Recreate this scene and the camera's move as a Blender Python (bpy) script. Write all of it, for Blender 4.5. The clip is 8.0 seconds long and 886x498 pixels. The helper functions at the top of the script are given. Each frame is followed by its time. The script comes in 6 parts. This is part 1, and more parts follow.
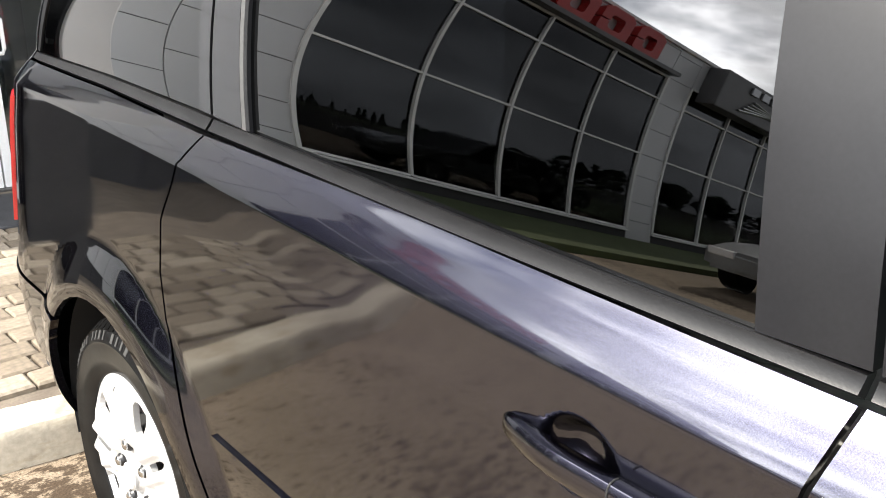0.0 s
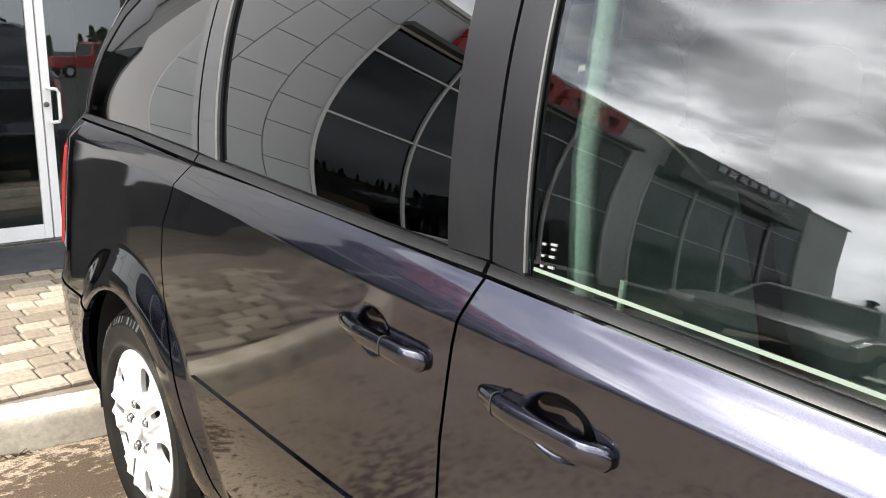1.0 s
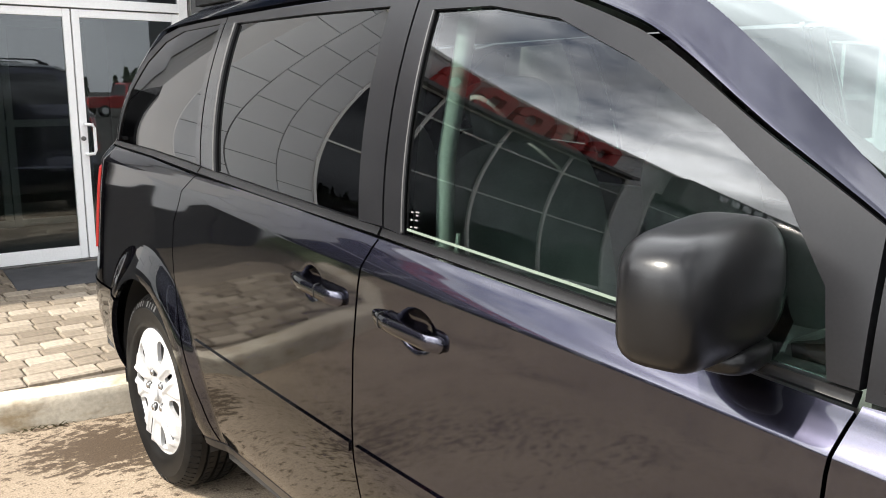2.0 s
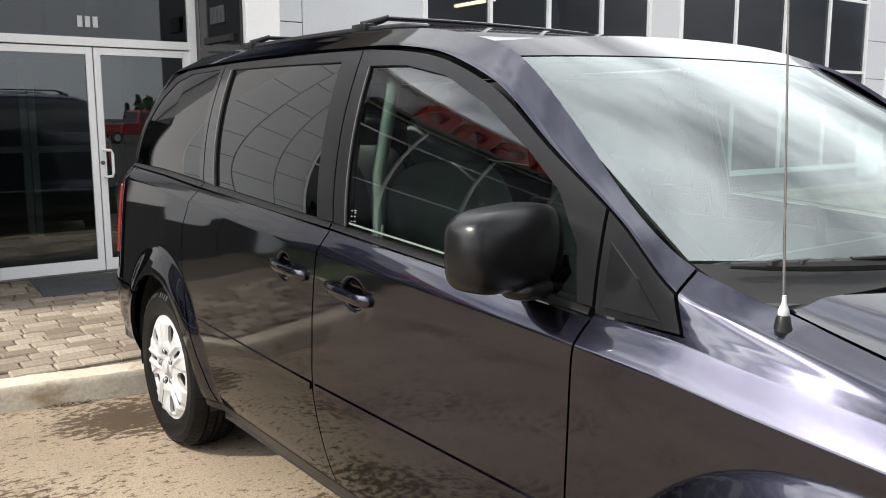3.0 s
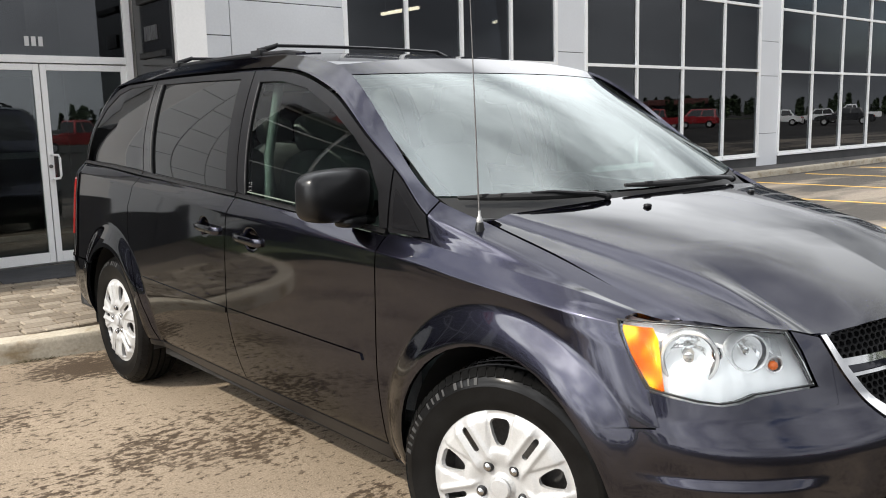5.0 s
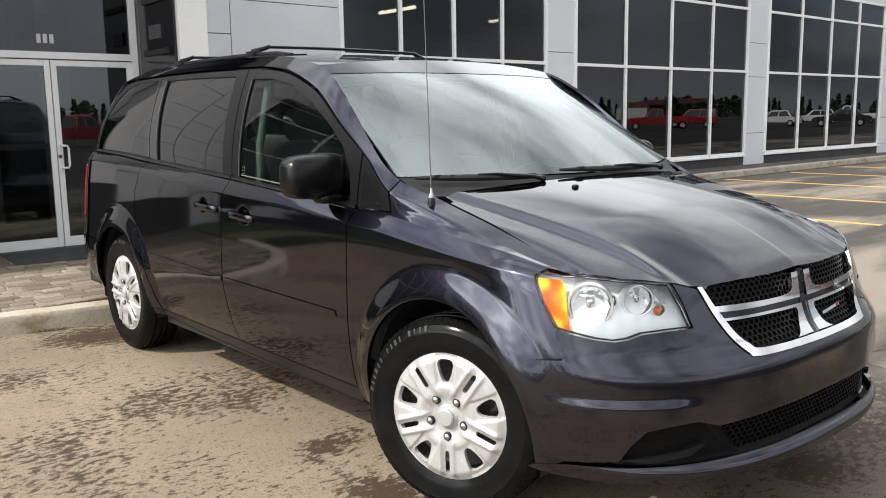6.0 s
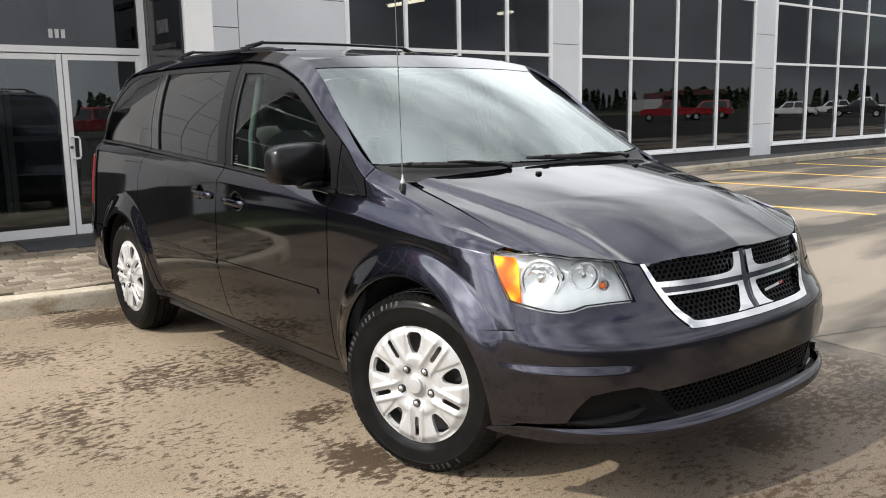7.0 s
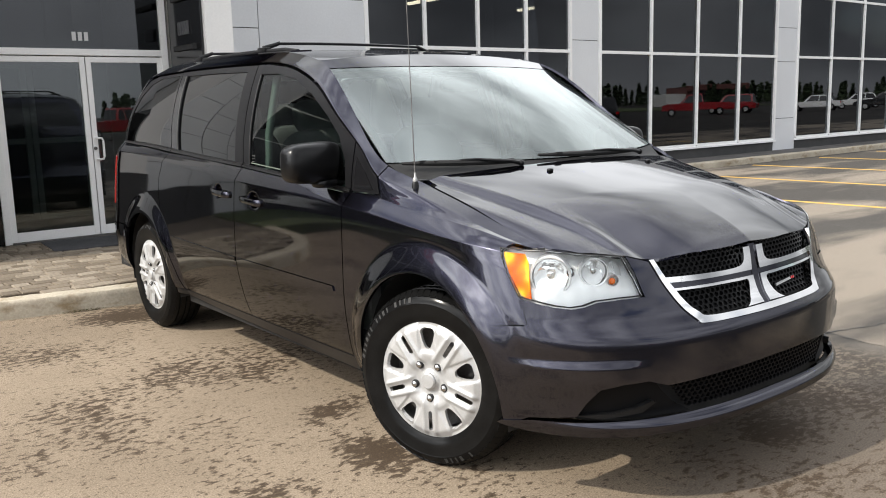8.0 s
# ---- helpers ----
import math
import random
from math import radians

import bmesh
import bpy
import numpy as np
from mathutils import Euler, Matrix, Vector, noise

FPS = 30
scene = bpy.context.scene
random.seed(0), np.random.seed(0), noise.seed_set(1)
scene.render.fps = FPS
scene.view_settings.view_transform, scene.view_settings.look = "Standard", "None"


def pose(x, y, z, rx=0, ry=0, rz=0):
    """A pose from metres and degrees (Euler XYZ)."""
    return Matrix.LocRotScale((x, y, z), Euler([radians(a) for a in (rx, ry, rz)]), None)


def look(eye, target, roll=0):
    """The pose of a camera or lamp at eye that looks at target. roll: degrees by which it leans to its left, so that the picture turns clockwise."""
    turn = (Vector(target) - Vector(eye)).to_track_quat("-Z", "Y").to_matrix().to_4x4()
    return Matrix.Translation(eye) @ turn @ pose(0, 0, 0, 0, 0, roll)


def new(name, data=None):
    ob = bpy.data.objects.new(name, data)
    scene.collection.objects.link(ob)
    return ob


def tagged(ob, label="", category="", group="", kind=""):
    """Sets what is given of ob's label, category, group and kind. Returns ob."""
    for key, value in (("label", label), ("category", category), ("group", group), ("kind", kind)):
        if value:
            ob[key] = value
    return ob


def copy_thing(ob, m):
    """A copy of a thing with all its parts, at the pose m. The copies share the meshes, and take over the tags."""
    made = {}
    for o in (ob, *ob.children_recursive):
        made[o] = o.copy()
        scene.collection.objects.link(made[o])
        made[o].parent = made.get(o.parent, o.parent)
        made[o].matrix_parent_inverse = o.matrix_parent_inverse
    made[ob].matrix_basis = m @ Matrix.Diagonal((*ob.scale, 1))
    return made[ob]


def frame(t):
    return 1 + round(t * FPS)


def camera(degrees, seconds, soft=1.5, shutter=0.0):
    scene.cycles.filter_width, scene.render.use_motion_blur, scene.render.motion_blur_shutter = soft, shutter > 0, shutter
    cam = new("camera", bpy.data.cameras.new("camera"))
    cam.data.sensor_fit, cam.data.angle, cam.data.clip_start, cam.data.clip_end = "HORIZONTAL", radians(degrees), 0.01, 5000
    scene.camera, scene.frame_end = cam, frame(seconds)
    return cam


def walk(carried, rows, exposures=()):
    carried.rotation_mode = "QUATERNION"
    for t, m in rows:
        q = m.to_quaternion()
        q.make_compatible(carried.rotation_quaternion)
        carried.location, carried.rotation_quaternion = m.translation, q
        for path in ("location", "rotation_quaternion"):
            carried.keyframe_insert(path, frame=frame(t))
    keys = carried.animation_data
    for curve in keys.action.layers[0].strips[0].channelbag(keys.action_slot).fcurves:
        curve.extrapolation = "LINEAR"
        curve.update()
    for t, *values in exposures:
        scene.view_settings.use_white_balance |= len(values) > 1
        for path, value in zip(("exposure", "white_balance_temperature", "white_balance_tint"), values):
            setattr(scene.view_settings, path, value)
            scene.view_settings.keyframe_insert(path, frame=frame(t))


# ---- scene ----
cam = camera(55.0, 8.0, 1.0)
PATH = [
    (0, (-1.557, -0.158, 1.436), (-0.283, 1.255, 0.819), 0.4),
    (0.5, (-1.69, -0.469, 1.451), (-0.396, 0.957, 0.909), 0.3),
    (1, (-1.753, -0.834, 1.447), (-0.515, 0.672, 1.002), 0.7),
    (1.5, (-1.826, -1.159, 1.448), (-0.619, 0.386, 1.053), 0.6),
    (1.7, (-1.867, -1.271, 1.436), (-0.663, 0.279, 1.05), 0.2),
    (2.8, (-2.123, -2.027, 1.471), (-0.948, -0.439, 1.161), 0.1),
    (3, (-2.179, -2.151, 1.462), (-0.993, -0.57, 1.156), -0.1),
    (3.5, (-2.312, -2.427, 1.467), (-1.079, -0.883, 1.16), -1.0),
    (4, (-2.405, -2.752, 1.446), (-1.164, -1.211, 1.15), -0.9),
    (4.5, (-2.484, -2.987, 1.439), (-1.233, -1.456, 1.145), -1.3),
    (5, (-2.611, -3.24, 1.437), (-1.327, -1.737, 1.136), -1.4),
    (6.5, (-2.883, -3.938, 1.41), (-1.604, -2.432, 1.1), -0.7),
    (7, (-2.878, -4.056, 1.412), (-1.623, -2.533, 1.088), -1.0),
    (7.5, (-2.858, -4.104, 1.412), (-1.632, -2.558, 1.083), -1.0),
    (8, (-2.875, -4.116, 1.417), (-1.662, -2.561, 1.088), -1.6),
]
walk(cam, [(t, look(eye, target, roll)) for t, eye, target, roll in PATH],
     [(0.0, 1.34), (1.0, 1.22), (1.7, 1.14), (3.0, 0.40), (4.5, 0.21), (6.0, 0.06), (8.0, 0.06)])

# ---- sky, sun, exposure ----
SUN_DIR = Vector((-0.70, 0.16, 0.66)).normalized()
world = bpy.data.worlds.new("sky")
scene.world = world
world.use_nodes = True
wn, wl = world.node_tree.nodes, world.node_tree.links
wn.clear()
w_out = wn.new("ShaderNodeOutputWorld")
w_bg = wn.new("ShaderNodeBackground")
w_sky = wn.new("ShaderNodeTexSky")
w_sky.sky_type, w_sky.sun_disc = "NISHITA", False
w_sky.sun_elevation = math.asin(SUN_DIR.z)
w_sky.sun_rotation = math.atan2(SUN_DIR.x, SUN_DIR.y)
w_co = wn.new("ShaderNodeTexCoord")
w_map = wn.new("ShaderNodeMapping")
w_map.inputs["Scale"].default_value = (1.0, 1.0, 1.9)
w_map.inputs["Location"].default_value = (3.1, 0.4, 0.0)
w_n1 = wn.new("ShaderNodeTexNoise")
w_n1.inputs["Scale"].default_value, w_n1.inputs["Detail"].default_value, w_n1.inputs["Roughness"].default_value = 1.7, 6.0, 0.52
w_n2 = wn.new("ShaderNodeTexNoise")
w_n2.inputs["Scale"].default_value, w_n2.inputs["Detail"].default_value, w_n2.inputs["Roughness"].default_value = 2.7, 5.0, 0.48
w_r1 = wn.new("ShaderNodeValToRGB")
w_r1.color_ramp.elements[0].position, w_r1.color_ramp.elements[1].position = 0.29, 0.40
w_r2 = wn.new("ShaderNodeValToRGB")
w_r2.color_ramp.elements[0].position, w_r2.color_ramp.elements[0].color = 0.33, (0.27, 0.28, 0.30, 1)
w_r2.color_ramp.elements[1].position, w_r2.color_ramp.elements[1].color = 0.64, (0.95, 0.97, 1.0, 1)
# the cloud is bright under the sun and leaden away from it
w_dot = wn.new("ShaderNodeVectorMath")
w_dot.operation = "DOT_PRODUCT"
w_dot.inputs[1].default_value = Vector((-0.84, 0.27, 0.50)).normalized()
w_glow = wn.new("ShaderNodeValToRGB")
w_glow.color_ramp.interpolation = "EASE"
for stop, level in ((0.0, 0.080), (0.25, 0.112), (0.42, 0.128), (0.62, 0.17), (0.80, 0.22), (0.90, 0.30), (0.955, 0.45)):
    e = w_glow.color_ramp.elements.new(stop) if stop else w_glow.color_ramp.elements[0]
    e.position, e.color = stop, (level, level, level, 1)
w_glow.color_ramp.elements[-1].position, w_glow.color_ramp.elements[-1].color = 1.0, (0.70, 0.69, 0.675, 1)
# and it is thickest overhead
w_xyz = wn.new("ShaderNodeSeparateXYZ")
w_high = wn.new("ShaderNodeValToRGB")
for stop, level in ((0.0, 0.38), (0.4, 0.47), (0.63, 0.44), (0.85, 0.38)):
    e = w_high.color_ramp.elements.new(stop) if stop else w_high.color_ramp.elements[0]
    e.position, e.color = stop, (level, level, level, 1)
w_high.color_ramp.elements[-1].position, w_high.color_ramp.elements[-1].color = 1.0, (0.34, 0.345, 0.36, 1)
w_thin = wn.new("ShaderNodeMixRGB")
w_thin.blend_type = "MULTIPLY"
w_thin.inputs["Fac"].default_value = 1.0
# the sunlit side of the cloud stands high in the north-east
w_east = wn.new("ShaderNodeVectorMath")
w_east.operation = "DOT_PRODUCT"
w_east.inputs[1].default_value = Vector((0.62, 0.34, 0.71)).normalized()
w_north = wn.new("ShaderNodeMapRange")
w_north.interpolation_type = "SMOOTHSTEP"
w_north.inputs["From Min"].default_value, w_north.inputs["From Max"].default_value = 0.76, 0.98
w_north.inputs["To Min"].default_value, w_north.inputs["To Max"].default_value = 1.0, 2.05
w_side = wn.new("ShaderNodeMixRGB")
w_side.blend_type = "MULTIPLY"
w_side.inputs["Fac"].default_value = 1.0
w_half = wn.new("ShaderNodeMath")
w_half.operation = "MULTIPLY_ADD"
w_half.inputs[1].default_value, w_half.inputs[2].default_value = 0.5, 0.5
w_cloud = wn.new("ShaderNodeMixRGB")
w_cloud.blend_type = "MULTIPLY"
w_cloud.inputs["Fac"].default_value = 1.0
w_gain = wn.new("ShaderNodeMixRGB")
w_gain.blend_type = "MULTIPLY"
w_gain.inputs["Fac"].default_value = 1.0
w_gain.inputs["Color2"].default_value = (242, 242, 242, 1)
# smaller billows within the cloud
w_n3 = wn.new("ShaderNodeTexNoise")
w_n3.inputs["Scale"].default_value, w_n3.inputs["Detail"].default_value, w_n3.inputs["Roughness"].default_value = 5.2, 5.0, 0.5
w_r3 = wn.new("ShaderNodeMapRange")
w_r3.interpolation_type = "SMOOTHSTEP"
w_r3.inputs["From Min"].default_value, w_r3.inputs["From Max"].default_value = 0.36, 0.62
w_r3.inputs["To Min"].default_value, w_r3.inputs["To Max"].default_value = 0.55, 1.30
w_billow = wn.new("ShaderNodeMixRGB")
w_billow.blend_type = "MULTIPLY"
w_sunward = wn.new("ShaderNodeMapRange")
w_sunward.interpolation_type = "SMOOTHSTEP"
w_sunward.inputs["From Min"].default_value, w_sunward.inputs["From Max"].default_value = 0.72, 0.92
w_mix = wn.new("ShaderNodeMixRGB")
wl.new(w_co.outputs["Generated"], w_map.inputs["Vector"])
wl.new(w_map.outputs["Vector"], w_n1.inputs["Vector"])
wl.new(w_map.outputs["Vector"], w_n2.inputs["Vector"])
wl.new(w_n1.outputs["Fac"], w_r1.inputs["Fac"])
wl.new(w_n2.outputs["Fac"], w_r2.inputs["Fac"])
wl.new(w_r1.outputs["Color"], w_mix.inputs["Fac"])
wl.new(w_sky.outputs["Color"], w_mix.inputs["Color1"])
wl.new(w_co.outputs["Generated"], w_dot.inputs[0])
wl.new(w_dot.outputs["Value"], w_half.inputs[0])
wl.new(w_half.outputs["Value"], w_glow.inputs["Fac"])
wl.new(w_r2.outputs["Color"], w_cloud.inputs["Color1"])
wl.new(w_glow.outputs["Color"], w_cloud.inputs["Color2"])
wl.new(w_co.outputs["Generated"], w_xyz.inputs["Vector"])
wl.new(w_xyz.outputs["Z"], w_high.inputs["Fac"])
wl.new(w_cloud.outputs["Color"], w_thin.inputs["Color1"])
wl.new(w_high.outputs["Color"], w_thin.inputs["Color2"])
wl.new(w_co.outputs["Generated"], w_east.inputs[0])
wl.new(w_east.outputs["Value"], w_north.inputs["Value"])
wl.new(w_thin.outputs["Color"], w_side.inputs["Color1"])
wl.new(w_north.outputs["Result"], w_side.inputs["Color2"])
wl.new(w_map.outputs["Vector"], w_n3.inputs["Vector"])
wl.new(w_half.outputs["Value"], w_sunward.inputs["Value"])
wl.new(w_sunward.outputs["Result"], w_billow.inputs["Fac"])
wl.new(w_n3.outputs["Fac"], w_r3.inputs["Value"])
wl.new(w_side.outputs["Color"], w_billow.inputs["Color1"])
wl.new(w_r3.outputs["Result"], w_billow.inputs["Color2"])
wl.new(w_billow.outputs["Color"], w_gain.inputs["Color1"])
wl.new(w_gain.outputs["Color"], w_mix.inputs["Color2"])
wl.new(w_mix.outputs["Color"], w_bg.inputs["Color"])
w_bg.inputs["Strength"].default_value = 0.11
wl.new(w_bg.outputs["Background"], w_out.inputs["Surface"])

sun = new("sun", bpy.data.lights.new("sun", "SUN"))
sun.data.energy, sun.data.angle, sun.data.color = 4.3, radians(0.6), (1.0, 0.93, 0.82)
sun.matrix_world = look(SUN_DIR * 50, (0, 0, 0))


# ---- materials ----
def material(name, colour, rough=0.5, metal=0.0, **more):
    m = bpy.data.materials.new(name)
    m.use_nodes = True
    b = m.node_tree.nodes["Principled BSDF"]
    b.inputs["Base Color"].default_value = (*colour, 1)
    b.inputs["Roughness"].default_value = rough
    b.inputs["Metallic"].default_value = metal
    for key, value in more.items():
        b.inputs[key.replace("_", " ")].default_value = value
    return m


def nodes_of(m):
    return m.node_tree.nodes, m.node_tree.links, m.node_tree.nodes["Principled BSDF"]


def noise_tex(m, scale, detail=5.0, rough=0.55, stretch=(1, 1, 1)):
    n, l, _ = nodes_of(m)
    co, mp, tx = n.new("ShaderNodeTexCoord"), n.new("ShaderNodeMapping"), n.new("ShaderNodeTexNoise")
    mp.inputs["Scale"].default_value = stretch
    tx.inputs["Scale"].default_value, tx.inputs["Detail"].default_value, tx.inputs["Roughness"].default_value = scale, detail, rough
    l.new(co.outputs["Object"], mp.inputs["Vector"])
    l.new(mp.outputs["Vector"], tx.inputs["Vector"])
    return tx.outputs["Fac"]


def ramp(m, source, stops):
    n, l, _ = nodes_of(m)
    r = n.new("ShaderNodeValToRGB")
    while len(r.color_ramp.elements) < len(stops):
        r.color_ramp.elements.new(0.5)
    for e, (p, c) in zip(r.color_ramp.elements, stops):
        e.position = p
        e.color = (*c, 1) if len(c) == 3 else c
    l.new(source, r.inputs["Fac"])
    return r.outputs["Color"]


def mix(m, fac, a, b, mode="MIX"):
    n, l, _ = nodes_of(m)
    x = n.new("ShaderNodeMixRGB")
    x.blend_type = mode
    for sock, v in ((x.inputs["Fac"], fac), (x.inputs["Color1"], a), (x.inputs["Color2"], b)):
        if isinstance(v, (int, float)):
            sock.default_value = v
        elif isinstance(v, tuple):
            sock.default_value = (*v, 1)
        else:
            l.new(v, sock)
    return x.outputs["Color"]


def bump(m, source, strength, distance=0.01):
    n, l, b = nodes_of(m)
    bp = n.new("ShaderNodeBump")
    bp.inputs["Strength"].default_value, bp.inputs["Distance"].default_value = strength, distance
    l.new(source, bp.inputs["Height"])
    l.new(bp.outputs["Normal"], b.inputs["Normal"])


def colour_by(m, source, socket="Base Color"):
    n, l, b = nodes_of(m)
    l.new(source, b.inputs[socket])


def mottled(name, dark, light, scale, rough, grain=60.0, relief=0.0, fleck=1.0, **more):
    """A surface whose tone wanders at two scales."""
    m = material(name, light, rough, **more)
    big = ramp(m, noise_tex(m, scale), [(0.3, dark), (0.7, light)])
    fine = ramp(m, noise_tex(m, grain, 3.0), [(0.25, (1 - 0.2 * fleck,) * 3), (0.75, (1 + 0.12 * fleck,) * 3)])
    colour_by(m, mix(m, 1.0, big, fine, "MULTIPLY"))
    if relief:
        bump(m, noise_tex(m, grain, 4.0), relief, 0.004)
    return m


def pane_glass(name, tint, gloss_tint=(1, 1, 1), ior=1.5, floor=0.0, dust_haze=0.0):
    """Thin glass: tinted and see-through, with a mirror whose share grows at glancing angles."""
    m = bpy.data.materials.new(name)
    m.use_nodes = True
    n, l = m.node_tree.nodes, m.node_tree.links
    n.clear()
    out, mx = n.new("ShaderNodeOutputMaterial"), n.new("ShaderNodeMixShader")
    tr, gl, fr = n.new("ShaderNodeBsdfTransparent"), n.new("ShaderNodeBsdfGlossy"), n.new("ShaderNodeFresnel")
    ad = n.new("ShaderNodeMath")
    ad.operation, ad.use_clamp = "ADD", True
    ad.inputs[1].default_value = floor
    tr.inputs["Color"].default_value = (*tint, 1)
    gl.inputs["Color"].default_value = (*gloss_tint, 1)
    gl.inputs["Roughness"].default_value = 0.0
    fr.inputs["IOR"].default_value = ior
    l.new(fr.outputs["Fac"], ad.inputs[0])
    l.new(ad.outputs["Value"], mx.inputs["Fac"])
    l.new(tr.outputs["BSDF"], mx.inputs[1])
    l.new(gl.outputs["BSDF"], mx.inputs[2])
    # pale diffuse colour for a film of dust and the veil of reflected light
    if dust_haze:
        film, df = n.new("ShaderNodeMixShader"), n.new("ShaderNodeBsdfDiffuse")
        df.inputs["Color"].default_value = (0.70, 0.78, 0.74, 1)
        film.inputs["Fac"].default_value = dust_haze
        l.new(mx.outputs["Shader"], film.inputs[1])
        l.new(df.outputs["BSDF"], film.inputs[2])
        l.new(film.outputs["Shader"], out.inputs["Surface"])
    else:
        l.new(mx.outputs["Shader"], out.inputs["Surface"])
    return m


PAINT = material("charcoal_metallic_paint", (0.02, 0.019, 0.028), 0.27, 1.0, Coat_Weight=1.0, Coat_Roughness=0.025, Coat_IOR=1.51, Specular_IOR_Level=0.0, Specular_Tint=(0.10, 0.10, 0.15, 1))
flake = ramp(PAINT, noise_tex(PAINT, 900.0, 2.0), [(0.3, (0.0154, 0.0153, 0.0238)), (0.75, (0.042, 0.0415, 0.0635))])
colour_by(PAINT, flake)
dust_haze = ramp(PAINT, noise_tex(PAINT, 3.0, 6.0), [(0.35, (0.035, 0.035, 0.035)), (0.75, (0.075, 0.075, 0.075))])
colour_by(PAINT, dust_haze, "Coat Roughness")
BLACK_TRIM = mottled("black_plastic_trim", (0.005, 0.005, 0.0055), (0.009, 0.009, 0.0095), 8, 0.36, 300, 0.05, Specular_IOR_Level=0.24)
GLOSS_BLACK = material("gloss_black", (0.008, 0.008, 0.009), 0.12)
MIRROR_BLACK = mottled("black_mirror_shell", (0.0035, 0.0035, 0.004), (0.006, 0.006, 0.0065), 8, 0.28, 300, 0.03, Specular_IOR_Level=0.3)
MATTE_BLACK = mottled("matte_black", (0.006, 0.006, 0.006), (0.012, 0.012, 0.012), 10, 0.7, 120)
SATIN_BLACK = mottled("satin_black_pillar", (0.006, 0.006, 0.007), (0.010, 0.010, 0.011), 6, 0.30, 200, Specular_IOR_Level=0.20)
RUBBER = mottled("tyre_rubber", (0.004, 0.004, 0.004), (0.009, 0.009, 0.009), 9, 0.6, 160, 0.06, Specular_IOR_Level=0.02, Coat_Weight=0.22, Coat_Roughness=0.14)
SILVER = mottled("silver_wheel_paint", (0.40, 0.40, 0.40), (0.47, 0.47, 0.465), 12, 0.38, 200, fleck=0.4, metal=0.25)
CHROME = material("chrome", (0.93, 0.93, 0.93), 0.07, 1.0)
DULL_METAL = mottled("dull_steel", (0.10, 0.10, 0.10), (0.2, 0.19, 0.18), 20, 0.5, 150, metal=0.8)
INNER = bpy.data.materials.new("inner_glass_face")
INNER.use_nodes = True
INNER.node_tree.nodes.clear()
INNER.node_tree.links.new(INNER.node_tree.nodes.new("ShaderNodeBsdfTransparent").outputs["BSDF"], INNER.node_tree.nodes.new("ShaderNodeOutputMaterial").inputs["Surface"])
TINTED = pane_glass("privacy_glass", (0.012, 0.013, 0.0145), ior=1.63, floor=0.004)
CLEAR = pane_glass("green_tinted_glass", (0.38, 0.48, 0.44), ior=1.51, floor=0.01)
WINDSCREEN = pane_glass("windscreen_glass", (0.58, 0.72, 0.67), gloss_tint=(0.93, 1.0, 0.985), ior=1.85, floor=0.03, dust_haze=0.012)
LENS = pane_glass("lamp_lens", (0.97, 0.98, 0.98), ior=1.28)
RED_LENS = material("red_lamp_lens", (0.5, 0.008, 0.012), 0.12, Coat_Weight=1.0)
AMBER = material("amber_reflector", (0.95, 0.20, 0.0), 0.5, Specular_IOR_Level=0.0)
colour_by(AMBER, ramp(AMBER, noise_tex(AMBER, 22.0, 1.0, 0.4, (1, 1, 0.7)), [(0.34, (0.80, 0.10, 0.0)), (0.45, (0.98, 0.24, 0.0)), (0.56, (1.0, 0.52, 0.02))]))
AMBER_BULB = material("amber_bulb", (0.85, 0.16, 0.01), 0.3)
REFLECTOR = material("lamp_reflector", (0.98, 0.98, 0.98), 0.18, 0.5)
bump(REFLECTOR, noise_tex(REFLECTOR, 16.0, 1.0, 0.4), 0.3, 0.012)
HOUSING = material("bright_lamp_housing", (0.97, 0.97, 0.97), 0.22, 0.04)
BOWL = material("lamp_bowl", (0.97, 0.97, 0.97), 0.07, 0.85)
bump(BOWL, noise_tex(BOWL, 34.0, 1.0, 0.4), 0.5, 0.012)
GRID = material("dark_grid_plastic", (0.004, 0.004, 0.0045), 0.45, Specular_IOR_Level=0.12)
CABIN = mottled("grey_cabin_plastic", (0.30, 0.30, 0.295), (0.37, 0.37, 0.36), 7, 0.6, 150)
CABIN_DARK = mottled("dark_cabin_plastic", (0.03, 0.03, 0.032), (0.05, 0.05, 0.05), 7, 0.6, 150)
CABIN_PALE = mottled("pale_cabin_lining", (0.36, 0.36, 0.345), (0.42, 0.42, 0.405), 6, 0.7, 160)
SEAT_CLOTH = mottled("grey_seat_cloth", (0.24, 0.24, 0.24), (0.33, 0.325, 0.32), 9, 0.9, 220, 0.1)


# ---- mesh tools ----
def finish(name, me, mat, parent, label="", smooth=True):
    ob = new(name, me)
    if mat is not None:
        me.materials.append(mat)
    if smooth:
        me.polygons.foreach_set("use_smooth", [True] * len(me.polygons))
    if parent is not None:
        ob.parent = parent
    if label:
        ob["label"] = label
    return ob


def part(name, bm, mat, parent, label="", smooth=False, sharp=35):
    me = bpy.data.meshes.new(name)
    bm.normal_update()
    bm.to_mesh(me)
    bm.free()
    ob = finish(name, me, mat, parent, label, smooth)
    if smooth:
        me.set_sharp_from_angle(angle=radians(sharp))
    return ob


def thing(name, label, category, at=(0, 0, 0), group="", kind="", turn=0.0):
    ob = new(name)
    ob.matrix_world = pose(*at, 0, 0, turn)
    return tagged(ob, label, category, group, kind)


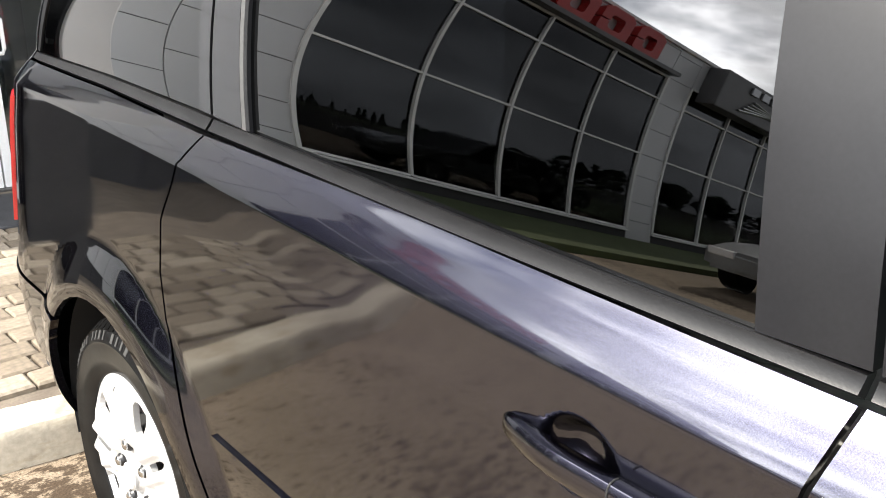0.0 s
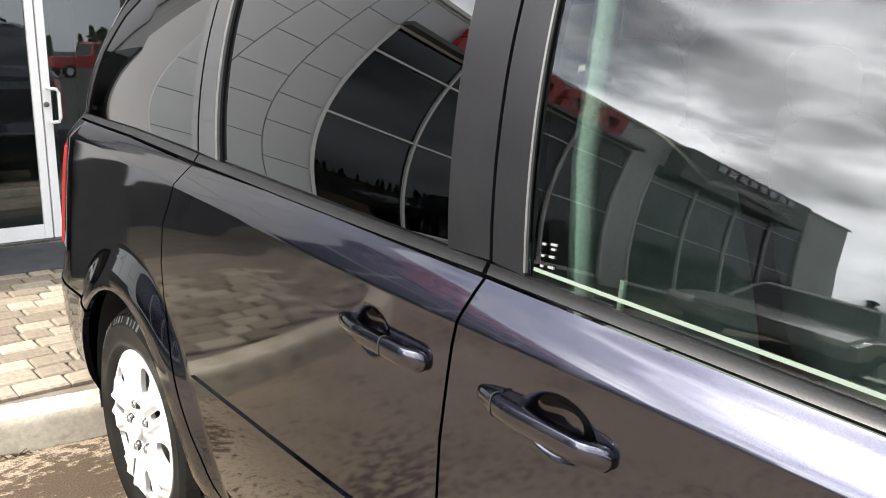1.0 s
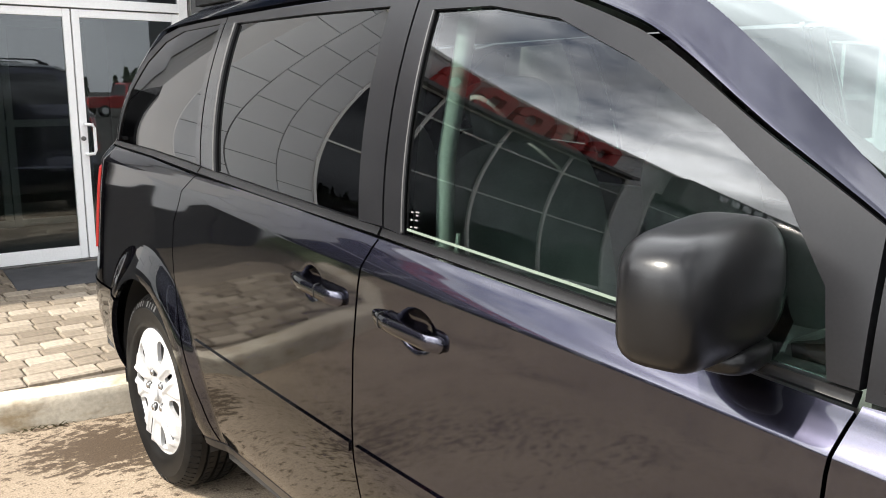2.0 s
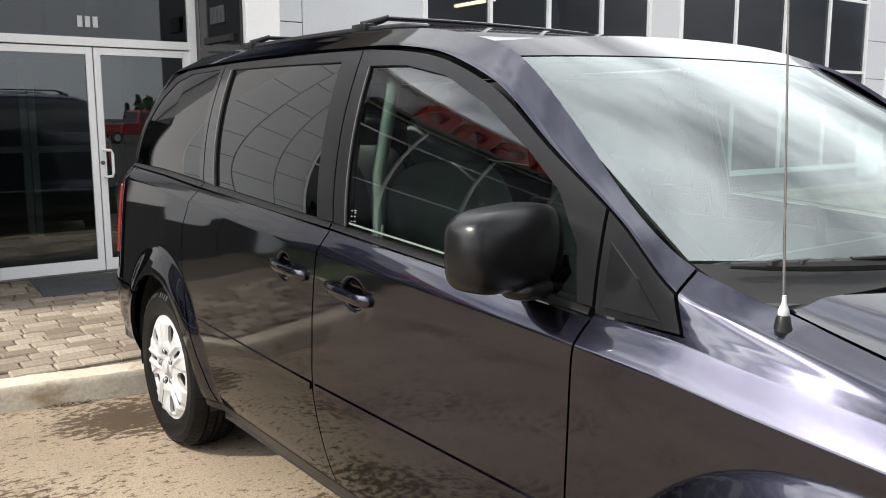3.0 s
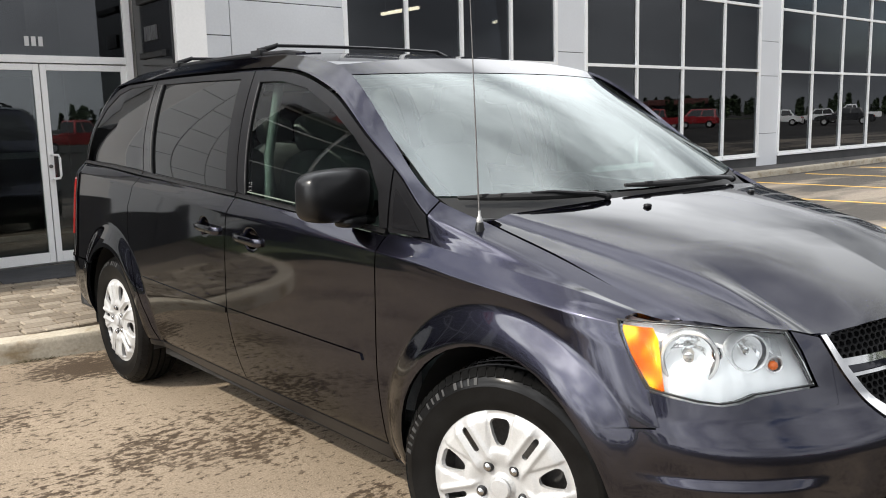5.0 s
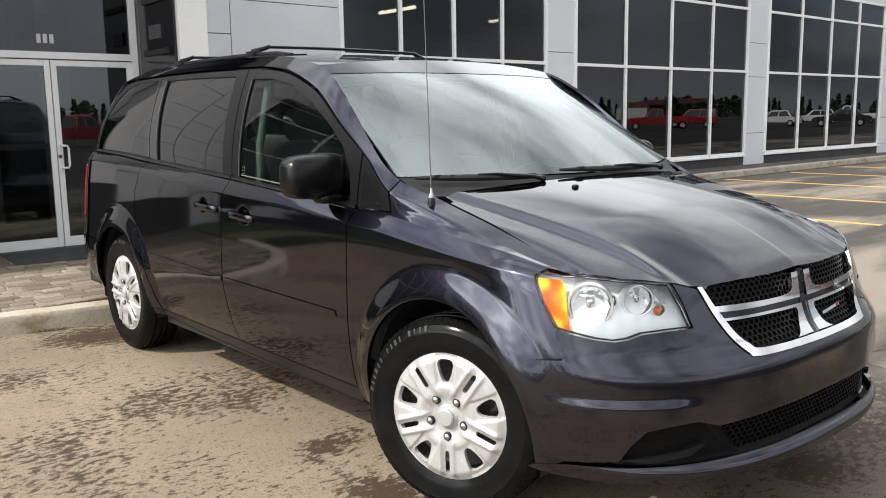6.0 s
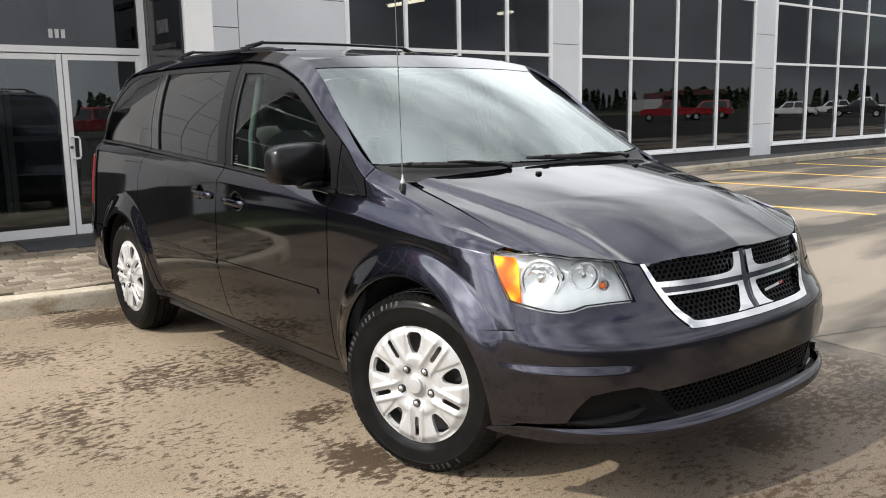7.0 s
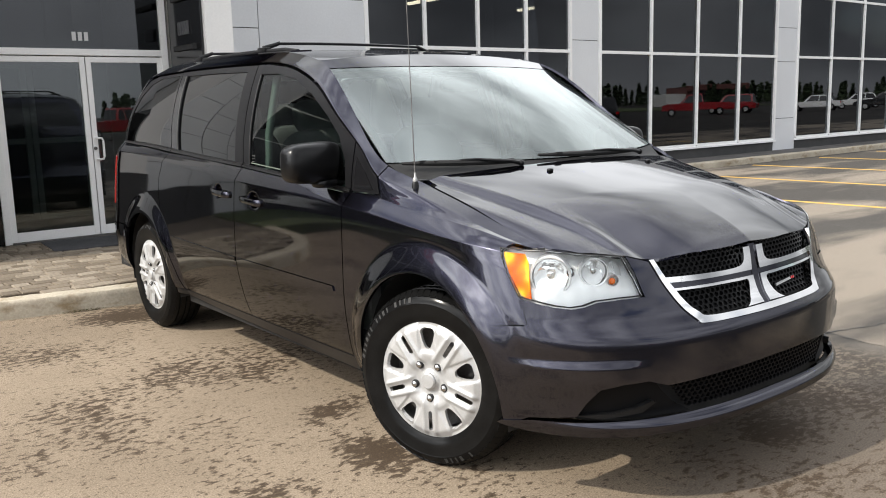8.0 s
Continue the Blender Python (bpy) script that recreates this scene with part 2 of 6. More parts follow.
def box(bm, lo, hi, bevel=0.0, m=None):
    """Adds an upright box from corner to corner, its edges rounded."""
    c = [(a + b) / 2 for a, b in zip(lo, hi)]
    r = bmesh.ops.create_cube(bm, size=1.0)
    vs = r["verts"]
    for v in vs:
        v.co = Vector([c[i] + v.co[i] * (hi[i] - lo[i]) for i in range(3)])
    if bevel > 0:
        es = list({e for v in vs for e in v.link_edges})
        r = bmesh.ops.bevel(bm, geom=es, offset=bevel, segments=2, affect="EDGES", profile=0.6, clamp_overlap=True)
        vs = list({v for f in r["faces"] for v in f.verts} | {v for v in vs if v.is_valid})
    if m is not None:
        bmesh.ops.transform(bm, matrix=m, verts=vs)
    return bm


def solid(lo, hi, bevel=0.0, m=None):
    return box(bmesh.new(), lo, hi, bevel, m)


def tube(bm, path, radius, sides=8, closed=False):
    """Adds a round bar along a path; radius is one number or one for each point."""
    pts = [Vector(p) for p in path]
    n = len(pts)
    rad = [radius] * n if isinstance(radius, (int, float)) else radius
    rings = []
    for i, p in enumerate(pts):
        a = pts[(i - 1) % n] if (closed or i > 0) else p
        b = pts[(i + 1) % n] if (closed or i < n - 1) else p
        d = (b - a).normalized()
        up = Vector((0, 0, 1)) if abs(d.z) < 0.9 else Vector((0, 1, 0))
        s = d.cross(up).normalized()
        u = s.cross(d)
        rings.append([bm.verts.new(p + (s * math.cos(k * 2 * math.pi / sides) + u * math.sin(k * 2 * math.pi / sides)) * rad[i]) for k in range(sides)])
    for i in range(n if closed else n - 1):
        r, q = rings[i], rings[(i + 1) % n]
        for k in range(sides):
            bm.faces.new((r[k], r[(k + 1) % sides], q[(k + 1) % sides], q[k]))
    if not closed:
        bm.faces.new(rings[0])
        bm.faces.new(rings[-1][::-1])
    return bm


def lathe(bm, profile, steps=48, closed=False):
    """Turns (radius, height) round the local z axis."""
    rings = []
    for k in range(steps):
        c, s = math.cos(2 * math.pi * k / steps), math.sin(2 * math.pi * k / steps)
        rings.append([bm.verts.new((r * c, r * s, h)) for r, h in profile])
    m = len(profile)
    for k in range(steps):
        a, b = rings[k], rings[(k + 1) % steps]
        for i in range(m if closed else m - 1):
            j = (i + 1) % m
            bm.faces.new((a[i], b[i], b[j], a[j]))
    return bm


def polygon_grid(polys, du, dv):
    """Flat faces for 2D outlines, cut along a grid."""
    bm = bmesh.new()
    for poly in polys:
        bm.faces.new([bm.verts.new((u, v, 0)) for u, v in poly])
    us = [v.co.x for v in bm.verts]
    vs = [v.co.y for v in bm.verts]
    for lo, hi, step, normal in ((min(us), max(us), du, (1, 0, 0)), (min(vs), max(vs), dv, (0, 1, 0))):
        k = math.floor(lo / step) + 1
        while k * step < hi - 1e-6:
            bmesh.ops.bisect_plane(bm, geom=bm.verts[:] + bm.edges[:] + bm.faces[:], dist=1e-5, plane_co=Vector(normal) * k * step, plane_no=normal)
            k += 1
    bmesh.ops.remove_doubles(bm, verts=bm.verts, dist=1e-5)
    return bm


def sheet(name, shape, polys, du, dv, mat, parent, thick=0.012, flip=False, label="", lift=0.0, h=0.012, inner=None, low=None):
    """A panel of real thickness on the smooth surface shape(u, v), inside 2D outlines; its normals follow the surface."""
    flat = polygon_grid(polys, du, dv)
    flat.verts.ensure_lookup_table()
    flat.verts.index_update()
    front, normals = [], []
    for v in flat.verts:
        u, w = v.co.x, v.co.y
        p = shape(u, w)
        a = shape(u + h * 0.5, w) - shape(u - h * 0.5, w)
        dw = h * 0.5 * dv / du
        b = shape(u, w + dw) - shape(u, w - dw if low is None else max(low, w - dw))
        n = a.cross(b)
        n = n.normalized() if n.length > 1e-12 else Vector((0, 0, 1))
        if flip:
            n = -n
        front.append(p + n * lift)
        normals.append(n)
    count = len(front)
    back = [p - n * thick for p, n in zip(front, normals)]
    verts = front + back
    vn = normals + [-n for n in normals]
    faces = []
    for f in flat.faces:
        ids = [v.index for v in f.verts]
        want = -1 if flip else 1
        if f.normal.z * want < 0:
            ids = ids[::-1]
        faces.append(ids)
        faces.append([i + count for i in ids[::-1]])
    panels = len(flat.faces)
    for e in flat.edges:
        if len(e.link_faces) != 1:
            continue
        i, j = e.verts[0].index, e.verts[1].index
        ids = [v.index for v in e.link_faces[0].verts]
        k = ids.index(i)
        along = ids[(k + 1) % len(ids)] == j
        if (e.link_faces[0].normal.z < 0) != flip:
            along = not along
        if along:
            i, j = j, i
        base = len(verts)
        side = (front[j] - front[i]).cross(normals[i])
        side = side.normalized() if side.length > 1e-9 else normals[i]
        verts += [front[i], front[j], back[j], back[i]]
        vn += [-side] * 4
        faces.append([base, base + 1, base + 2, base + 3])
    flat.free()
    me = bpy.data.meshes.new(name)
    me.from_pydata([tuple(v) for v in verts], [], faces)
    me.polygons.foreach_set("use_smooth", [True] * len(me.polygons))
    me.normals_split_custom_set_from_vertices([tuple(n) for n in vn])
    ob = finish(name, me, mat, parent, label)
    if inner is not None:
        # the inner face of a pane only lets light through
        me.materials.append(inner)
        for k in range(1, 2 * panels, 2):
            me.polygons[k].material_index = 1
    return ob


def curve(stops):
    """A smooth curve through (place, value) stops that never overshoots."""
    xs, ys = [a for a, _ in stops], [b for _, b in stops]
    n = len(xs)
    d = [(ys[i + 1] - ys[i]) / (xs[i + 1] - xs[i]) for i in range(n - 1)]
    m = [d[0]] + [0.0 if d[i - 1] * d[i] <= 0 else 2 * d[i - 1] * d[i] / (d[i - 1] + d[i]) for i in range(1, n - 1)] + [d[-1]]

    def at(x):
        if x <= xs[0]:
            return ys[0] + m[0] * (x - xs[0])
        if x >= xs[-1]:
            return ys[-1] + m[-1] * (x - xs[-1])
        i = 0
        while x > xs[i + 1]:
            i += 1
        w = xs[i + 1] - xs[i]
        t = (x - xs[i]) / w
        return (ys[i] * (1 + 2 * t) + m[i] * w * t) * (1 - t) ** 2 + (ys[i + 1] * (3 - 2 * t) + m[i + 1] * w * (t - 1)) * t * t
    return at


def smooth01(a, b, x):
    t = min(1.0, max(0.0, (x - a) / (b - a)))
    return t * t * (3 - 2 * t)


# ---- the van's skin: smooth surfaces that its panels are cut from ----
WHEELS = (-1.539, 1.539)
KEYS_X = {
    0: curve([(-2.6, 0.90), (-1.0, 0.905), (1.1, 0.905), (2.5, 0.89)]),
    1: curve([(-2.6, 0.95), (-1.0, 0.952), (1.1, 0.95), (2.5, 0.93)]),
    2: curve([(-2.6, 0.965), (-1.0, 0.978), (0.3, 0.985), (1.2, 0.975), (2.5, 0.95)]),
    3: curve([(-2.6, 0.94), (-1.75, 0.955), (-1.0, 0.978), (0.3, 0.985), (1.2, 0.968), (2.5, 0.935)]),
    4: curve([(-2.6, 0.915), (-1.95, 0.936), (-1.75, 0.950), (-1.4, 0.964), (-1.0, 0.976), (0.3, 0.983), (1.2, 0.957), (2.5, 0.918)]),
    5: curve([(-2.06, 0.815), (-1.92, 0.868), (-1.80, 0.896), (-1.67, 0.911), (-1.5, 0.920), (-1.35, 0.926), (-1.2, 0.930), (-1.0, 0.928), (0.06, 0.934), (1.1, 0.905), (1.82, 0.882), (2.5, 0.86)]),
    7: curve([(-2.06, 0.815), (-1.92, 0.852), (-1.75, 0.872), (-1.5, 0.888), (-1.35, 0.899), (-1.2, 0.913), (-1.035, 0.898), (-0.816, 0.858), (-0.515, 0.799), (-0.204, 0.77), (0.06, 0.777), (1.0, 0.768), (1.8, 0.752), (2.5, 0.728)]),
    8: curve([(-2.06, 0.814), (-1.75, 0.81), (-1.4, 0.812), (-1.25, 0.855), (-1.17, 0.868), (-0.8, 0.801), (-0.45, 0.738), (0.0, 0.715), (1.0, 0.70), (1.8, 0.67), (2.5, 0.63)]),
}
KEYS_Z = {
    0: curve([(-2.6, 0.22), (-1.0, 0.25), (0.0, 0.26), (1.1, 0.285), (1.9, 0.32), (2.5, 0.34)]),
    1: curve([(-2.6, 0.36), (-1.0, 0.38), (0.0, 0.39), (1.1, 0.42), (2.5, 0.44)]),
    2: curve([(-2.6, 0.62), (2.5, 0.66)]),
    3: curve([(-2.2, 0.76), (-1.75, 0.86), (-1.4, 0.90), (0.0, 0.93), (2.5, 0.98)]),
    4: curve([(-2.1, 0.86), (-1.92, 0.912), (-1.78, 0.929), (-1.58, 0.948), (-1.39, 0.968), (-1.17, 0.994), (-0.55, 1.035), (0.1, 1.068), (1.0, 1.122), (1.8, 1.162), (2.5, 1.175)]),
    5: curve([(-2.06, 0.905), (-1.92, 0.945), (-1.80, 0.974), (-1.67, 0.993), (-1.5, 1.014), (-1.35, 1.032), (-1.2, 1.054), (-1.0, 1.073), (0.06, 1.15), (1.1, 1.205), (1.82, 1.235), (2.5, 1.25)]),
    7: curve([(-2.06, 0.915), (-1.9, 0.95), (-1.6, 1.03), (-1.4, 1.082), (-1.25, 1.118), (-1.2, 1.132), (-1.035, 1.255), (-0.816, 1.385), (-0.515, 1.558), (-0.204, 1.648), (0.06, 1.672), (1.0, 1.685), (1.8, 1.675), (2.5, 1.66)]),
    8: curve([(-2.06, 0.925), (-1.9, 0.965), (-1.6, 1.052), (-1.4, 1.106), (-1.25, 1.16), (-1.17, 1.19), (-0.45, 1.655), (0.0, 1.722), (1.0, 1.74), (1.8, 1.73), (2.5, 1.70)]),
}
NOSE_L = curve([(0.15, 0.60), (0.21, 0.65), (0.25, 0.69), (0.288, 0.710), (0.318, 0.716), (0.335, 0.694), (0.36, 0.685), (0.5, 0.69), (0.595, 0.690), (0.618, 0.685), (0.65, 0.662), (0.70, 0.625), (0.77, 0.60), (0.90, 0.57), (1.0, 0.50)])
NOSE_N = curve([(0.15, 2.6), (0.6, 2.6), (0.77, 2.55), (0.95, 2.1)])
TAIL_Y = curve([(0.25, 2.48), (0.45, 2.56), (0.62, 2.55), (0.75, 2.49), (1.0, 2.44), (1.25, 2.36), (1.5, 2.2), (1.66, 2.05), (1.8, 1.92)])
ROOF_Z = curve([(-0.45, 1.692), (0.0, 1.746), (0.6, 1.768), (1.2, 1.77), (2.0, 1.752), (2.5, 1.715)])
DRUM = 0.028
SECTIONS = {}


def nose_taper(y, z):
    if y >= -1.75:
        return 1.0
    t = min(1.0, (-1.75 - y) / NOSE_L(z))
    return (1 - t ** NOSE_N(z)) ** (1 / NOSE_N(z))


def section(p):
    key = round(p, 4)
    if key not in SECTIONS:
        xs = {k: f(p) for k, f in KEYS_X.items()}
        zs = {k: f(p) for k, f in KEYS_Z.items()}
        if p < -1.75:
            for k in range(5):
                xs[k] *= nose_taper(p, zs[k])
        if p > 2.1:
            for k in xs:
                xs[k] *= 1 - 0.17 * ((p - 2.1) / 0.45) ** 2.2
        # the side glass is part of one drum: ahead of the middle pillar its top edge follows the drum down
        blend = smooth01(-1.28, -1.02, p)
        lean, tall = (xs[5] - xs[7]) / (zs[7] - zs[5]), zs[7] - zs[5]
        if p < 0.06:
            lean, tall = 0.30, 0.522
            t = (zs[7] - zs[5]) / tall
            xs[7] += blend * (xs[5] - lean * (zs[7] - zs[5]) + DRUM * 4 * t * (1 - t) - xs[7])
        xs[6] = (xs[5] + xs[7]) / 2 + 0.020 * smooth01(-1.2, -0.8, p)
        zs[6] = (zs[5] + zs[7]) / 2
        soft_x, soft_z = curve([(k, xs[k]) for k in range(9)]), curve([(k, zs[k]) for k in range(9)])

        # a crisp crease runs along the shoulder, at station 4, and on the wing a second one at 5
        wing = 0.85 * smooth01(-1.10, -1.22, p) * smooth01(-1.95, -1.70, p)

        def cx(s):
            w = max(0.7 * smooth01(3.2, 3.8, s) * smooth01(4.9, 4.4, s), wing * smooth01(3.6, 3.9, s) * smooth01(5.7, 5.35, s)) + 0.6 * smooth01(7.0, 7.3, s) * smooth01(0.4, -0.2, p)
            k = min(7, max(0, int(s)))
            return soft_x(s) * (1 - w) + w * (xs[k] + (xs[k + 1] - xs[k]) * (s - k))

        def cz(s):
            w = max(0.7 * smooth01(3.2, 3.8, s) * smooth01(4.9, 4.4, s), wing * smooth01(3.6, 3.9, s) * smooth01(5.7, 5.35, s)) + 0.6 * smooth01(7.0, 7.3, s) * smooth01(0.4, -0.2, p)
            k = min(7, max(0, int(s)))
            return soft_z(s) * (1 - w) + w * (zs[k] + (zs[k + 1] - zs[k]) * (s - k))

        def fx(s):
            if 5.0 < s < 7.0:
                rise = (zs[7] - zs[5]) * (s - 5) / 2
                t = rise / tall
                return cx(s) * (1 - blend) + blend * (xs[5] - lean * rise + DRUM * 4 * t * (1 - t))
            return cx(s)

        def fz(s):
            if 5.0 < s < 7.0:
                return cz(s) * (1 - blend) + blend * (zs[5] + (zs[7] - zs[5]) * (s - 5) / 2)
            return cz(s)
        SECTIONS[key] = (fx, fz)
    return SECTIONS[key]


def flare(y, z):
    r = min(math.hypot(y - w, z - 0.36) for w in WHEELS)
    t = min(1.0, max(0.0, (0.552 - r) / 0.122))
    g = t * t / 0.36 if t < 0.18 else t - 0.09
    return 0.048 * g - 0.012 * t ** 4


def y_of(p, z):
    return p if p < 1.6 else 1.6 + (p - 1.6) * (TAIL_Y(z) - 1.6) / 0.9


def p_of(y, z):
    return y if y < 1.6 else 1.6 + (y - 1.6) * 0.9 / (TAIL_Y(z) - 1.6)


def s_of(p, z):
    zs = section(p)[1]
    lo, hi = 0.0, 8.0
    for _ in range(32):
        m = (lo + hi) / 2
        if zs(m) < z:
            lo = m
        else:
            hi = m
    return lo


CUPS = ((0.286, 0.998, 0.050, 0.042), (-0.136, 0.976, 0.066, 0.046))


def cup(y, z):
    """The finger recess behind each door handle."""
    d = 0.0
    for cy, cz, ry, rz in CUPS:
        r = min(1.0, math.hypot((y - cy) / ry, (z - cz) / rz))
        d += 0.032 * (1 - r ** 3) ** 2
    return d


def flank(sign):
    def shape(p, s):
        fx, fz = section(p)
        z = fz(s)
        y = y_of(p, z)
        return Vector((sign * (fx(s) + flare(y, z) - cup(y, z)), y, z))
    return shape


def outline(pts, step=0.05):
    """Turns an outline of (y, z) points into the surface's own (p, s), point by point along its edges; ("s", p, s) stands as it is."""
    made = []
    for i, q in enumerate(pts):
        made.append(q if q[0] == "s" else ("s", p_of(*q), s_of(p_of(*q), q[1])))
    out = []
    for i, q in enumerate(pts):
        r = pts[(i + 1) % len(pts)]
        if q[0] != "s" and r[0] != "s":
            n = max(1, math.ceil(math.hypot(r[0] - q[0], r[1] - q[1]) / step))
            for k in range(n):
                y, z = q[0] + (r[0] - q[0]) * k / n, q[1] + (r[1] - q[1]) * k / n
                p = p_of(y, z)
                out.append((p, s_of(p, z)))
        else:
            a, b = made[i], made[(i + 1) % len(pts)]
            n = max(1, math.ceil(max(abs(a[1] - b[1]) / step, abs(a[2] - b[2]) / 0.5)))
            out += [(a[1] + (b[1] - a[1]) * k / n, a[2] + (b[2] - a[2]) * k / n) for k in range(n)]
    clean = []
    for q in out:
        if not clean or math.hypot(q[0] - clean[-1][0], q[1] - clean[-1][1]) > 1e-4:
            clean.append(q)
    return clean


def arc(cy, cz, r, a0, a1, n=18):
    return [(cy + r * math.cos(radians(a0 + (a1 - a0) * k / n)), cz + r * math.sin(radians(a0 + (a1 - a0) * k / n))) for k in range(n + 1)]


PLANS = {}


def plan(z):
    """The nose's plan at a height: places along it from -1 (near side wheel) over 0 (middle) to 1."""
    key = round(z, 4)
    if key not in PLANS:
        p = -1.75
        w = section(p)[0](s_of(p, min(z, 0.95)))
        th = np.linspace(0, math.pi / 2, 700)
        n = NOSE_N(z)
        x = w * np.cos(th) ** (2 / n)
        x[-1] = 0.0
        y = -1.75 - NOSE_L(z) * np.sin(th) ** (2 / n)
        d = np.concatenate([[0], np.cumsum(np.hypot(np.diff(x), np.diff(y)))])
        PLANS[key] = (d / d[-1], x, y)
    return PLANS[key]


def nose(a, z):
    t, x, y = plan(z)
    k = 1 - abs(a)
    px, py = float(np.interp(k, t, x)), float(np.interp(k, t, y))
    px += flare(py, z) * (1 - smooth01(-1.95, -2.12, py))
    # a soft shelf across each corner of the bumper
    step = 0.011 * smooth01(0.556, 0.532, z) * smooth01(0.40, 0.50, z) * smooth01(0.44, 0.54, abs(a)) * smooth01(0.84, 0.72, abs(a))
    px, py = px + 0.6 * step, py - 0.8 * step
    return Vector((math.copysign(px, a), py, z))


def a_of_x(x, z):
    t, xs, ys = plan(z)
    return math.copysign(1 - float(np.interp(-abs(x), -xs, t)), x)


def a_of_y(y, z, sign=-1):
    t, xs, ys = plan(z)
    return sign * (1 - float(np.interp(-y, -ys, t)))


def nose_outline(pts, step=0.04):
    """An outline of (x, z), or ("y", y, z) along the flank, as (a, z); both on the near side (x < 0)."""
    raw = []
    for q in pts:
        raw.append((a_of_y(q[1], q[2]), q[2]) if q[0] == "y" else (a_of_x(q[0], q[1]), q[1]))
    out = []
    for i, q in enumerate(raw):
        r = raw[(i + 1) % len(raw)]
        n = max(1, math.ceil(math.hypot(1.3 * (r[0] - q[0]), r[1] - q[1]) / step))
        out += [(q[0] + (r[0] - q[0]) * k / n, q[1] + (r[1] - q[1]) * k / n) for k in range(n)]
    return out


def both(pts):
    """A near-side path from the middle round to the middle, closed by its mirror image."""
    far = [(-a, z) for a, z in pts[::-1]]
    out = []
    for q in pts + far:
        if not out or math.hypot(q[0] - out[-1][0], q[1] - out[-1][1]) > 1e-4:
            out.append(q)
    if math.hypot(out[0][0] - out[-1][0], out[0][1] - out[-1][1]) < 1e-4:
        out.pop()
    return out


def nose_path(pts, step=0.04):
    out = nose_outline(pts, step)
    q = pts[-1]
    end = (a_of_y(q[1], q[2]), q[2]) if q[0] == "y" else (a_of_x(q[0], q[1]), q[1])
    keep = []
    for o in out:
        keep.append(o)
        if math.hypot(o[0] - end[0], o[1] - end[1]) < 1e-9:
            break
    return keep


def mirrored(poly):
    return [(-a, z) for a, z in poly][::-1]


def roof(u, p):
    fx, fz = section(p)
    x, z8 = fx(8.0), fz(8.0)
    z = z8 + (ROOF_Z(p) - z8) * (1 - abs(u) ** 2.4)
    return Vector((u * x, y_of(p, z), z))


HOOD_C = curve([(-2.37, 0.862), (-2.322, 0.906), (-2.28, 0.938), (-2.15, 0.995), (-2.0, 1.045), (-1.75, 1.108), (-1.5, 1.158), (-1.35, 1.18)])
HOOD_E = curve([(-2.4, 0.79), (-2.2, 0.866), (-2.06, 0.920), (-1.9, 0.965), (-1.6, 1.052), (-1.4, 1.106), (-1.25, 1.15)])
RIDGE = curve([(-2.35, 0.56), (-1.35, 0.75)])


HOOD_RIM = curve([(0.0, 0.882), (0.30, 0.879), (0.53, 0.874), (0.61, 0.898), (0.74, 0.914), (0.81, 0.925)])
RIM_Y = curve([(0.0, -2.322), (0.3, -2.300), (0.5, -2.252), (0.6, -2.215), (0.7, -2.150), (0.78, -2.07), (0.812, -2.0)])


def hood(x, y):
    def crown(y):
        c, e = HOOD_C(y), HOOD_E(y)
        return c + (e - c) * (abs(x) / 0.812) ** 2.3
    z = crown(y)
    # the leading edge dips to the grille between the lamps
    lip = RIM_Y(abs(x))
    z += (HOOD_RIM(abs(x)) - crown(lip)) * (1 - smooth01(0.0, 0.42, y - lip))
    r = RIDGE(y)
    z += 0.014 * smooth01(r + 0.03, r - 0.03, abs(x)) * smooth01(-2.36, -2.15, y)
    z -= 0.006 * smooth01(r + 0.12, r + 0.02, abs(x)) * smooth01(-2.36, -2.15, y)
    return Vector((x, y, z))


def screen(u, v):
    """The windscreen: u across, v from the cowl up to the roof."""
    b = Vector((0.868 * u, -1.17 - 0.27 * (1 - u * u), 1.19 - 0.015 * (1 - u * u)))
    t = Vector((0.738 * u, -0.45 - 0.05 * (1 - u * u), 1.655 + 0.037 * (1 - abs(u) ** 2.4)))
    q = b.lerp(t, v)
    bow = 0.03 * math.sin(math.pi * min(1, max(0, v))) * (1 - u * u)
    return q + Vector((0, -0.55, 0.83)) * bow


def tailgate(u, s):
    fx, fz = section(2.5)
    z = fz(s)
    return Vector((u * fx(s), TAIL_Y(z) + 0.05 * (1 - u * u), z))


PILLAR_GLOSS = material("gloss_black_pillar", (0.012, 0.012, 0.013), 0.09, Specular_IOR_Level=0.75)
BEAD = mottled("grey_rubber_bead", (0.045, 0.045, 0.045), (0.07, 0.07, 0.07), 20, 0.5, 200, 0.1)
SEAL = material("pale_green_seal", (0.12, 0.15, 0.12), 0.5)

# ---- the van ----
van = thing("minivan", "dark charcoal metallic minivan parked nose-out on the forecourt", "minivan")
FRONT_ARCH = arc(-1.539, 0.36, 0.432, 180 - 41.6, -6)
REAR_ARCH = arc(1.539, 0.36, 0.420, 45.6, 186)


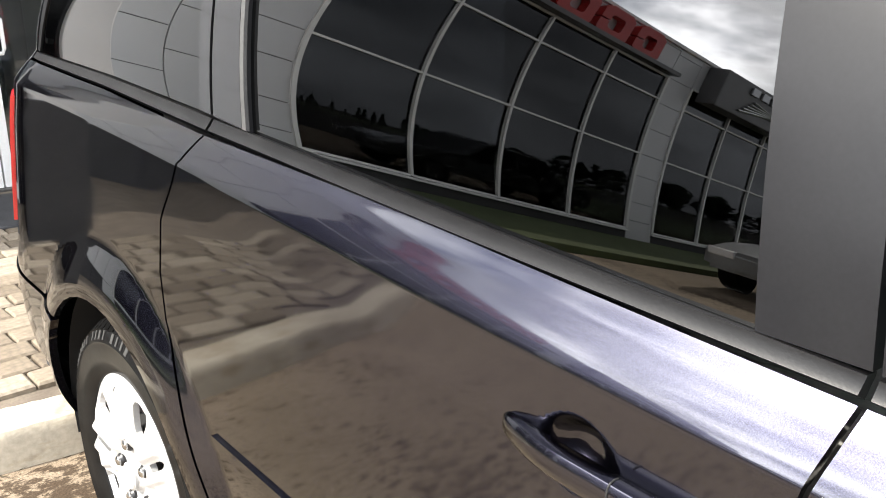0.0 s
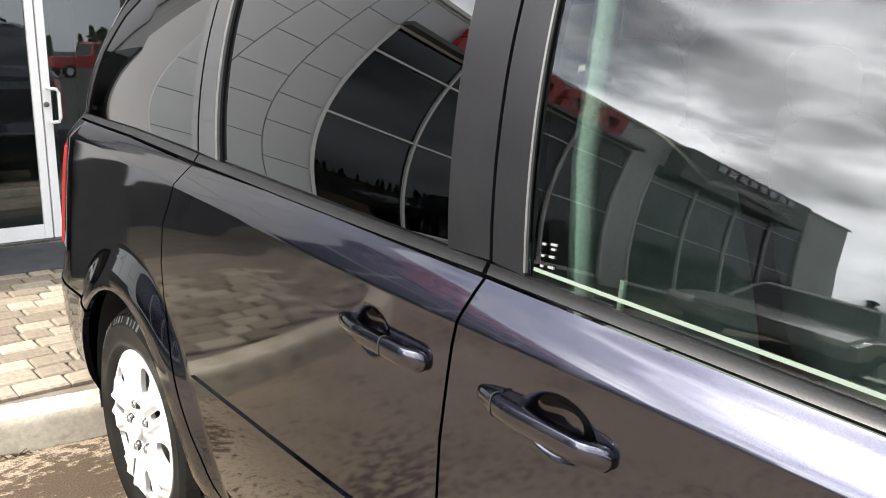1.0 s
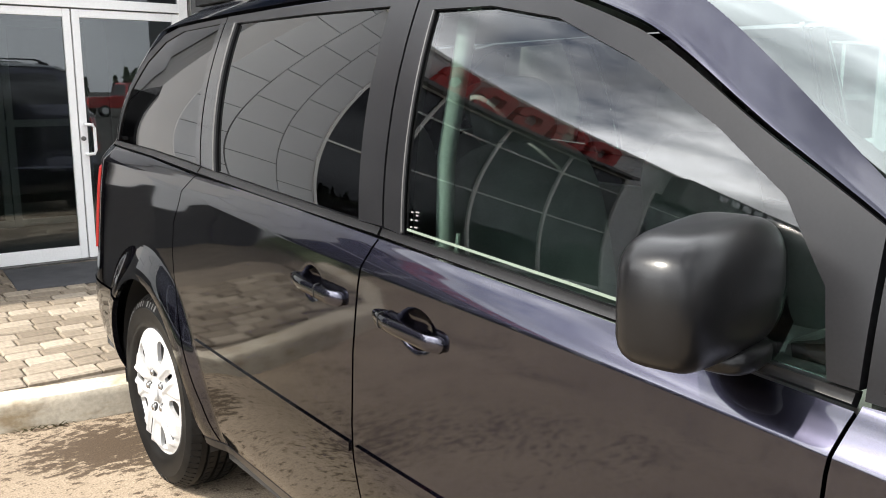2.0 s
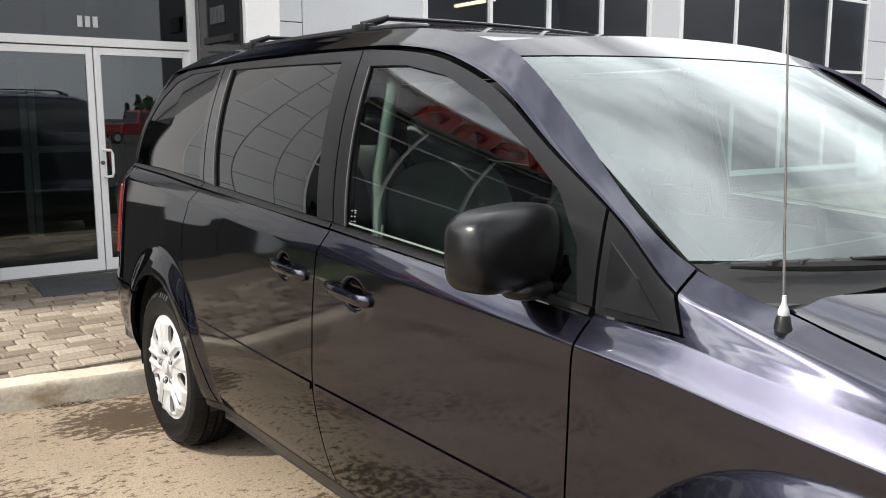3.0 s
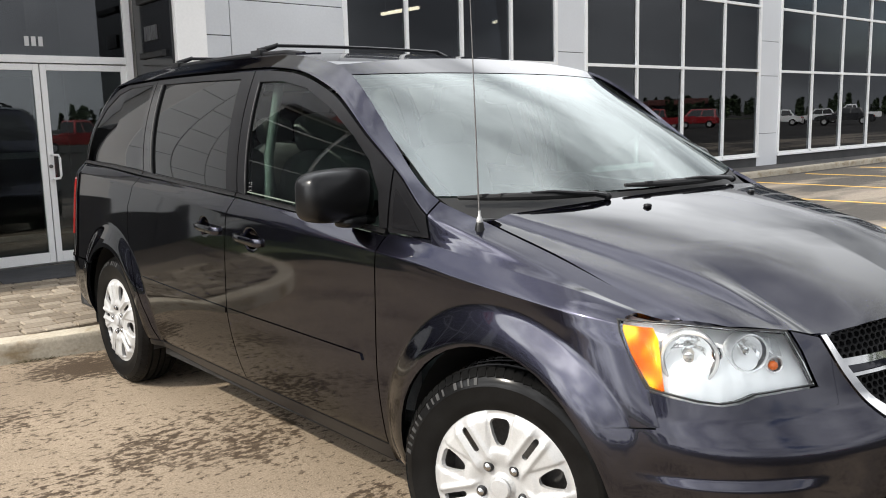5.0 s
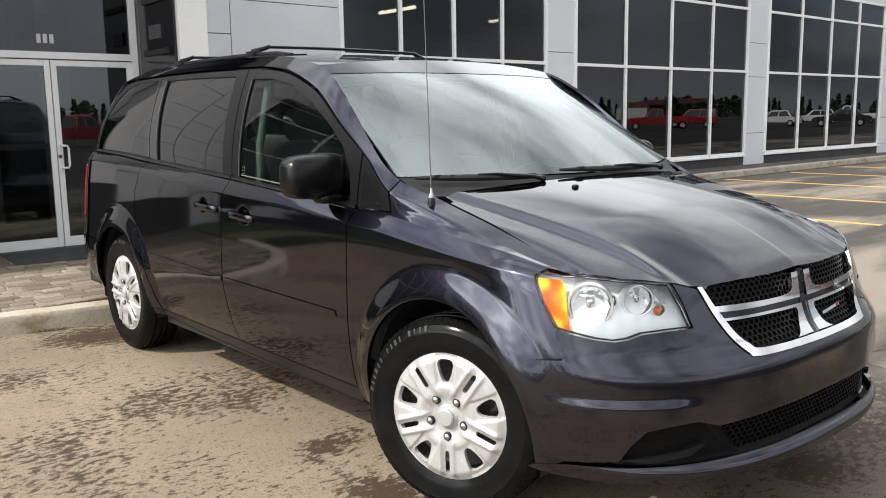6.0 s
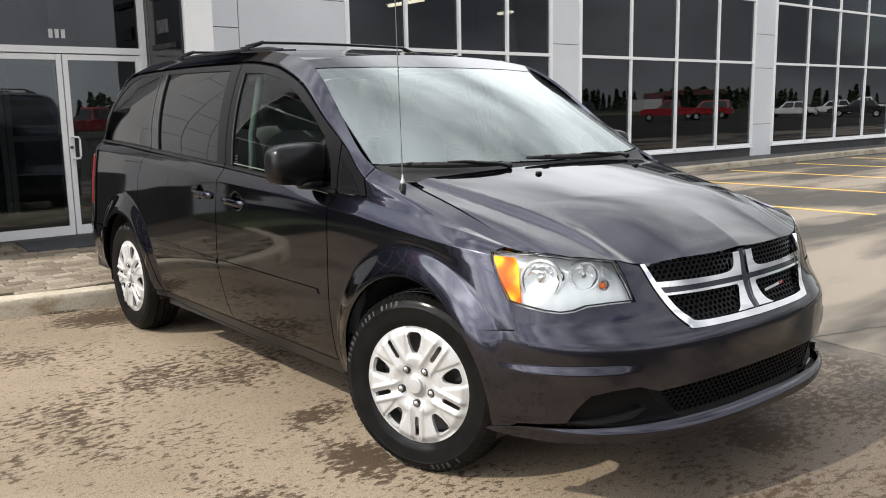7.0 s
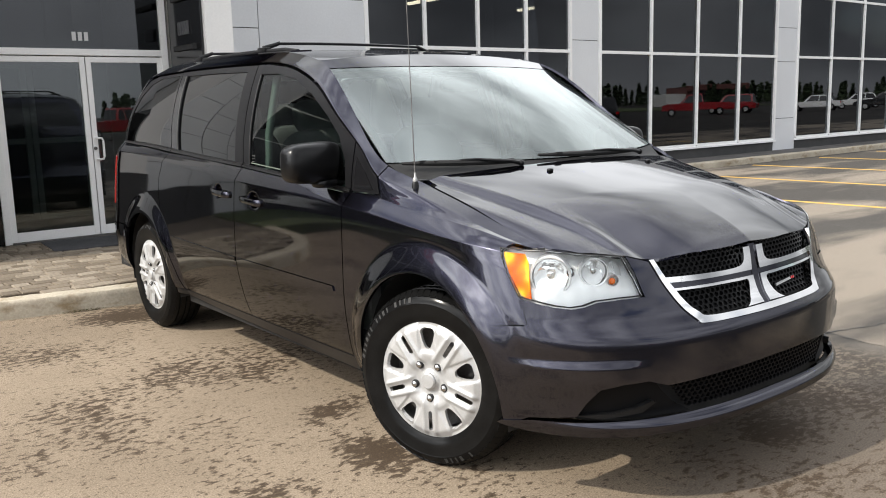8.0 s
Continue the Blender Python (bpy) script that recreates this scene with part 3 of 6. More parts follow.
def build_flank(sign):
    f = flank(sign)
    flip = sign < 0

    def skin(name, pts, mat, parent, thick=0.014, lift=0.0, label="", dp=0.035, ds=0.2):
        if mat in (CLEAR, TINTED):
            return sheet(name, f, [outline(pts)], 0.03, 0.07, mat, parent, thick, flip, label, lift, inner=INNER, low=5.002)
        return sheet(name, f, [outline(pts)], dp, ds, mat, parent, thick, flip, label, lift)

    # front wing, from the door to the lamp and the bumper
    wing = [(-0.972, 0.275), (-0.972, 0.70), (-0.981, 0.985), (-0.993, 1.066), (-1.10, 1.066), (-1.212, 1.064), ("s", -1.186, 7.0), ("s", -1.192, 7.97),
            ("s", -2.045, 7.97), ("s", -2.0, 6.2), (-1.928, 0.928), (-1.935, 0.90), (-1.965, 0.845), (-2.018, 0.766), (-2.058, 0.674)]
    wing += FRONT_ARCH + [(-1.105, 0.275)]
    skin("front_wing", wing, PAINT, van, dp=0.011 if flip else 0.03, ds=0.045 if flip else 0.1)
    # front door
    seam_b = [(0.050, 1.130), (0.075, 1.03), (0.100, 0.868), (0.110, 0.70), (0.108, 0.63), (0.080, 0.43), (0.056, 0.335)]
    door = skin("front_door", [(-0.966, 0.335), (-0.966, 0.70), (-0.975, 0.985), (-0.986, 1.058), (-0.5, 1.094)] + seam_b, PAINT, van, dp=0.008 if flip else 0.03, ds=0.045 if flip else 0.2)
    skin("belt_trim", [(-0.982, 1.064), (0.048, 1.135), (0.047, 1.152), (-0.984, 1.080)], BLACK_TRIM, door, 0.02, 0.006)
    glass = [(-0.02, 1.147), (0.035, 1.612), (-0.148, 1.606), (-0.343, 1.57), (-0.539, 1.492), (-0.729, 1.388), (-0.85, 1.305), (-0.925, 1.20), (-0.945, 1.085)]
    skin("window", [(y, z) for y, z in glass], CLEAR, door, 0.004, -0.006, "green-tinted clear side window")
    frame_poly = [(0.047, 1.155), (0.082, 1.45), ("s", 0.104, 6.95), ("s", -0.986, 6.95), (-0.986, 1.083), (-0.945, 1.085), (-0.925, 1.20),
                  (-0.85, 1.305), (-0.729, 1.388), (-0.539, 1.492), (-0.343, 1.57), (-0.148, 1.606), (0.035, 1.612), (-0.02, 1.147)]
    skin("window_frame", frame_poly, SATIN_BLACK, door, 0.03, 0.002, ds=0.25)
    skin("window_bead", [(-0.021, 1.152), (0.034, 1.610), (0.038, 1.610), (-0.017, 1.152)], BEAD, door, 0.005, 0.003, "grey rubber window bead")
    skin("window_seal", [(-0.03, 1.157), (-0.03, 1.162), (-0.5, 1.130), (-0.70, 1.115), (-0.70, 1.110), (-0.5, 1.125)], SEAL, door, 0.002, -0.0035, "pale green inner window seal")
    skin("side_moulding", [(-0.89, 0.622), (-0.88, 0.644), (0.096, 0.654), (0.097, 0.632)], PAINT, door, 0.012, 0.006)
    # fixed corner pane ahead of the door
    corner = skin("corner_panel", [(-0.995, 1.072), (-1.203, 1.070), ("s", -1.178, 6.9), ("s", -0.995, 6.95)], SATIN_BLACK, van, 0.02, 0.002)
    skin("pane", [(-1.018, 1.088), (-1.160, 1.085), (-1.095, 1.155), (-1.018, 1.215)], GLOSS_BLACK, corner, 0.004, 0.006)
    # sliding door
    seam_r = [(1.014, 0.335), (1.05, 0.46), (1.10, 0.57), (1.178, 0.72), (1.240, 0.83), (1.252, 0.92), (1.236, 1.02), (1.13, 1.180)]
    slide = skin("sliding_door", seam_r + [(0.6, 1.162)] + [(y + 0.007, z) for y, z in seam_b], PAINT, van, dp=0.008 if flip else 0.03, ds=0.045 if flip else 0.2)
    skin("belt_trim", [(0.058, 1.136), (1.122, 1.186), (1.118, 1.206), (0.056, 1.153)], BLACK_TRIM, slide, 0.02, 0.006)
    sl = [(0.149, 1.158), (0.212, 1.632), (1.072, 1.648), (1.003, 1.200)]
    skin("window", sl, TINTED, slide, 0.004, -0.004, "dark privacy glass window")
    skin("window_frame", [(0.054, 1.156), (0.089, 1.45), ("s", 0.111, 6.95), ("s", 1.172, 6.95), (1.122, 1.209)] + [sl[3], sl[2], (0.6, 1.642), sl[1], sl[0]], SATIN_BLACK, slide, 0.03, 0.002, ds=0.25)
    skin("pillar_cover", [(1.024, 1.204), (1.092, 1.646), (1.160, 1.652), (1.121, 1.212)], PILLAR_GLOSS, slide, 0.004, 0.005, "gloss black pillar cover")
    skin("window_bead", [(1.005, 1.203), (1.073, 1.646), (1.085, 1.646), (1.017, 1.204)], BEAD, slide, 0.006, 0.008, "grey rubber window bead")
    skin("side_moulding", [(0.121, 0.632), (0.120, 0.654), (1.075, 0.672), (1.085, 0.650)], PAINT, slide, 0.012, 0.006)
    skin("sill", [(-0.972, 0.262), (-0.972, 0.328), (0.0, 0.328), (1.006, 0.328), (1.10, 0.33), (1.115, 0.30), (0.5, 0.28)], SATIN_BLACK, van, 0.03, label="dark sill panel")
    # rear quarter
    quarter = [(1.021, 0.335), (1.057, 0.46), (1.107, 0.57), (1.185, 0.72), (1.247, 0.83), (1.259, 0.92), (1.243, 1.02), (1.137, 1.180), (1.6, 1.207), (2.1, 1.224),
               ("s", 2.5, s_of(2.5, 1.215)), ("s", 2.5, s_of(2.5, 0.662)), (1.9, 0.662)]
    quarter += REAR_ARCH + [(1.115, 0.335)]
    q = skin("rear_quarter", quarter, PAINT, van, dp=0.013 if flip else 0.03, ds=0.05 if flip else 0.1)
    skin("belt_trim", [(1.130, 1.186), (1.6, 1.212), (2.1, 1.229), (2.09, 1.245), (1.6, 1.232), (1.126, 1.207)], BLACK_TRIM, q, 0.02, 0.006)
    qg = [(1.165, 1.213), (1.205, 1.655), (1.55, 1.65), (1.72, 1.62), (1.86, 1.55), (1.97, 1.44), (2.075, 1.248), (1.6, 1.235)]
    skin("quarter_window", qg, TINTED, q, 0.004, -0.002, "dark privacy glass quarter window")
    skin("window_frame", [(1.130, 1.21), ("s", 1.180, 6.95), ("s", 1.66, 6.95), (1.78, 1.648), (1.90, 1.58), (2.01, 1.45), (2.10, 1.25)] + qg[6:0:-1][:6] + [qg[0]], SATIN_BLACK, q, 0.03, 0.001, ds=0.25)
    skin("pillar_cover", [(1.131, 1.213), (1.169, 1.652), (1.207, 1.654), (1.168, 1.215)], PILLAR_GLOSS, q, 0.004, 0.005, "gloss black pillar cover")
    skin("rear_pillar", [(2.108, 1.235), (2.018, 1.455), (1.908, 1.588), (1.775, 1.66), ("s", 2.0, 6.97), ("s", 2.5, 6.97), ("s", 2.5, s_of(2.5, 1.222)), (2.2, 1.22)], PAINT, van)
    skin("roof_rail_panel", [("s", -1.180, 7.03), ("s", -0.4, 7.03), ("s", 1.0, 7.03), ("s", 2.5, 7.03), ("s", 2.5, 8.0), ("s", 1.0, 8.0), ("s", -0.45, 8.0), ("s", -1.186, 8.0)], PAINT, van)
    skin("rear_bumper_side", [(1.87, 0.655), ("s", 2.5, s_of(2.5, 0.655)), ("s", 2.5, s_of(2.5, 0.37)), (1.94, 0.335)] + arc(1.539, 0.36, 0.420, -3, 43, 8), PAINT, van, 0.02, 0.004)
    skin("tail_lamp", [(2.27, 0.79), (2.225, 0.95), (2.20, 1.13), ("s", 2.5, s_of(2.5, 1.15)), ("s", 2.5, s_of(2.5, 0.77))], RED_LENS, van, 0.02, 0.008, "red tail lamp lens")
    return door, slide


near_door, near_slide = build_flank(-1)
far_door, far_slide = build_flank(1)

roof_panel = sheet("roof_panel", roof, [[(-1 + k / 5, -0.452 - 0.048 * (1 - (k / 5 - 1) ** 2)) for k in range(11)] + [(1, 0.5), (1, 1.5), (1, 2.5), (0, 2.5), (-1, 2.5), (-1, 1.5), (-1, 0.5)]], 0.08, 0.06, PAINT, van, 0.012)
sheet("rear_window", tailgate, [[(-0.84, 5.25), (0.84, 5.25), (0.86, 6.0), (0.82, 6.85), (-0.82, 6.85), (-0.86, 6.0)]], 0.1, 0.25, GLOSS_BLACK, van, 0.004, True, "dark rear window", 0.004)
sheet("tailgate", tailgate, [[(-1, 0.6), (1, 0.6), (1, 7.0), (1, 8.0), (-1, 8.0), (-1, 7.0)]], 0.1, 0.25, PAINT, van, 0.02, True)

# bonnet
front_edge = []
for k in range(25):
    a = -0.93 + k * 1.86 / 24
    q = nose(a, 0.905)
    q = nose(a_of_x(q.x, HOOD_RIM(abs(q.x))), HOOD_RIM(abs(q.x)))
    front_edge.append((q.x, q.y + 0.006))
front_edge = [q for q in front_edge if abs(q[0]) < 0.803]
back_edge = [(0.80 * u, -1.335 - 0.15 * (1 - u * u)) for u in (1, 0.8, 0.6, 0.4, 0.2, 0, -0.2, -0.4, -0.6, -0.8, -1)]
hood_poly = [(-0.806, -2.03)] + front_edge + [(0.806, -2.03), (0.805, -1.7)] + back_edge + [(-0.805, -1.7)]
bonnet = sheet("bonnet", hood, [hood_poly], 0.015, 0.015, PAINT, van, 0.014)

# windscreen, its dark border, and the cowl
HEADER = [(-1 + k / 6, 0.832 + 0.068 * (1 - k / 6) ** 2) for k in range(13)]
glass = sheet("windscreen", screen, [[(-0.995, 0.01), (0, 0.01), (0.995, 0.01)] + [(u * 0.995, v) for u, v in HEADER[::-1]]], 0.08, 0.06, WINDSCREEN, van, 0.005, label="clear windscreen with a pale green tint", inner=INNER)
sheet("roof_header", screen, [[(u, v + 0.010) for u, v in HEADER] + [(1, 0.996), (0.5, 0.996), (0, 0.996), (-0.5, 0.996), (-1, 0.996)]], 0.08, 0.03, PAINT, van, 0.012)
sheet("glass_border", screen, [[(-0.994, 0.02), (-0.94, 0.02), (-0.955, 0.5), (-0.965, 0.86)] + [(u * 0.965, v - 0.022) for u, v in HEADER] + [(0.965, 0.86), (0.955, 0.5), (0.94, 0.02), (0.994, 0.02), (0.994, 0.5)] + [(u * 0.994, v - 0.002) for u, v in HEADER[::-1]] + [(-0.994, 0.5)]],
      0.08, 0.06, MATTE_BLACK, glass, 0.002, label="dark printed border of the windscreen", lift=-0.007)


def cowl(u, v):
    b = screen(u, 0.01) + Vector((0, -0.004, -0.006))
    e = Vector((0.80 * u, -1.330 - 0.15 * (1 - u * u), 0))
    e.z = hood(e.x, e.y).z - 0.012
    return b.lerp(e, v) + Vector((0, 0, -0.012 * math.sin(math.pi * v)))


sheet("cowl", cowl, [[(-0.99, 0), (0.99, 0), (0.99, 1.0), (-0.99, 1.0)]], 0.08, 0.25, MATTE_BLACK, van, 0.012, True)

# front bumper, one skin round the nose
ARCH_Z = [0.30 + k * 0.35 / 8 for k in range(9)]
edge = [("y", -1.539 - math.sqrt(0.432 ** 2 - (z - 0.36) ** 2), z) for z in ARCH_Z]
bumper_path = nose_path([(0.0, 0.466), (-0.30, 0.463), (-0.547, 0.452), (-0.62, 0.476), (-0.70, 0.473), (-0.765, 0.457), (-0.797, 0.405), (-0.815, 0.356), ("y", -2.05, 0.338), edge[0]] + edge[1:] +
                        [("y", -2.05, 0.668), ("y", -2.018, 0.758), (-0.85, 0.734), (-0.81, 0.728), (-0.775, 0.733), (-0.735, 0.747), (-0.66, 0.752), (-0.572, 0.753), (-0.590, 0.84), (-0.602, 0.890),
                         (-0.533, 0.869), (-0.527, 0.866), (-0.500, 0.80), (-0.468, 0.743), (-0.437, 0.696), (-0.404, 0.657), (-0.378, 0.644), (-0.2, 0.640), (0.0, 0.638)])
bumper = sheet("front_bumper", nose, [both(bumper_path)], 0.025, 0.0125, PAINT, van, 0.03)
lip_path = nose_path([(0.0, 0.346), (-0.4, 0.343), (-0.75, 0.338), (-0.845, 0.336), ("y", -2.06, 0.330), ("y", -1.965, 0.320), ("y", -1.94, 0.306), ("y", -2.05, 0.283), (-0.75, 0.282), (-0.4, 0.290), (0.0, 0.294)])
lip = sheet("chin_spoiler", nose, [both(lip_path)], 0.03, 0.01, PAINT, van, 0.03, lift=0.004)
recess = nose_path([(0.0, 0.50), (-0.5, 0.50), (-0.8, 0.47), (-0.875, 0.40), (-0.875, 0.34), (-0.5, 0.32), (0.0, 0.32)])
sheet("intake_backing", nose, [both(recess)], 0.04, 0.04, MATTE_BLACK, van, 0.01, lift=-0.07)


# ---- the van's fittings ----
def hex_net(name, shape, inside, lift, mat, parent, pitch=0.03, wall=0.24, depth=0.012):
    """A honeycomb of open cells on a surface (u across, v up)."""
    verts, faces = [], []
    rows = int(0.5 / (pitch * 0.866)) + 2
    for j in range(-rows, rows):
        for i in range(-60, 60):
            x, z = (i + 0.5 * (j % 2)) * pitch, 0.6 + j * pitch * 0.62
            if not inside(x, z):
                continue
            base = len(verts)
            for d in (lift, lift - depth):
                for r in (0.58, 0.58 * (1 - wall)):
                    for k in range(6):
                        a = math.pi / 6 + k * math.pi / 3
                        px, pz = x + pitch * r * math.cos(a), z + pitch * r * 0.72 * math.sin(a)
                        q = shape(a_of_x(px, pz), pz)
                        verts.append((q.x, q.y - d, q.z))
            for k in range(6):
                m = (k + 1) % 6
                faces.append((base + k, base + m, base + 6 + m, base + 6 + k))
                faces.append((base + 6 + k, base + 6 + m, base + 18 + m, base + 18 + k))
    me = bpy.data.meshes.new(name)
    me.from_pydata(verts, [], faces)
    return finish(name, me, mat, parent, smooth=False)


# grille: dark honeycomb, bright surround, cross bars
def in_grille(x, z):
    x = abs(x)
    low = 0.655 if x < 0.365 else 0.655 + (x - 0.365) * 1.62
    return x < 0.50 and low < z < 0.868


grille_backing = nose_path([(0.0, 0.62), (-0.36, 0.625), (-0.44, 0.68), (-0.54, 0.872), (-0.3, 0.878), (0.0, 0.880)])
grille = sheet("grille", nose, [both(grille_backing)], 0.05, 0.05, MATTE_BLACK, van, 0.01, lift=-0.055)
hex_net("honeycomb", nose, in_grille, -0.024, GRID, grille, 0.027)
def eased(pts, n=5):
    """More points along a smooth line through a few."""
    out = []
    for i in range(len(pts) - 1):
        p0, p1, p2, p3 = (Vector(pts[max(0, min(len(pts) - 1, i + d))]) for d in (-1, 0, 1, 2))
        for k in range(n):
            t = k / n
            q = 0.5 * ((2 * p1) + (p2 - p0) * t + (2 * p0 - 5 * p1 + 4 * p2 - p3) * t * t + (3 * p1 - p0 - 3 * p2 + p3) * t ** 3)
            out.append((q.x, q.y))
    return out + [tuple(pts[-1])]


outer = eased([(-0.526, 0.872), (-0.499, 0.802), (-0.467, 0.745), (-0.435, 0.697), (-0.402, 0.658), (-0.376, 0.645), (-0.2, 0.641), (0.0, 0.639)])
inner = eased([(0.0, 0.659), (-0.2, 0.660), (-0.348, 0.665), (-0.378, 0.681), (-0.414, 0.714), (-0.449, 0.764), (-0.484, 0.818), (-0.508, 0.872)])
surround = nose_path(outer) + nose_path(inner)
sheet("chrome_surround", nose, [surround, mirrored(surround)], 0.03, 0.03, CHROME, grille, 0.045, lift=0.005)
for side in (1, -1):
    def pick(path):
        q = nose_outline(path)
        return q if side > 0 else mirrored(q)
    # each quarter has its own bright angle; dark painted bars run between them
    bar = eased([(-0.064, 0.868), (-0.065, 0.838), (-0.075, 0.815), (-0.105, 0.803), (-0.18, 0.800), (-0.32, 0.803), (-0.488, 0.809)]) + eased([(-0.478, 0.790), (-0.32, 0.784), (-0.026, 0.781)]) + [(-0.022, 0.825), (-0.022, 0.868)]
    sheet("upper_angle", nose, [pick(bar)], 0.03, 0.03, CHROME, grille, 0.035, lift=0.005)
    bar = eased([(-0.465, 0.769), (-0.32, 0.765), (-0.024, 0.761)]) + [(-0.021, 0.70), (-0.020, 0.664)] + eased([(-0.122, 0.663), (-0.092, 0.678), (-0.070, 0.71), (-0.062, 0.748), (-0.12, 0.752), (-0.32, 0.756), (-0.458, 0.760)])
    sheet("lower_angle", nose, [pick(bar)], 0.03, 0.03, CHROME, grille, 0.035, lift=0.004)
    sheet("cross_bar", nose, [pick([(-0.020, 0.781), (-0.32, 0.783), (-0.482, 0.790), (-0.470, 0.770), (-0.32, 0.766), (-0.020, 0.762)])], 0.03, 0.03, PAINT, grille, 0.02, lift=-0.003)
sheet("cross_centre", nose, [nose_outline([(-0.021, 0.876), (-0.019, 0.66), (0.019, 0.66), (0.021, 0.876)])], 0.03, 0.03, PAINT, grille, 0.02, lift=-0.001)
badge = sheet("badge", nose, [mirrored(nose_outline([(-0.275, 0.712), (-0.275, 0.724), (-0.115, 0.712), (-0.115, 0.700)]))], 0.02, 0.02, GLOSS_BLACK, grille, 0.006, lift=-0.006, label="small dark badge with a silver strip")
sheet("badge_strip", nose, [mirrored(nose_outline([(-0.235, 0.711), (-0.235, 0.719), (-0.12, 0.710), (-0.12, 0.702)]))], 0.02, 0.02, SILVER, badge, 0.003, lift=-0.003)
for x in (-0.250, -0.264):
    sheet("badge_stripe", nose, [mirrored(nose_outline([(x, 0.712), (x - 0.002, 0.721), (x + 0.006, 0.720), (x + 0.008, 0.711)]))], 0.02, 0.02, RED_LENS, badge, 0.003, lift=-0.003)

hex_net("lower_honeycomb", nose, lambda x, z: abs(x) < 0.52 + (z - 0.44) * 1.1 and 0.352 < z < 0.452, -0.03, GRID, van, 0.026)
for side in (1, -1):
    q = nose_outline([(-0.60, 0.49), (-0.78, 0.485), (-0.835, 0.40), (-0.84, 0.345), (-0.43, 0.345), (-0.50, 0.37), (-0.56, 0.43)])
    pocket = sheet("fog_lamp_pocket", nose, [q if side > 0 else mirrored(q)], 0.03, 0.03, GRID, van, 0.03, lift=-0.03, label="blank black fog lamp pocket")
    q = nose_outline([(-0.825, 0.356), (-0.72, 0.362), (-0.66, 0.374), (-0.60, 0.398), (-0.585, 0.392), (-0.63, 0.360), (-0.75, 0.346)])
    sheet("pocket_fin", nose, [q if side > 0 else mirrored(q)], 0.03, 0.02, BLACK_TRIM, pocket, 0.03, lift=-0.008)


# headlamps
def build_lamp(side):
    def pick(path):
        q = nose_outline(path)
        return [q if side > 0 else mirrored(q)]
    full = [("y", -1.922, 0.930), ("y", -1.97, 0.927), ("y", -2.05, 0.924), (-0.74, 0.911), (-0.608, 0.895), (-0.597, 0.84), (-0.578, 0.757), (-0.66, 0.756), (-0.735, 0.751), (-0.775, 0.737), (-0.81, 0.732),
            (-0.85, 0.738), ("y", -2.014, 0.764), ("y", -1.962, 0.845), ("y", -1.934, 0.895)]
    back = [("y", q[1], q[2] + (0.03 if q[2] > 0.9 else -0.015)) if q[0] == "y" else (q[0] + (0.12 if q[0] > -0.63 else 0.0), q[1] + (0.03 if q[1] > 0.88 else -0.015)) for q in full]
    def scoop(z):
        return 0.026 + 0.048 * smooth01(0.76, 0.885, z)

    def fluted(a, z):
        return nose(a, z) + Vector((0.05 * side * scoop(z) / 0.066, scoop(z) + 0.0016 * math.sin(a * 150), 0))

    lamp = sheet("headlamp", fluted, pick(back), 0.006, 0.012, HOUSING, van, 0.01, False, "bright clear headlamp with an amber corner", lift=0.0)
    rim = pick(full)[0]
    ca, cz = sum(a for a, z in rim) / len(rim), sum(z for a, z in rim) / len(rim)
    pane = [(a + 0.0045 * math.copysign(1, ca - a), z + 0.0045 * math.copysign(1, cz - z)) for a, z in rim]
    sheet("lens", nose, [pane], 0.02, 0.02, LENS, lamp, 0.004, lift=-0.001)
    half = len(rim) // 2
    seal = [rim[:half + 1] + pane[:half + 1][::-1], rim[half:] + rim[:1] + pane[:1] + pane[half:][::-1]]
    sheet("lamp_seal", nose, seal, 0.02, 0.02, MATTE_BLACK, lamp, 0.012, lift=-0.004)
    amber = [("y", -1.928, 0.916), ("y", -2.005, 0.912), ("y", -2.022, 0.885), ("y", -2.045, 0.80), ("y", -2.055, 0.758), ("y", -2.022, 0.770), ("y", -1.968, 0.847)]
    sheet("amber_reflector", nose, pick(amber), 0.012, 0.02, AMBER, lamp, 0.01, False, "amber side reflector", lift=-0.014)
    for x, z, r in ((-0.839, 0.833, 0.066), (-0.718, 0.843, 0.046), (-0.668, 0.812, 0.019)):
        q = nose(a_of_x(x * side, z), z)
        bm = bmesh.new()
        lathe(bm, [(r * 0.95, -0.004), (r * 0.97, -0.008), (r * 0.85, -0.028), (r * 0.6, -0.048), (r * 0.3, -0.056), (r * 0.26, -0.030), (r * 0.2, -0.022), (0.001, -0.02)], 40)
        bowl = part("reflector_bowl", bm, BOWL if r > 0.03 else REFLECTOR, lamp, smooth=True)
        turn = -50 if r > 0.05 else -36
        bowl.matrix_world = Matrix.Translation(q + Vector((0.020 * side, 0.020, -0.002))) @ pose(0, 0, 0, 0, 0, turn * side) @ pose(0, 0, 0, 90, 0, 0)
        ring = lathe(bmesh.new(), [(r * 0.95, -0.006), (r * 0.97, 0.001), (r * 1.06, 0.002), (r * 1.10, -0.004), (r * 1.08, -0.05)], 40)
        part("bowl_ring", ring, REFLECTOR, bowl, smooth=True)
        dark = lathe(bmesh.new(), [(r * 0.955, -0.0035), (r * 0.93, -0.012), (r * 0.90, -0.019)], 40)
        part("bowl_shade", dark, DULL_METAL, bowl, smooth=True)
    q = nose(a_of_x(-0.666 * side, 0.808), 0.808)
    bm = bmesh.new()
    bmesh.ops.create_uvsphere(bm, u_segments=14, v_segments=8, radius=0.012, matrix=Matrix.Translation(q + Vector((0.016 * side, 0.026, 0))))
    part("amber_bulb", bm, AMBER_BULB, lamp, "small amber bulb", smooth=True)
    bm = bmesh.new()
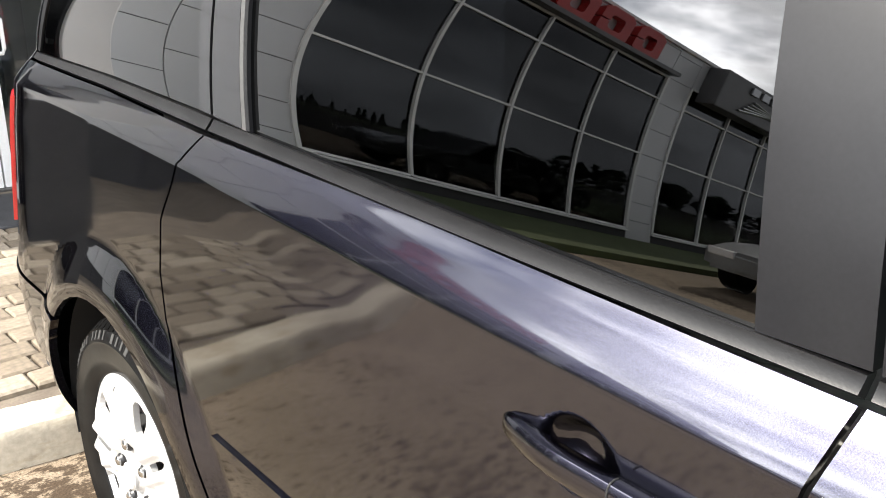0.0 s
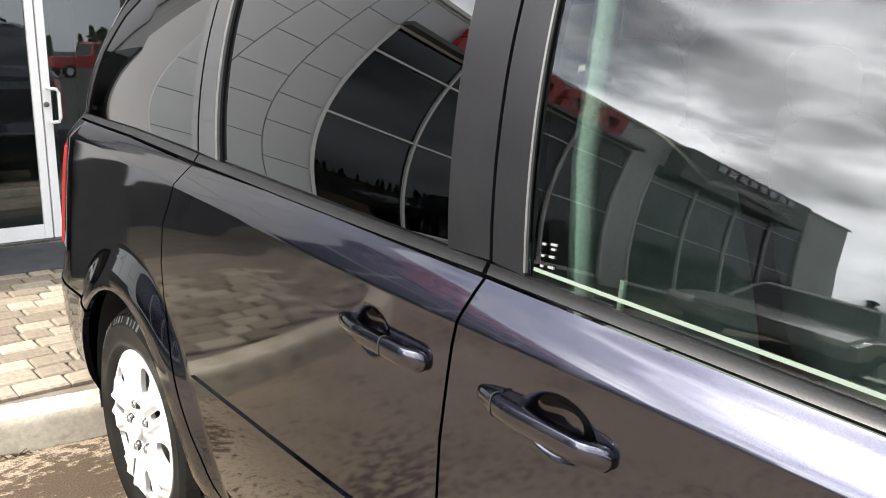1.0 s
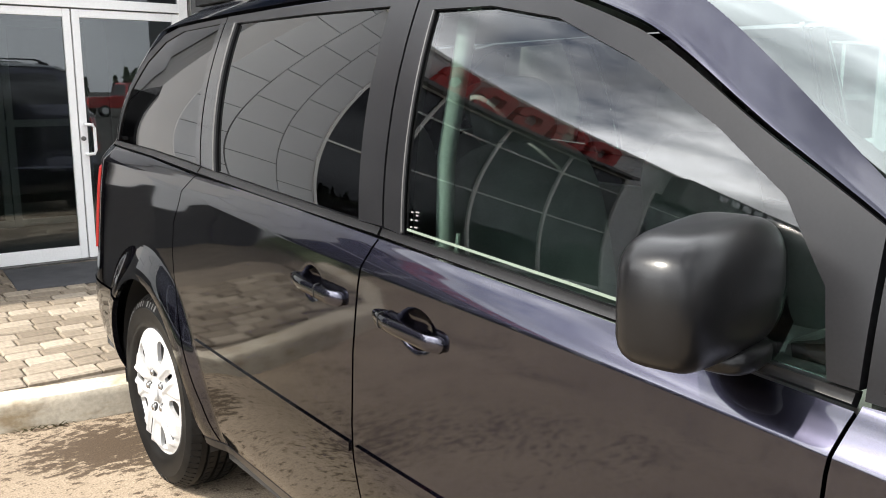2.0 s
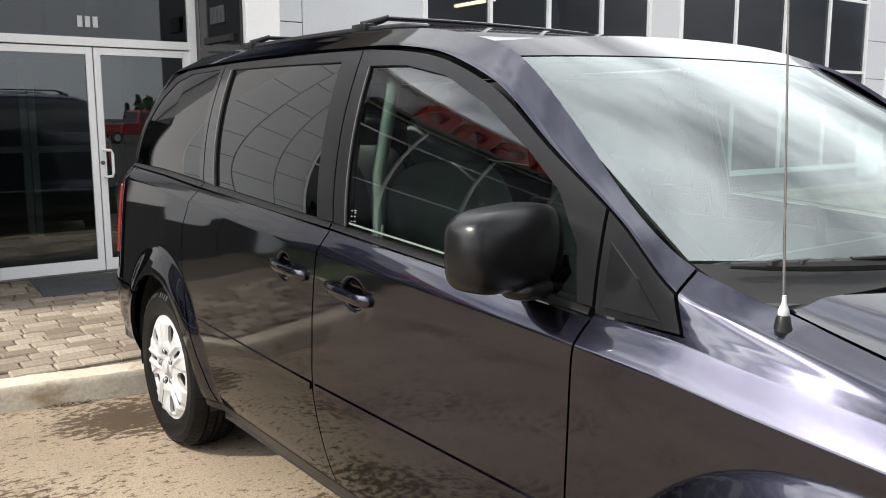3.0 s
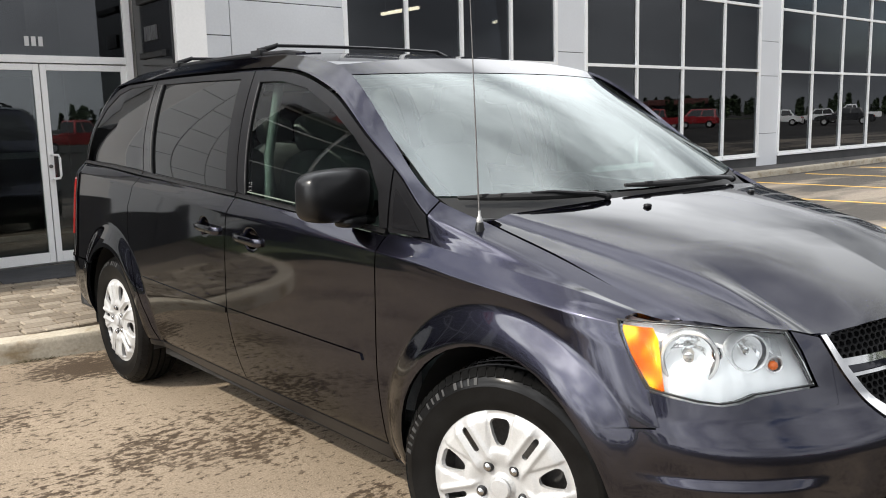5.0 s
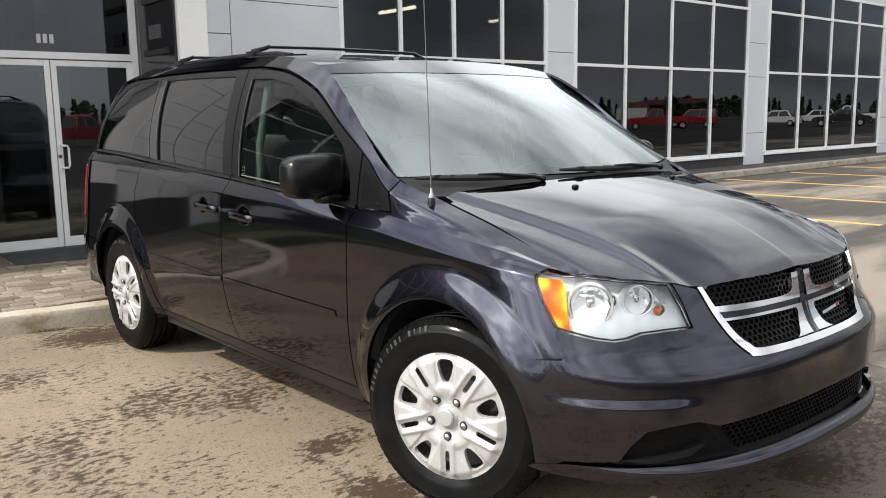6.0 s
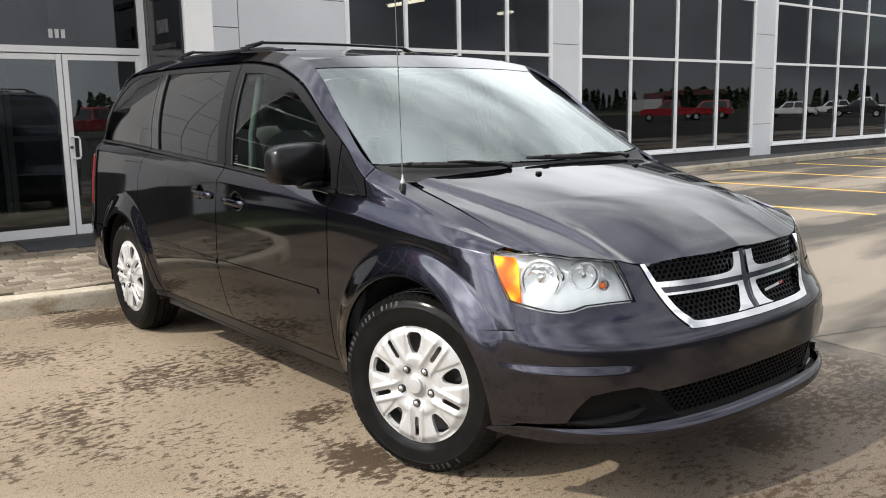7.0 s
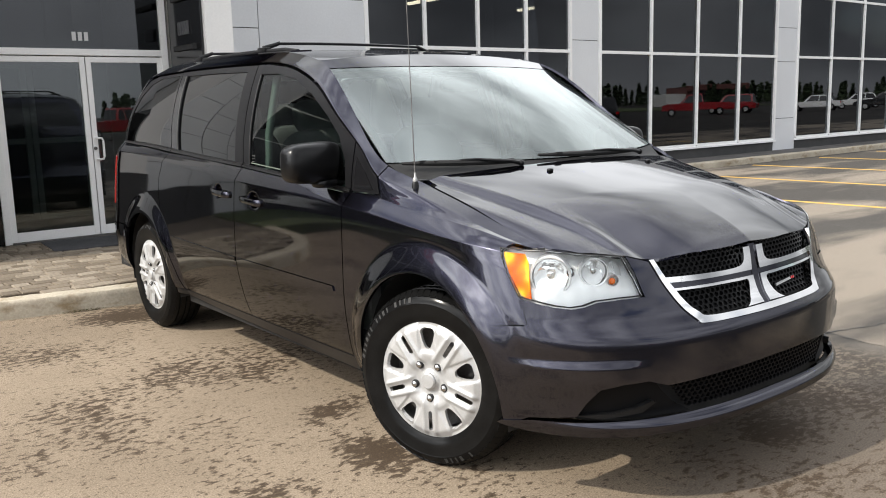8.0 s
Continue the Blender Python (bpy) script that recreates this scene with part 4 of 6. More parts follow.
    q = nose(a_of_x(-0.778 * side, 0.838), 0.838)
    bmesh.ops.create_uvsphere(bm, u_segments=14, v_segments=8, radius=0.018, matrix=Matrix.Translation(q + Vector((0.02 * side, 0.036, 0))) @ Matrix.Diagonal((1, 0.8, 1.15, 1)))
    part("bright_boss", bm, CHROME, lamp, smooth=True)
    # a bright ledge at the inner end of the lamp
    sheet("reflector_step", nose, pick([(-0.632, 0.80), (-0.628, 0.895), (-0.608, 0.875), (-0.612, 0.81)]), 0.02, 0.03, REFLECTOR, lamp, 0.02, lift=-0.055)


build_lamp(1)
build_lamp(-1)


# door handles: a strap over the finger recess
def rounded_end(t):
    return math.sqrt(max(0.01, 1 - (max(0.0, t - 0.94, 0.06 - t) / 0.06) ** 2))


def strap_out(t):
    return -0.006 + 0.023 * math.sin(math.pi / 2 * min(1, t / 0.4)) ** 0.8 - 0.012 * smooth01(0.82, 1.0, t)


def handle(door, sign, y0, y1, z0, z1, joint):
    f = flank(sign)
    bm = bmesh.new()
    n, rings = 28, []
    for k in range(n + 1):
        t = 0.5 - 0.5 * math.cos(math.pi * k / n)
        y, z = y0 + (y1 - y0) * t, z0 + (z1 - z0) * t
        p = f(y, s_of(y, z))
        base = abs(p.x) + cup(y, z)
        out = strap_out(t)
        hz, hx = (0.0150 + 0.003 * t) * min(1, 0.75 + 2 * t) * rounded_end(t), 0.0105 * rounded_end(t)
        ring = []
        for j in range(12):
            a = 2 * math.pi * j / 12
            c, s = math.cos(a), math.sin(a)
            ring.append(bm.verts.new((sign * (base + out + hx * math.copysign(abs(c) ** 0.7, c) if c > 0 else base - 0.004 + (out + 0.004) * (1 + c)), y, z + hz * math.copysign(abs(s) ** 0.7, s))))
        rings.append(ring)
    for a, b in zip(rings, rings[1:]):
        for j in range(12):
            bm.faces.new((a[j], a[(j + 1) % 12], b[(j + 1) % 12], b[j]))
    bm.faces.new(rings[0])
    bm.faces.new(rings[-1])
    bmesh.ops.recalc_face_normals(bm, faces=bm.faces)
    strap = part("door_handle", bm, PAINT, door, smooth=True)
    # the joint before the fixed end
    t = joint
    y, z = y0 + (y1 - y0) * t, z0 + (z1 - z0) * t
    p = f(y, s_of(y, z))
    base = abs(p.x) + cup(y, z) + strap_out(t)
    bm = bmesh.new()
    tube(bm, [(sign * (base + 0.0107 * math.copysign(abs(math.cos(2 * math.pi * j / 16)) ** 0.7, math.cos(2 * math.pi * j / 16))), y, z + 0.0171 * math.copysign(abs(math.sin(2 * math.pi * j / 16)) ** 0.7, math.sin(2 * math.pi * j / 16))) for j in range(16)], 0.0011, 6, True)
    part("handle_joint", bm, MATTE_BLACK, strap)


for sign, fd, sd in ((-1, near_door, near_slide), (1, far_door, far_slide)):
    handle(sd, sign, 0.384, 0.132, 0.998, 0.985, 0.62)
    handle(fd, sign, 0.020, -0.234, 0.979, 0.966, 0.2)


# door mirrors
def blob(bm, centre, size, power=3.2, m=None, nu=28, nv=16):
    """A rounded box."""
    def sp(v):
        return math.copysign(abs(v) ** (2 / power), v)
    grid = []
    for j in range(nv + 1):
        b = -math.pi / 2 + math.pi * j / nv
        row = []
        for i in range(nu):
            a = 2 * math.pi * i / nu
            v = Vector((size[0] * sp(math.cos(b)) * sp(math.cos(a)), size[1] * sp(math.cos(b)) * sp(math.sin(a)), size[2] * sp(math.sin(b))))
            row.append(bm.verts.new(v))
        grid.append(row)
    for j in range(nv):
        for i in range(nu):
            k = (i + 1) % nu
            bm.faces.new((grid[j][i], grid[j][k], grid[j + 1][k], grid[j + 1][i]))
    mat = Matrix.Translation(centre) @ (m if m is not None else Matrix())
    vs = [v for r in grid for v in r]
    bmesh.ops.transform(bm, matrix=mat, verts=vs)
    bmesh.ops.remove_doubles(bm, verts=vs, dist=1e-5)
    return bm


def build_mirror(sign):
    bm = bmesh.new()
    blob(bm, (0, 0, 0), (0.150, 0.072, 0.094), 4.2)
    for v in bm.verts:
        # the shell thins outwards and its front face slopes back
        t = (v.co.x + 0.15) / 0.30
        v.co.z *= 0.90 + 0.10 * t
        if v.co.y < 0:
            v.co.y *= 0.75 + 0.35 * t - 0.25 * abs(v.co.z / 0.09) ** 2
    shell = part("door_mirror", bm, MIRROR_BLACK, van, "black textured plastic door mirror", smooth=True, sharp=60)
    shell.matrix_world = pose(sign * 1.018, -0.822, 1.191, 0, 0, 0) @ Matrix.Diagonal((-sign, 1, 1, 1)) @ pose(0, 0, 0, 0, 0, 14)
    bm = bmesh.new()
    blob(bm, (0.01, 0.060, 0), (0.105, 0.008, 0.066), 5.0)
    part("mirror_glass", bm, CHROME, shell, "silvered mirror glass", smooth=True)
    bm = bmesh.new()
    blob(bm, (0.075, -0.02, -0.092), (0.085, 0.045, 0.022), 3.0)
    part("mirror_foot", bm, MIRROR_BLACK, shell, smooth=True)
    bm = bmesh.new()
    tube(bm, [(0.06, -0.03, -0.082), (0.115, -0.045, -0.088), (0.15, -0.05, -0.062), (0.155, -0.045, -0.03)], [0.02, 0.022, 0.02, 0.014], 12)
    part("mirror_arm", bm, MIRROR_BLACK, shell, smooth=True)


build_mirror(-1)
build_mirror(1)


# roof rack
for sign in (-1, 1):
    bm = bmesh.new()
    path = []
    for k in range(15):
        p = 0.02 + k * 1.95 / 14
        q = roof(sign * 0.83, p)
        path.append((q.x, q.y, q.z + (0.012 if 0 < k < 14 else 0.0)))
    tube(bm, path, 0.013, 10)
    part("roof_rail", bm, SATIN_BLACK, van, smooth=True)
for y, z in ((0.415, 1.803), (1.36, 1.806)):
    bm = bmesh.new()
    tube(bm, [(-0.50 + k * 0.1, y, z + 0.006 * (1 - (k / 5 - 1) ** 2)) for k in range(11)], 0.0085, 10)
    for v in bm.verts:
        v.co.y = y + (v.co.y - y) * 1.9
    bar = part("rack_cross_bar", bm, SATIN_BLACK, van, smooth=True)
    for sign in (-1, 1):
        q = roof(sign * 0.83, y)
        bm = bmesh.new()
        tube(bm, [(sign * 0.49, y, z + 0.004), (sign * 0.515, y + 0.004, z - 0.006), (q.x, y + 0.02, q.z + 0.03)], [0.010, 0.012, 0.015], 10)
        box(bm, (q.x - 0.022, y - 0.035, q.z + 0.004), (q.x + 0.022, y + 0.055, q.z + 0.034), 0.006)
        part("rack_foot", bm, BLACK_TRIM, bar, smooth=True)
sheet("roof_fairing", roof, [[(-0.92, -0.02), (-0.76, -0.04), (-0.74, 0.30), (-0.78, 0.42), (-0.90, 0.40)]], 0.03, 0.03, PAINT, van, 0.02, lift=0.006)

# aerial
aerial = lathe(bmesh.new(), [(0.021, 0.0), (0.020, 0.010), (0.014, 0.030), (0.012, 0.042), (0.006, 0.050), (0.001, 0.052)], 20)
bmesh.ops.transform(aerial, matrix=pose(-0.858, -1.362, 1.080, 0, 0, 0), verts=aerial.verts)
aerial = part("aerial_base", aerial, BLACK_TRIM, van, smooth=True)
bm = lathe(bmesh.new(), [(0.0095, 0.046), (0.0100, 0.052), (0.0080, 0.058), (0.0045, 0.066), (0.0035, 0.080), (0.001, 0.081)], 16)
bmesh.ops.transform(bm, matrix=pose(-0.858, -1.362, 1.080, 0, 0, 0), verts=bm.verts)
part("collar", bm, SILVER, aerial, "bright metal collar", smooth=True)
bm = bmesh.new()
tube(bm, [(-0.858 + 0.02 * t, -1.362 + 0.05 * t, 1.125 + 0.80 * t) for t in (0, 0.25, 0.5, 0.75, 1)], [0.0030, 0.0021, 0.0019, 0.0017, 0.0015], 8)
part("mast", bm, DULL_METAL, aerial, "thin steel aerial mast", smooth=True)


# wipers
def wiper(u0, v0, u1, v1):
    bm = bmesh.new()
    pts = [screen(u0 + (u1 - u0) * t, v0 + (v1 - v0) * t) + Vector((0, -0.046, -0.004)) for t in (0, 0.15, 0.3, 0.45, 0.6, 0.75, 0.9, 1.0)]
    tube(bm, pts, [0.006, 0.010, 0.012, 0.013, 0.013, 0.012, 0.010, 0.006], 8)
    blade = part("wiper_blade", bm, MATTE_BLACK, van, smooth=True)
    bm = bmesh.new()
    a = screen(u1 - 0.02 * (1 if u1 > u0 else -1), v1) + Vector((0, -0.075, -0.012))
    tube(bm, [a, a.lerp(pts[4], 0.3) + Vector((0, -0.012, 0.008)), a.lerp(pts[4], 0.7) + Vector((0, -0.016, 0.010)), pts[4] + Vector((0, -0.008, 0.013)), pts[3] + Vector((0, -0.004, 0.011))], [0.010, 0.008, 0.007, 0.006, 0.005], 8)
    bmesh.ops.create_uvsphere(bm, u_segments=12, v_segments=8, radius=0.014, matrix=Matrix.Translation(a))
    part("wiper_arm", bm, BLACK_TRIM, blade, smooth=True)
    bm = bmesh.new()
    for k in range(7):
        q = pts[1].lerp(pts[6], k / 6) + Vector((0, -0.005, 0.014))
        box(bm, (q.x - 0.018, q.y - 0.006, q.z - 0.012), (q.x + 0.018, q.y + 0.006, q.z - 0.002), 0.002)
    part("wiper_spine", bm, MATTE_BLACK, blade)["kind"] = "stuff"


wiper(-0.955, 0.012, -0.40, 0.012)
wiper(-0.27, 0.045, 0.55, 0.018)
for x in (-0.32, 0.32):
    q = hood(x, -1.585)
    bm = bmesh.new()
    blob(bm, q + Vector((0, 0, 0.004)), (0.014, 0.012, 0.008), 2.6, None, 14, 8)
    part("washer_jet", bm, BLACK_TRIM, bonnet, smooth=True)


# wheels
def cover_height(x, y):
    r, a = math.hypot(x, y), math.degrees(math.atan2(y, x)) % 72
    a = min(a, 72 - a)
    h = 0.010 + 0.018 * smooth01(0.242, 0.20, r) - 0.014 * smooth01(0.105, 0.055, r) + 0.010 * smooth01(0.045, 0.035, r)
    ridge = math.exp(-((r * math.sin(radians(a)) - 0.027) / 0.0085) ** 2) * smooth01(0.06, 0.10, r) * smooth01(0.234, 0.205, r)
    valley = math.exp(-((r * math.sin(radians(a))) / 0.012) ** 2) * smooth01(0.07, 0.11, r) * smooth01(0.232, 0.205, r)
        # the five windows lie in sunk pans
    a = 36 - a
    pan = smooth01(0.046, 0.034, abs(r * math.sin(radians(a))) - 0.10 * (r - 0.17)) * smooth01(0.108, 0.130, r) * smooth01(0.236, 0.222, r)
    return h + 0.008 * ridge - 0.006 * valley - 0.007 * pan


def build_cover_polys():
    polys = []
    c36, s36 = math.cos(radians(36)), math.sin(radians(36))
    half = [(0.0, 0.0), (0.126, 0.0), (0.128, 0.006), (0.134, 0.009), (0.200, 0.009), (0.206, 0.006), (0.208, 0.0), (0.242, 0.0)]
    half += [(0.242 * math.cos(radians(a)), 0.242 * math.sin(radians(a))) for a in (6, 12, 18, 24, 30, 36)]
    for along, off in ((0.214, 0.0), (0.213, -0.019), (0.206, -0.030), (0.193, -0.033), (0.163, -0.026), (0.139, -0.016), (0.131, -0.009), (0.129, 0.0)):
        half.append((along * c36 - off * s36 * 1, along * s36 + off * c36))
    for k in range(5):
        for mirror in (1, -1):
            c, s = math.cos(2 * math.pi * k / 5), math.sin(2 * math.pi * k / 5)
            q = [(x * c - y * mirror * s, x * s + y * mirror * c) for x, y in half]
            polys.append(q if mirror > 0 else q[::-1])
    return polys


def build_wheel():
    """One wheel, its axle along local z and its face towards +z."""
    bm = lathe(bmesh.new(), [(0.222, 0.090), (0.215, 0.085), (0.205, 0.03), (0.15, 0.015), (0.06, 0.035), (0.001, 0.035)], 48)
    wheel = part("wheel", bm, DULL_METAL, van, smooth=True)
    profile = [(0.232, 0.094), (0.236, 0.103), (0.248, 0.110), (0.275, 0.117), (0.305, 0.1165), (0.311, 0.1185), (0.316, 0.1165), (0.335, 0.108), (0.349, 0.094), (0.357, 0.076), (0.3605, 0.062), (0.353, 0.060), (0.353, 0.053), (0.362, 0.051),
               (0.3635, 0.022), (0.355, 0.020), (0.355, 0.012), (0.3635, 0.010)]
    profile = profile + [(r, -h) for r, h in profile[::-1]]
    bm = lathe(bmesh.new(), profile, 84)
    tyre = part("tyre", bm, RUBBER, wheel, "black rubber tyre with raised sidewall lettering", smooth=True, sharp=28)
    bm = bmesh.new()
    for k in range(72):
        m = pose(0, 0, 0, 0, 0, k * 5.0)
        box(bm, (-0.019, -0.0115, -0.006), (0.017, 0.0115, 0.0026), 0.0, m @ pose(0.3475, 0, 0.0915, 0, 55, 0) @ pose(0, 0, 0, 0, 0, 9))
        box(bm, (0.355, -0.0095, 0.026), (0.3645, 0.0095, 0.048), 0.0, m)
        box(bm, (0.355, -0.0095, -0.008), (0.3655, 0.0095, 0.008), 0.0, m @ pose(0, 0, 0, 0, 0, 2.5))
        box(bm, (0.355, -0.0095, -0.048), (0.3655, 0.0095, -0.026), 0.0, m)
    part("tread", bm, RUBBER, tyre)["kind"] = "stuff"
    bm = bmesh.new()
    for start, count, step in ((193, 16, 4.4), (12, 6, 4.4)):
        for k in range(count):
            if k in (4, 9):
                continue
            w = 0.0035 if k % 3 else 0.006
            m = pose(0, 0, 0, 0, 0, start + k * step)
            box(bm, (-0.0105, -w, -0.003), (0.0105, w, 0.0014), 0.0, m @ pose(0.3265, 0, 0.1122, 0, 24, 0))
    part("sidewall_lettering", bm, LETTER, tyre, "raised pale lettering too worn to read")["kind"] = "stuff"
    cover = sheet("wheel_cover", lambda x, y: Vector((x, y, 0.088 + cover_height(x, y))), build_cover_polys(), 0.007, 0.007, SILVER, wheel, 0.014, False, "silver five-spoke plastic wheel cover", h=0.004)
    bm = lathe(bmesh.new(), [(0.243, 0.080), (0.247, 0.094), (0.242, 0.1005), (0.237, 0.096)], 64)
    part("cover_rim", bm, SILVER, cover, smooth=True)
    bm = lathe(bmesh.new(), [(0.034, 0.098), (0.033, 0.119), (0.028, 0.1235), (0.001, 0.125)], 32)
    part("centre_cap", bm, SILVER, cover, smooth=True)
    for k in range(5):
        bm = lathe(bmesh.new(), [(0.0180, -0.012), (0.0175, 0.002), (0.013, 0.0075), (0.001, 0.009)], 12)
        nut = part("wheel_nut", bm, DARK_CHROME, cover, smooth=True)
        nut.matrix_basis = pose(0.073 * math.cos(2 * math.pi * k / 5), 0.073 * math.sin(2 * math.pi * k / 5), 0.106)
        bm = lathe(bmesh.new(), [(0.0125, 0.004), (0.0120, 0.011), (0.008, 0.0145), (0.001, 0.0155)], 12)
        part("nut_dome", bm, DULL_CHROME, nut, smooth=True)
    bm = lathe(bmesh.new(), [(0.20, 0.020), (0.20, -0.09), (0.001, -0.09)], 40)
    part("brake_drum", bm, MATTE_BLACK, wheel, smooth=True)
    return wheel


LETTER = mottled("worn_pale_lettering", (0.016, 0.016, 0.016), (0.036, 0.036, 0.035), 60, 0.7, 200)
DULL_CHROME = material("dull_chrome", (0.42, 0.42, 0.42), 0.22, 1.0)
DARK_CHROME = material("dark_chrome", (0.012, 0.012, 0.013), 0.35, 0.2)
first = build_wheel()
STEER = 18.5
first.matrix_basis = pose(-0.842, -1.496, 0.355, 0, 0, STEER) @ pose(0, 0, 0, 0, -90, 0) @ pose(0, 0, 0, 0, 0, 181)
for x, y, turn, spin in ((-0.848, 1.539, 0, 158), (0.842, -1.539, 180 + STEER, 40), (0.848, 1.539, 180, 10)):
    w = copy_thing(first, pose(x, y, 0.358, 0, 0, turn) @ pose(0, 0, 0, 0, -90, 0) @ pose(0, 0, 0, 0, 0, spin))

# wheel houses, floor and underside
for sign in (-1, 1):
    for y in WHEELS:
        bm = bmesh.new()
        ring_a, ring_b = [], []
        for k in range(25):
            a = radians(-12 + k * 204 / 24)
            ring_a.append(bm.verts.new((sign * 0.935, y + 0.445 * math.cos(a), 0.36 + 0.445 * math.sin(a))))
            ring_b.append(bm.verts.new((sign * 0.58, y + 0.445 * math.cos(a), 0.36 + 0.445 * math.sin(a))))
        for k in range(24):
            bm.faces.new((ring_a[k], ring_a[k + 1], ring_b[k + 1], ring_b[k]))
        bm.faces.new(ring_b)
        part("wheel_house", bm, MATTE_BLACK, van, smooth=True)
bm = bmesh.new()
box(bm, (-0.88, -1.07, 0.24), (0.88, 1.08, 0.32))
box(bm, (-0.55, -2.2, 0.24), (0.55, 2.4, 0.34))
box(bm, (-0.86, 1.96, 0.30), (0.86, 2.48, 0.64))
part("underside", bm, MATTE_BLACK, van)
bm = bmesh.new()
box(bm, (-0.66, -1.95, 0.40), (0.66, -1.30, 0.86))
part("engine_bay", bm, MATTE_BLACK, van)
bm = bmesh.new()
blob(bm, (0, 2.50, 0.50), (0.80, 0.12, 0.16), 4.0)
part("rear_bumper", bm, PAINT, van, smooth=True)

# cabin
bm = bmesh.new()
box(bm, (-0.90, -1.3, 0.34), (0.90, 2.3, 0.42))
cabin = part("cabin_floor", bm, CABIN_DARK, van)
for sign in (-1, 1):
    bm = bmesh.new()
    box(bm, (sign * 0.80 - 0.03, -0.96, 0.40), (sign * 0.80 + 0.03, 1.06, 1.06), 0.02)
    part("door_lining", bm, CABIN, cabin)
    bm = bmesh.new()
    tube(bm, [(sign * 0.84, -0.04, 1.02), (sign * 0.81, -0.01, 1.3), (sign * 0.71, 0.03, 1.64)], [0.020, 0.020, 0.022], 12)
    part("pillar_lining", bm, CABIN_PALE, cabin, smooth=True)


def dash(u, v):
    """The dashboard top, from the windscreen back."""
    return Vector((0.80 * u, -1.32 + 0.50 * v - 0.10 * (1 - u * u) * (1 - v), 1.125 - 0.045 * v + 0.02 * math.sin(math.pi * v)))


sheet("dashboard", dash, [[(-1, 0), (0, 0), (1, 0), (1, 1), (0, 1), (-1, 1)]], 0.1, 0.1, CABIN_DARK, cabin, 0.05)
bm = solid((-0.80, -0.90, 0.62), (0.80, -0.80, 1.085), 0.03)
part("dashboard_face", bm, CABIN, cabin)
bm = bmesh.new()
tube(bm, [(0.37 + 0.185 * math.cos(2 * math.pi * k / 32), -0.62 - 0.07 * math.sin(2 * math.pi * k / 32), 1.0 + 0.17 * math.sin(2 * math.pi * k / 32)) for k in range(32)], 0.016, 8, True)
tube(bm, [(0.20, -0.64, 0.98), (0.37, -0.64, 0.99), (0.54, -0.64, 0.98)], 0.022, 8)
part("steering_wheel", bm, CABIN_DARK, cabin, smooth=True)


def build_seat(x, y, width):
    bm = bmesh.new()
    blob(bm, (x, y, 0.62), (width / 2, 0.26, 0.09), 4.0)
    seat = part("seat", bm, SEAT_CLOTH, cabin, smooth=True)
    bm = bmesh.new()
    blob(bm, (x, y + 0.27, 0.98), (width / 2, 0.08, 0.34), 3.6, pose(0, 0, 0, -14, 0, 0))
    part("backrest", bm, SEAT_CLOTH, seat, smooth=True)
    bm = bmesh.new()
    blob(bm, (x, y + 0.37, 1.385), (0.135, 0.05, 0.095), 3.4, pose(0, 0, 0, -10, 0, 0))
    part("headrest", bm, SEAT_CLOTH, seat, smooth=True)


for x in (-0.38, 0.38):
    build_seat(x, -0.12, 0.52)
    build_seat(x, 0.85, 0.48)
    build_seat(x, 1.65, 0.48)
bm = bmesh.new()
blob(bm, (0, -0.62, 1.53), (0.125, 0.02, 0.035), 3.5)
part("interior_mirror", bm, CABIN_DARK, cabin, smooth=True)
bm = bmesh.new()
blob(bm, (0, 0.8, 1.665), (0.62, 1.15, 0.02), 6.0)
part("headlining", bm, CABIN_PALE, cabin, smooth=True)
for sign in (-1, 1):
    bm = bmesh.new()
    q = screen(sign * 0.44, 0.93)
    box(bm, (q.x - 0.2, q.y + 0.06, q.z - 0.05), (q.x + 0.2, q.y + 0.2, q.z - 0.03), 0.008)
    part("sun_visor", bm, CABIN_PALE, cabin)
# etched marks low in the front side window, too small to read
f = flank(-1)
bm = bmesh.new()
for dy, dz, w in ((0, 0.052, 0.012), (-0.022, 0.054, 0.022), (-0.022, 0.046, 0.014), (0, 0.032, 0.011), (-0.02, 0.033, 0.018), (0, 0.014, 0.011), (-0.021, 0.015, 0.021)):
    y, z = -0.045 + dy * 0.8, 1.155 + dz * 0.8
    q = f(y, s_of(y, z))
    box(bm, (q.x + 0.002, y - w / 4, z - 0.0014), (q.x + 0.005, y + w / 4, z + 0.0014))
part("etched_marks", bm, material("etched_white", (0.16, 0.16, 0.16), 0.6), near_door, "pale etched glazing marks")
bm = bmesh.new()
tube(bm, [(-0.90, -0.16, 1.12), (-0.895, -0.16, 1.165)], 0.005, 8)
part("lock_pin", bm, CABIN_PALE, near_door, smooth=True)


# ---- the showroom building ----
PANEL = mottled("pale_grey_cladding", (0.655, 0.665, 0.685), (0.71, 0.725, 0.745), 0.8, 0.30, 30, fleck=0.2)
JOINT = material("dark_joint", (0.03, 0.03, 0.03), 0.8)
ALU = mottled("pale_aluminium", (0.86, 0.86, 0.85), (0.91, 0.91, 0.90), 3, 0.35, 80, fleck=0.3)
WHITE_CLAD = mottled("gloss_white_cladding", (0.82, 0.81, 0.79), (0.87, 0.86, 0.84), 3, 0.18, 40, fleck=0.2)
bump(WHITE_CLAD, noise_tex(WHITE_CLAD, 2.5, 2.0, stretch=(1, 1, 0.3)), 0.35, 0.05)
OFFICE_GLASS = pane_glass("dark_reflecting_glass", (0.26, 0.27, 0.28), (0.92, 0.95, 1.0), 1.42, 0.025)
DOOR_GLASS = pane_glass("entrance_glass", (0.50, 0.54, 0.52), (0.92, 0.95, 1.0), 1.45, 0.04)
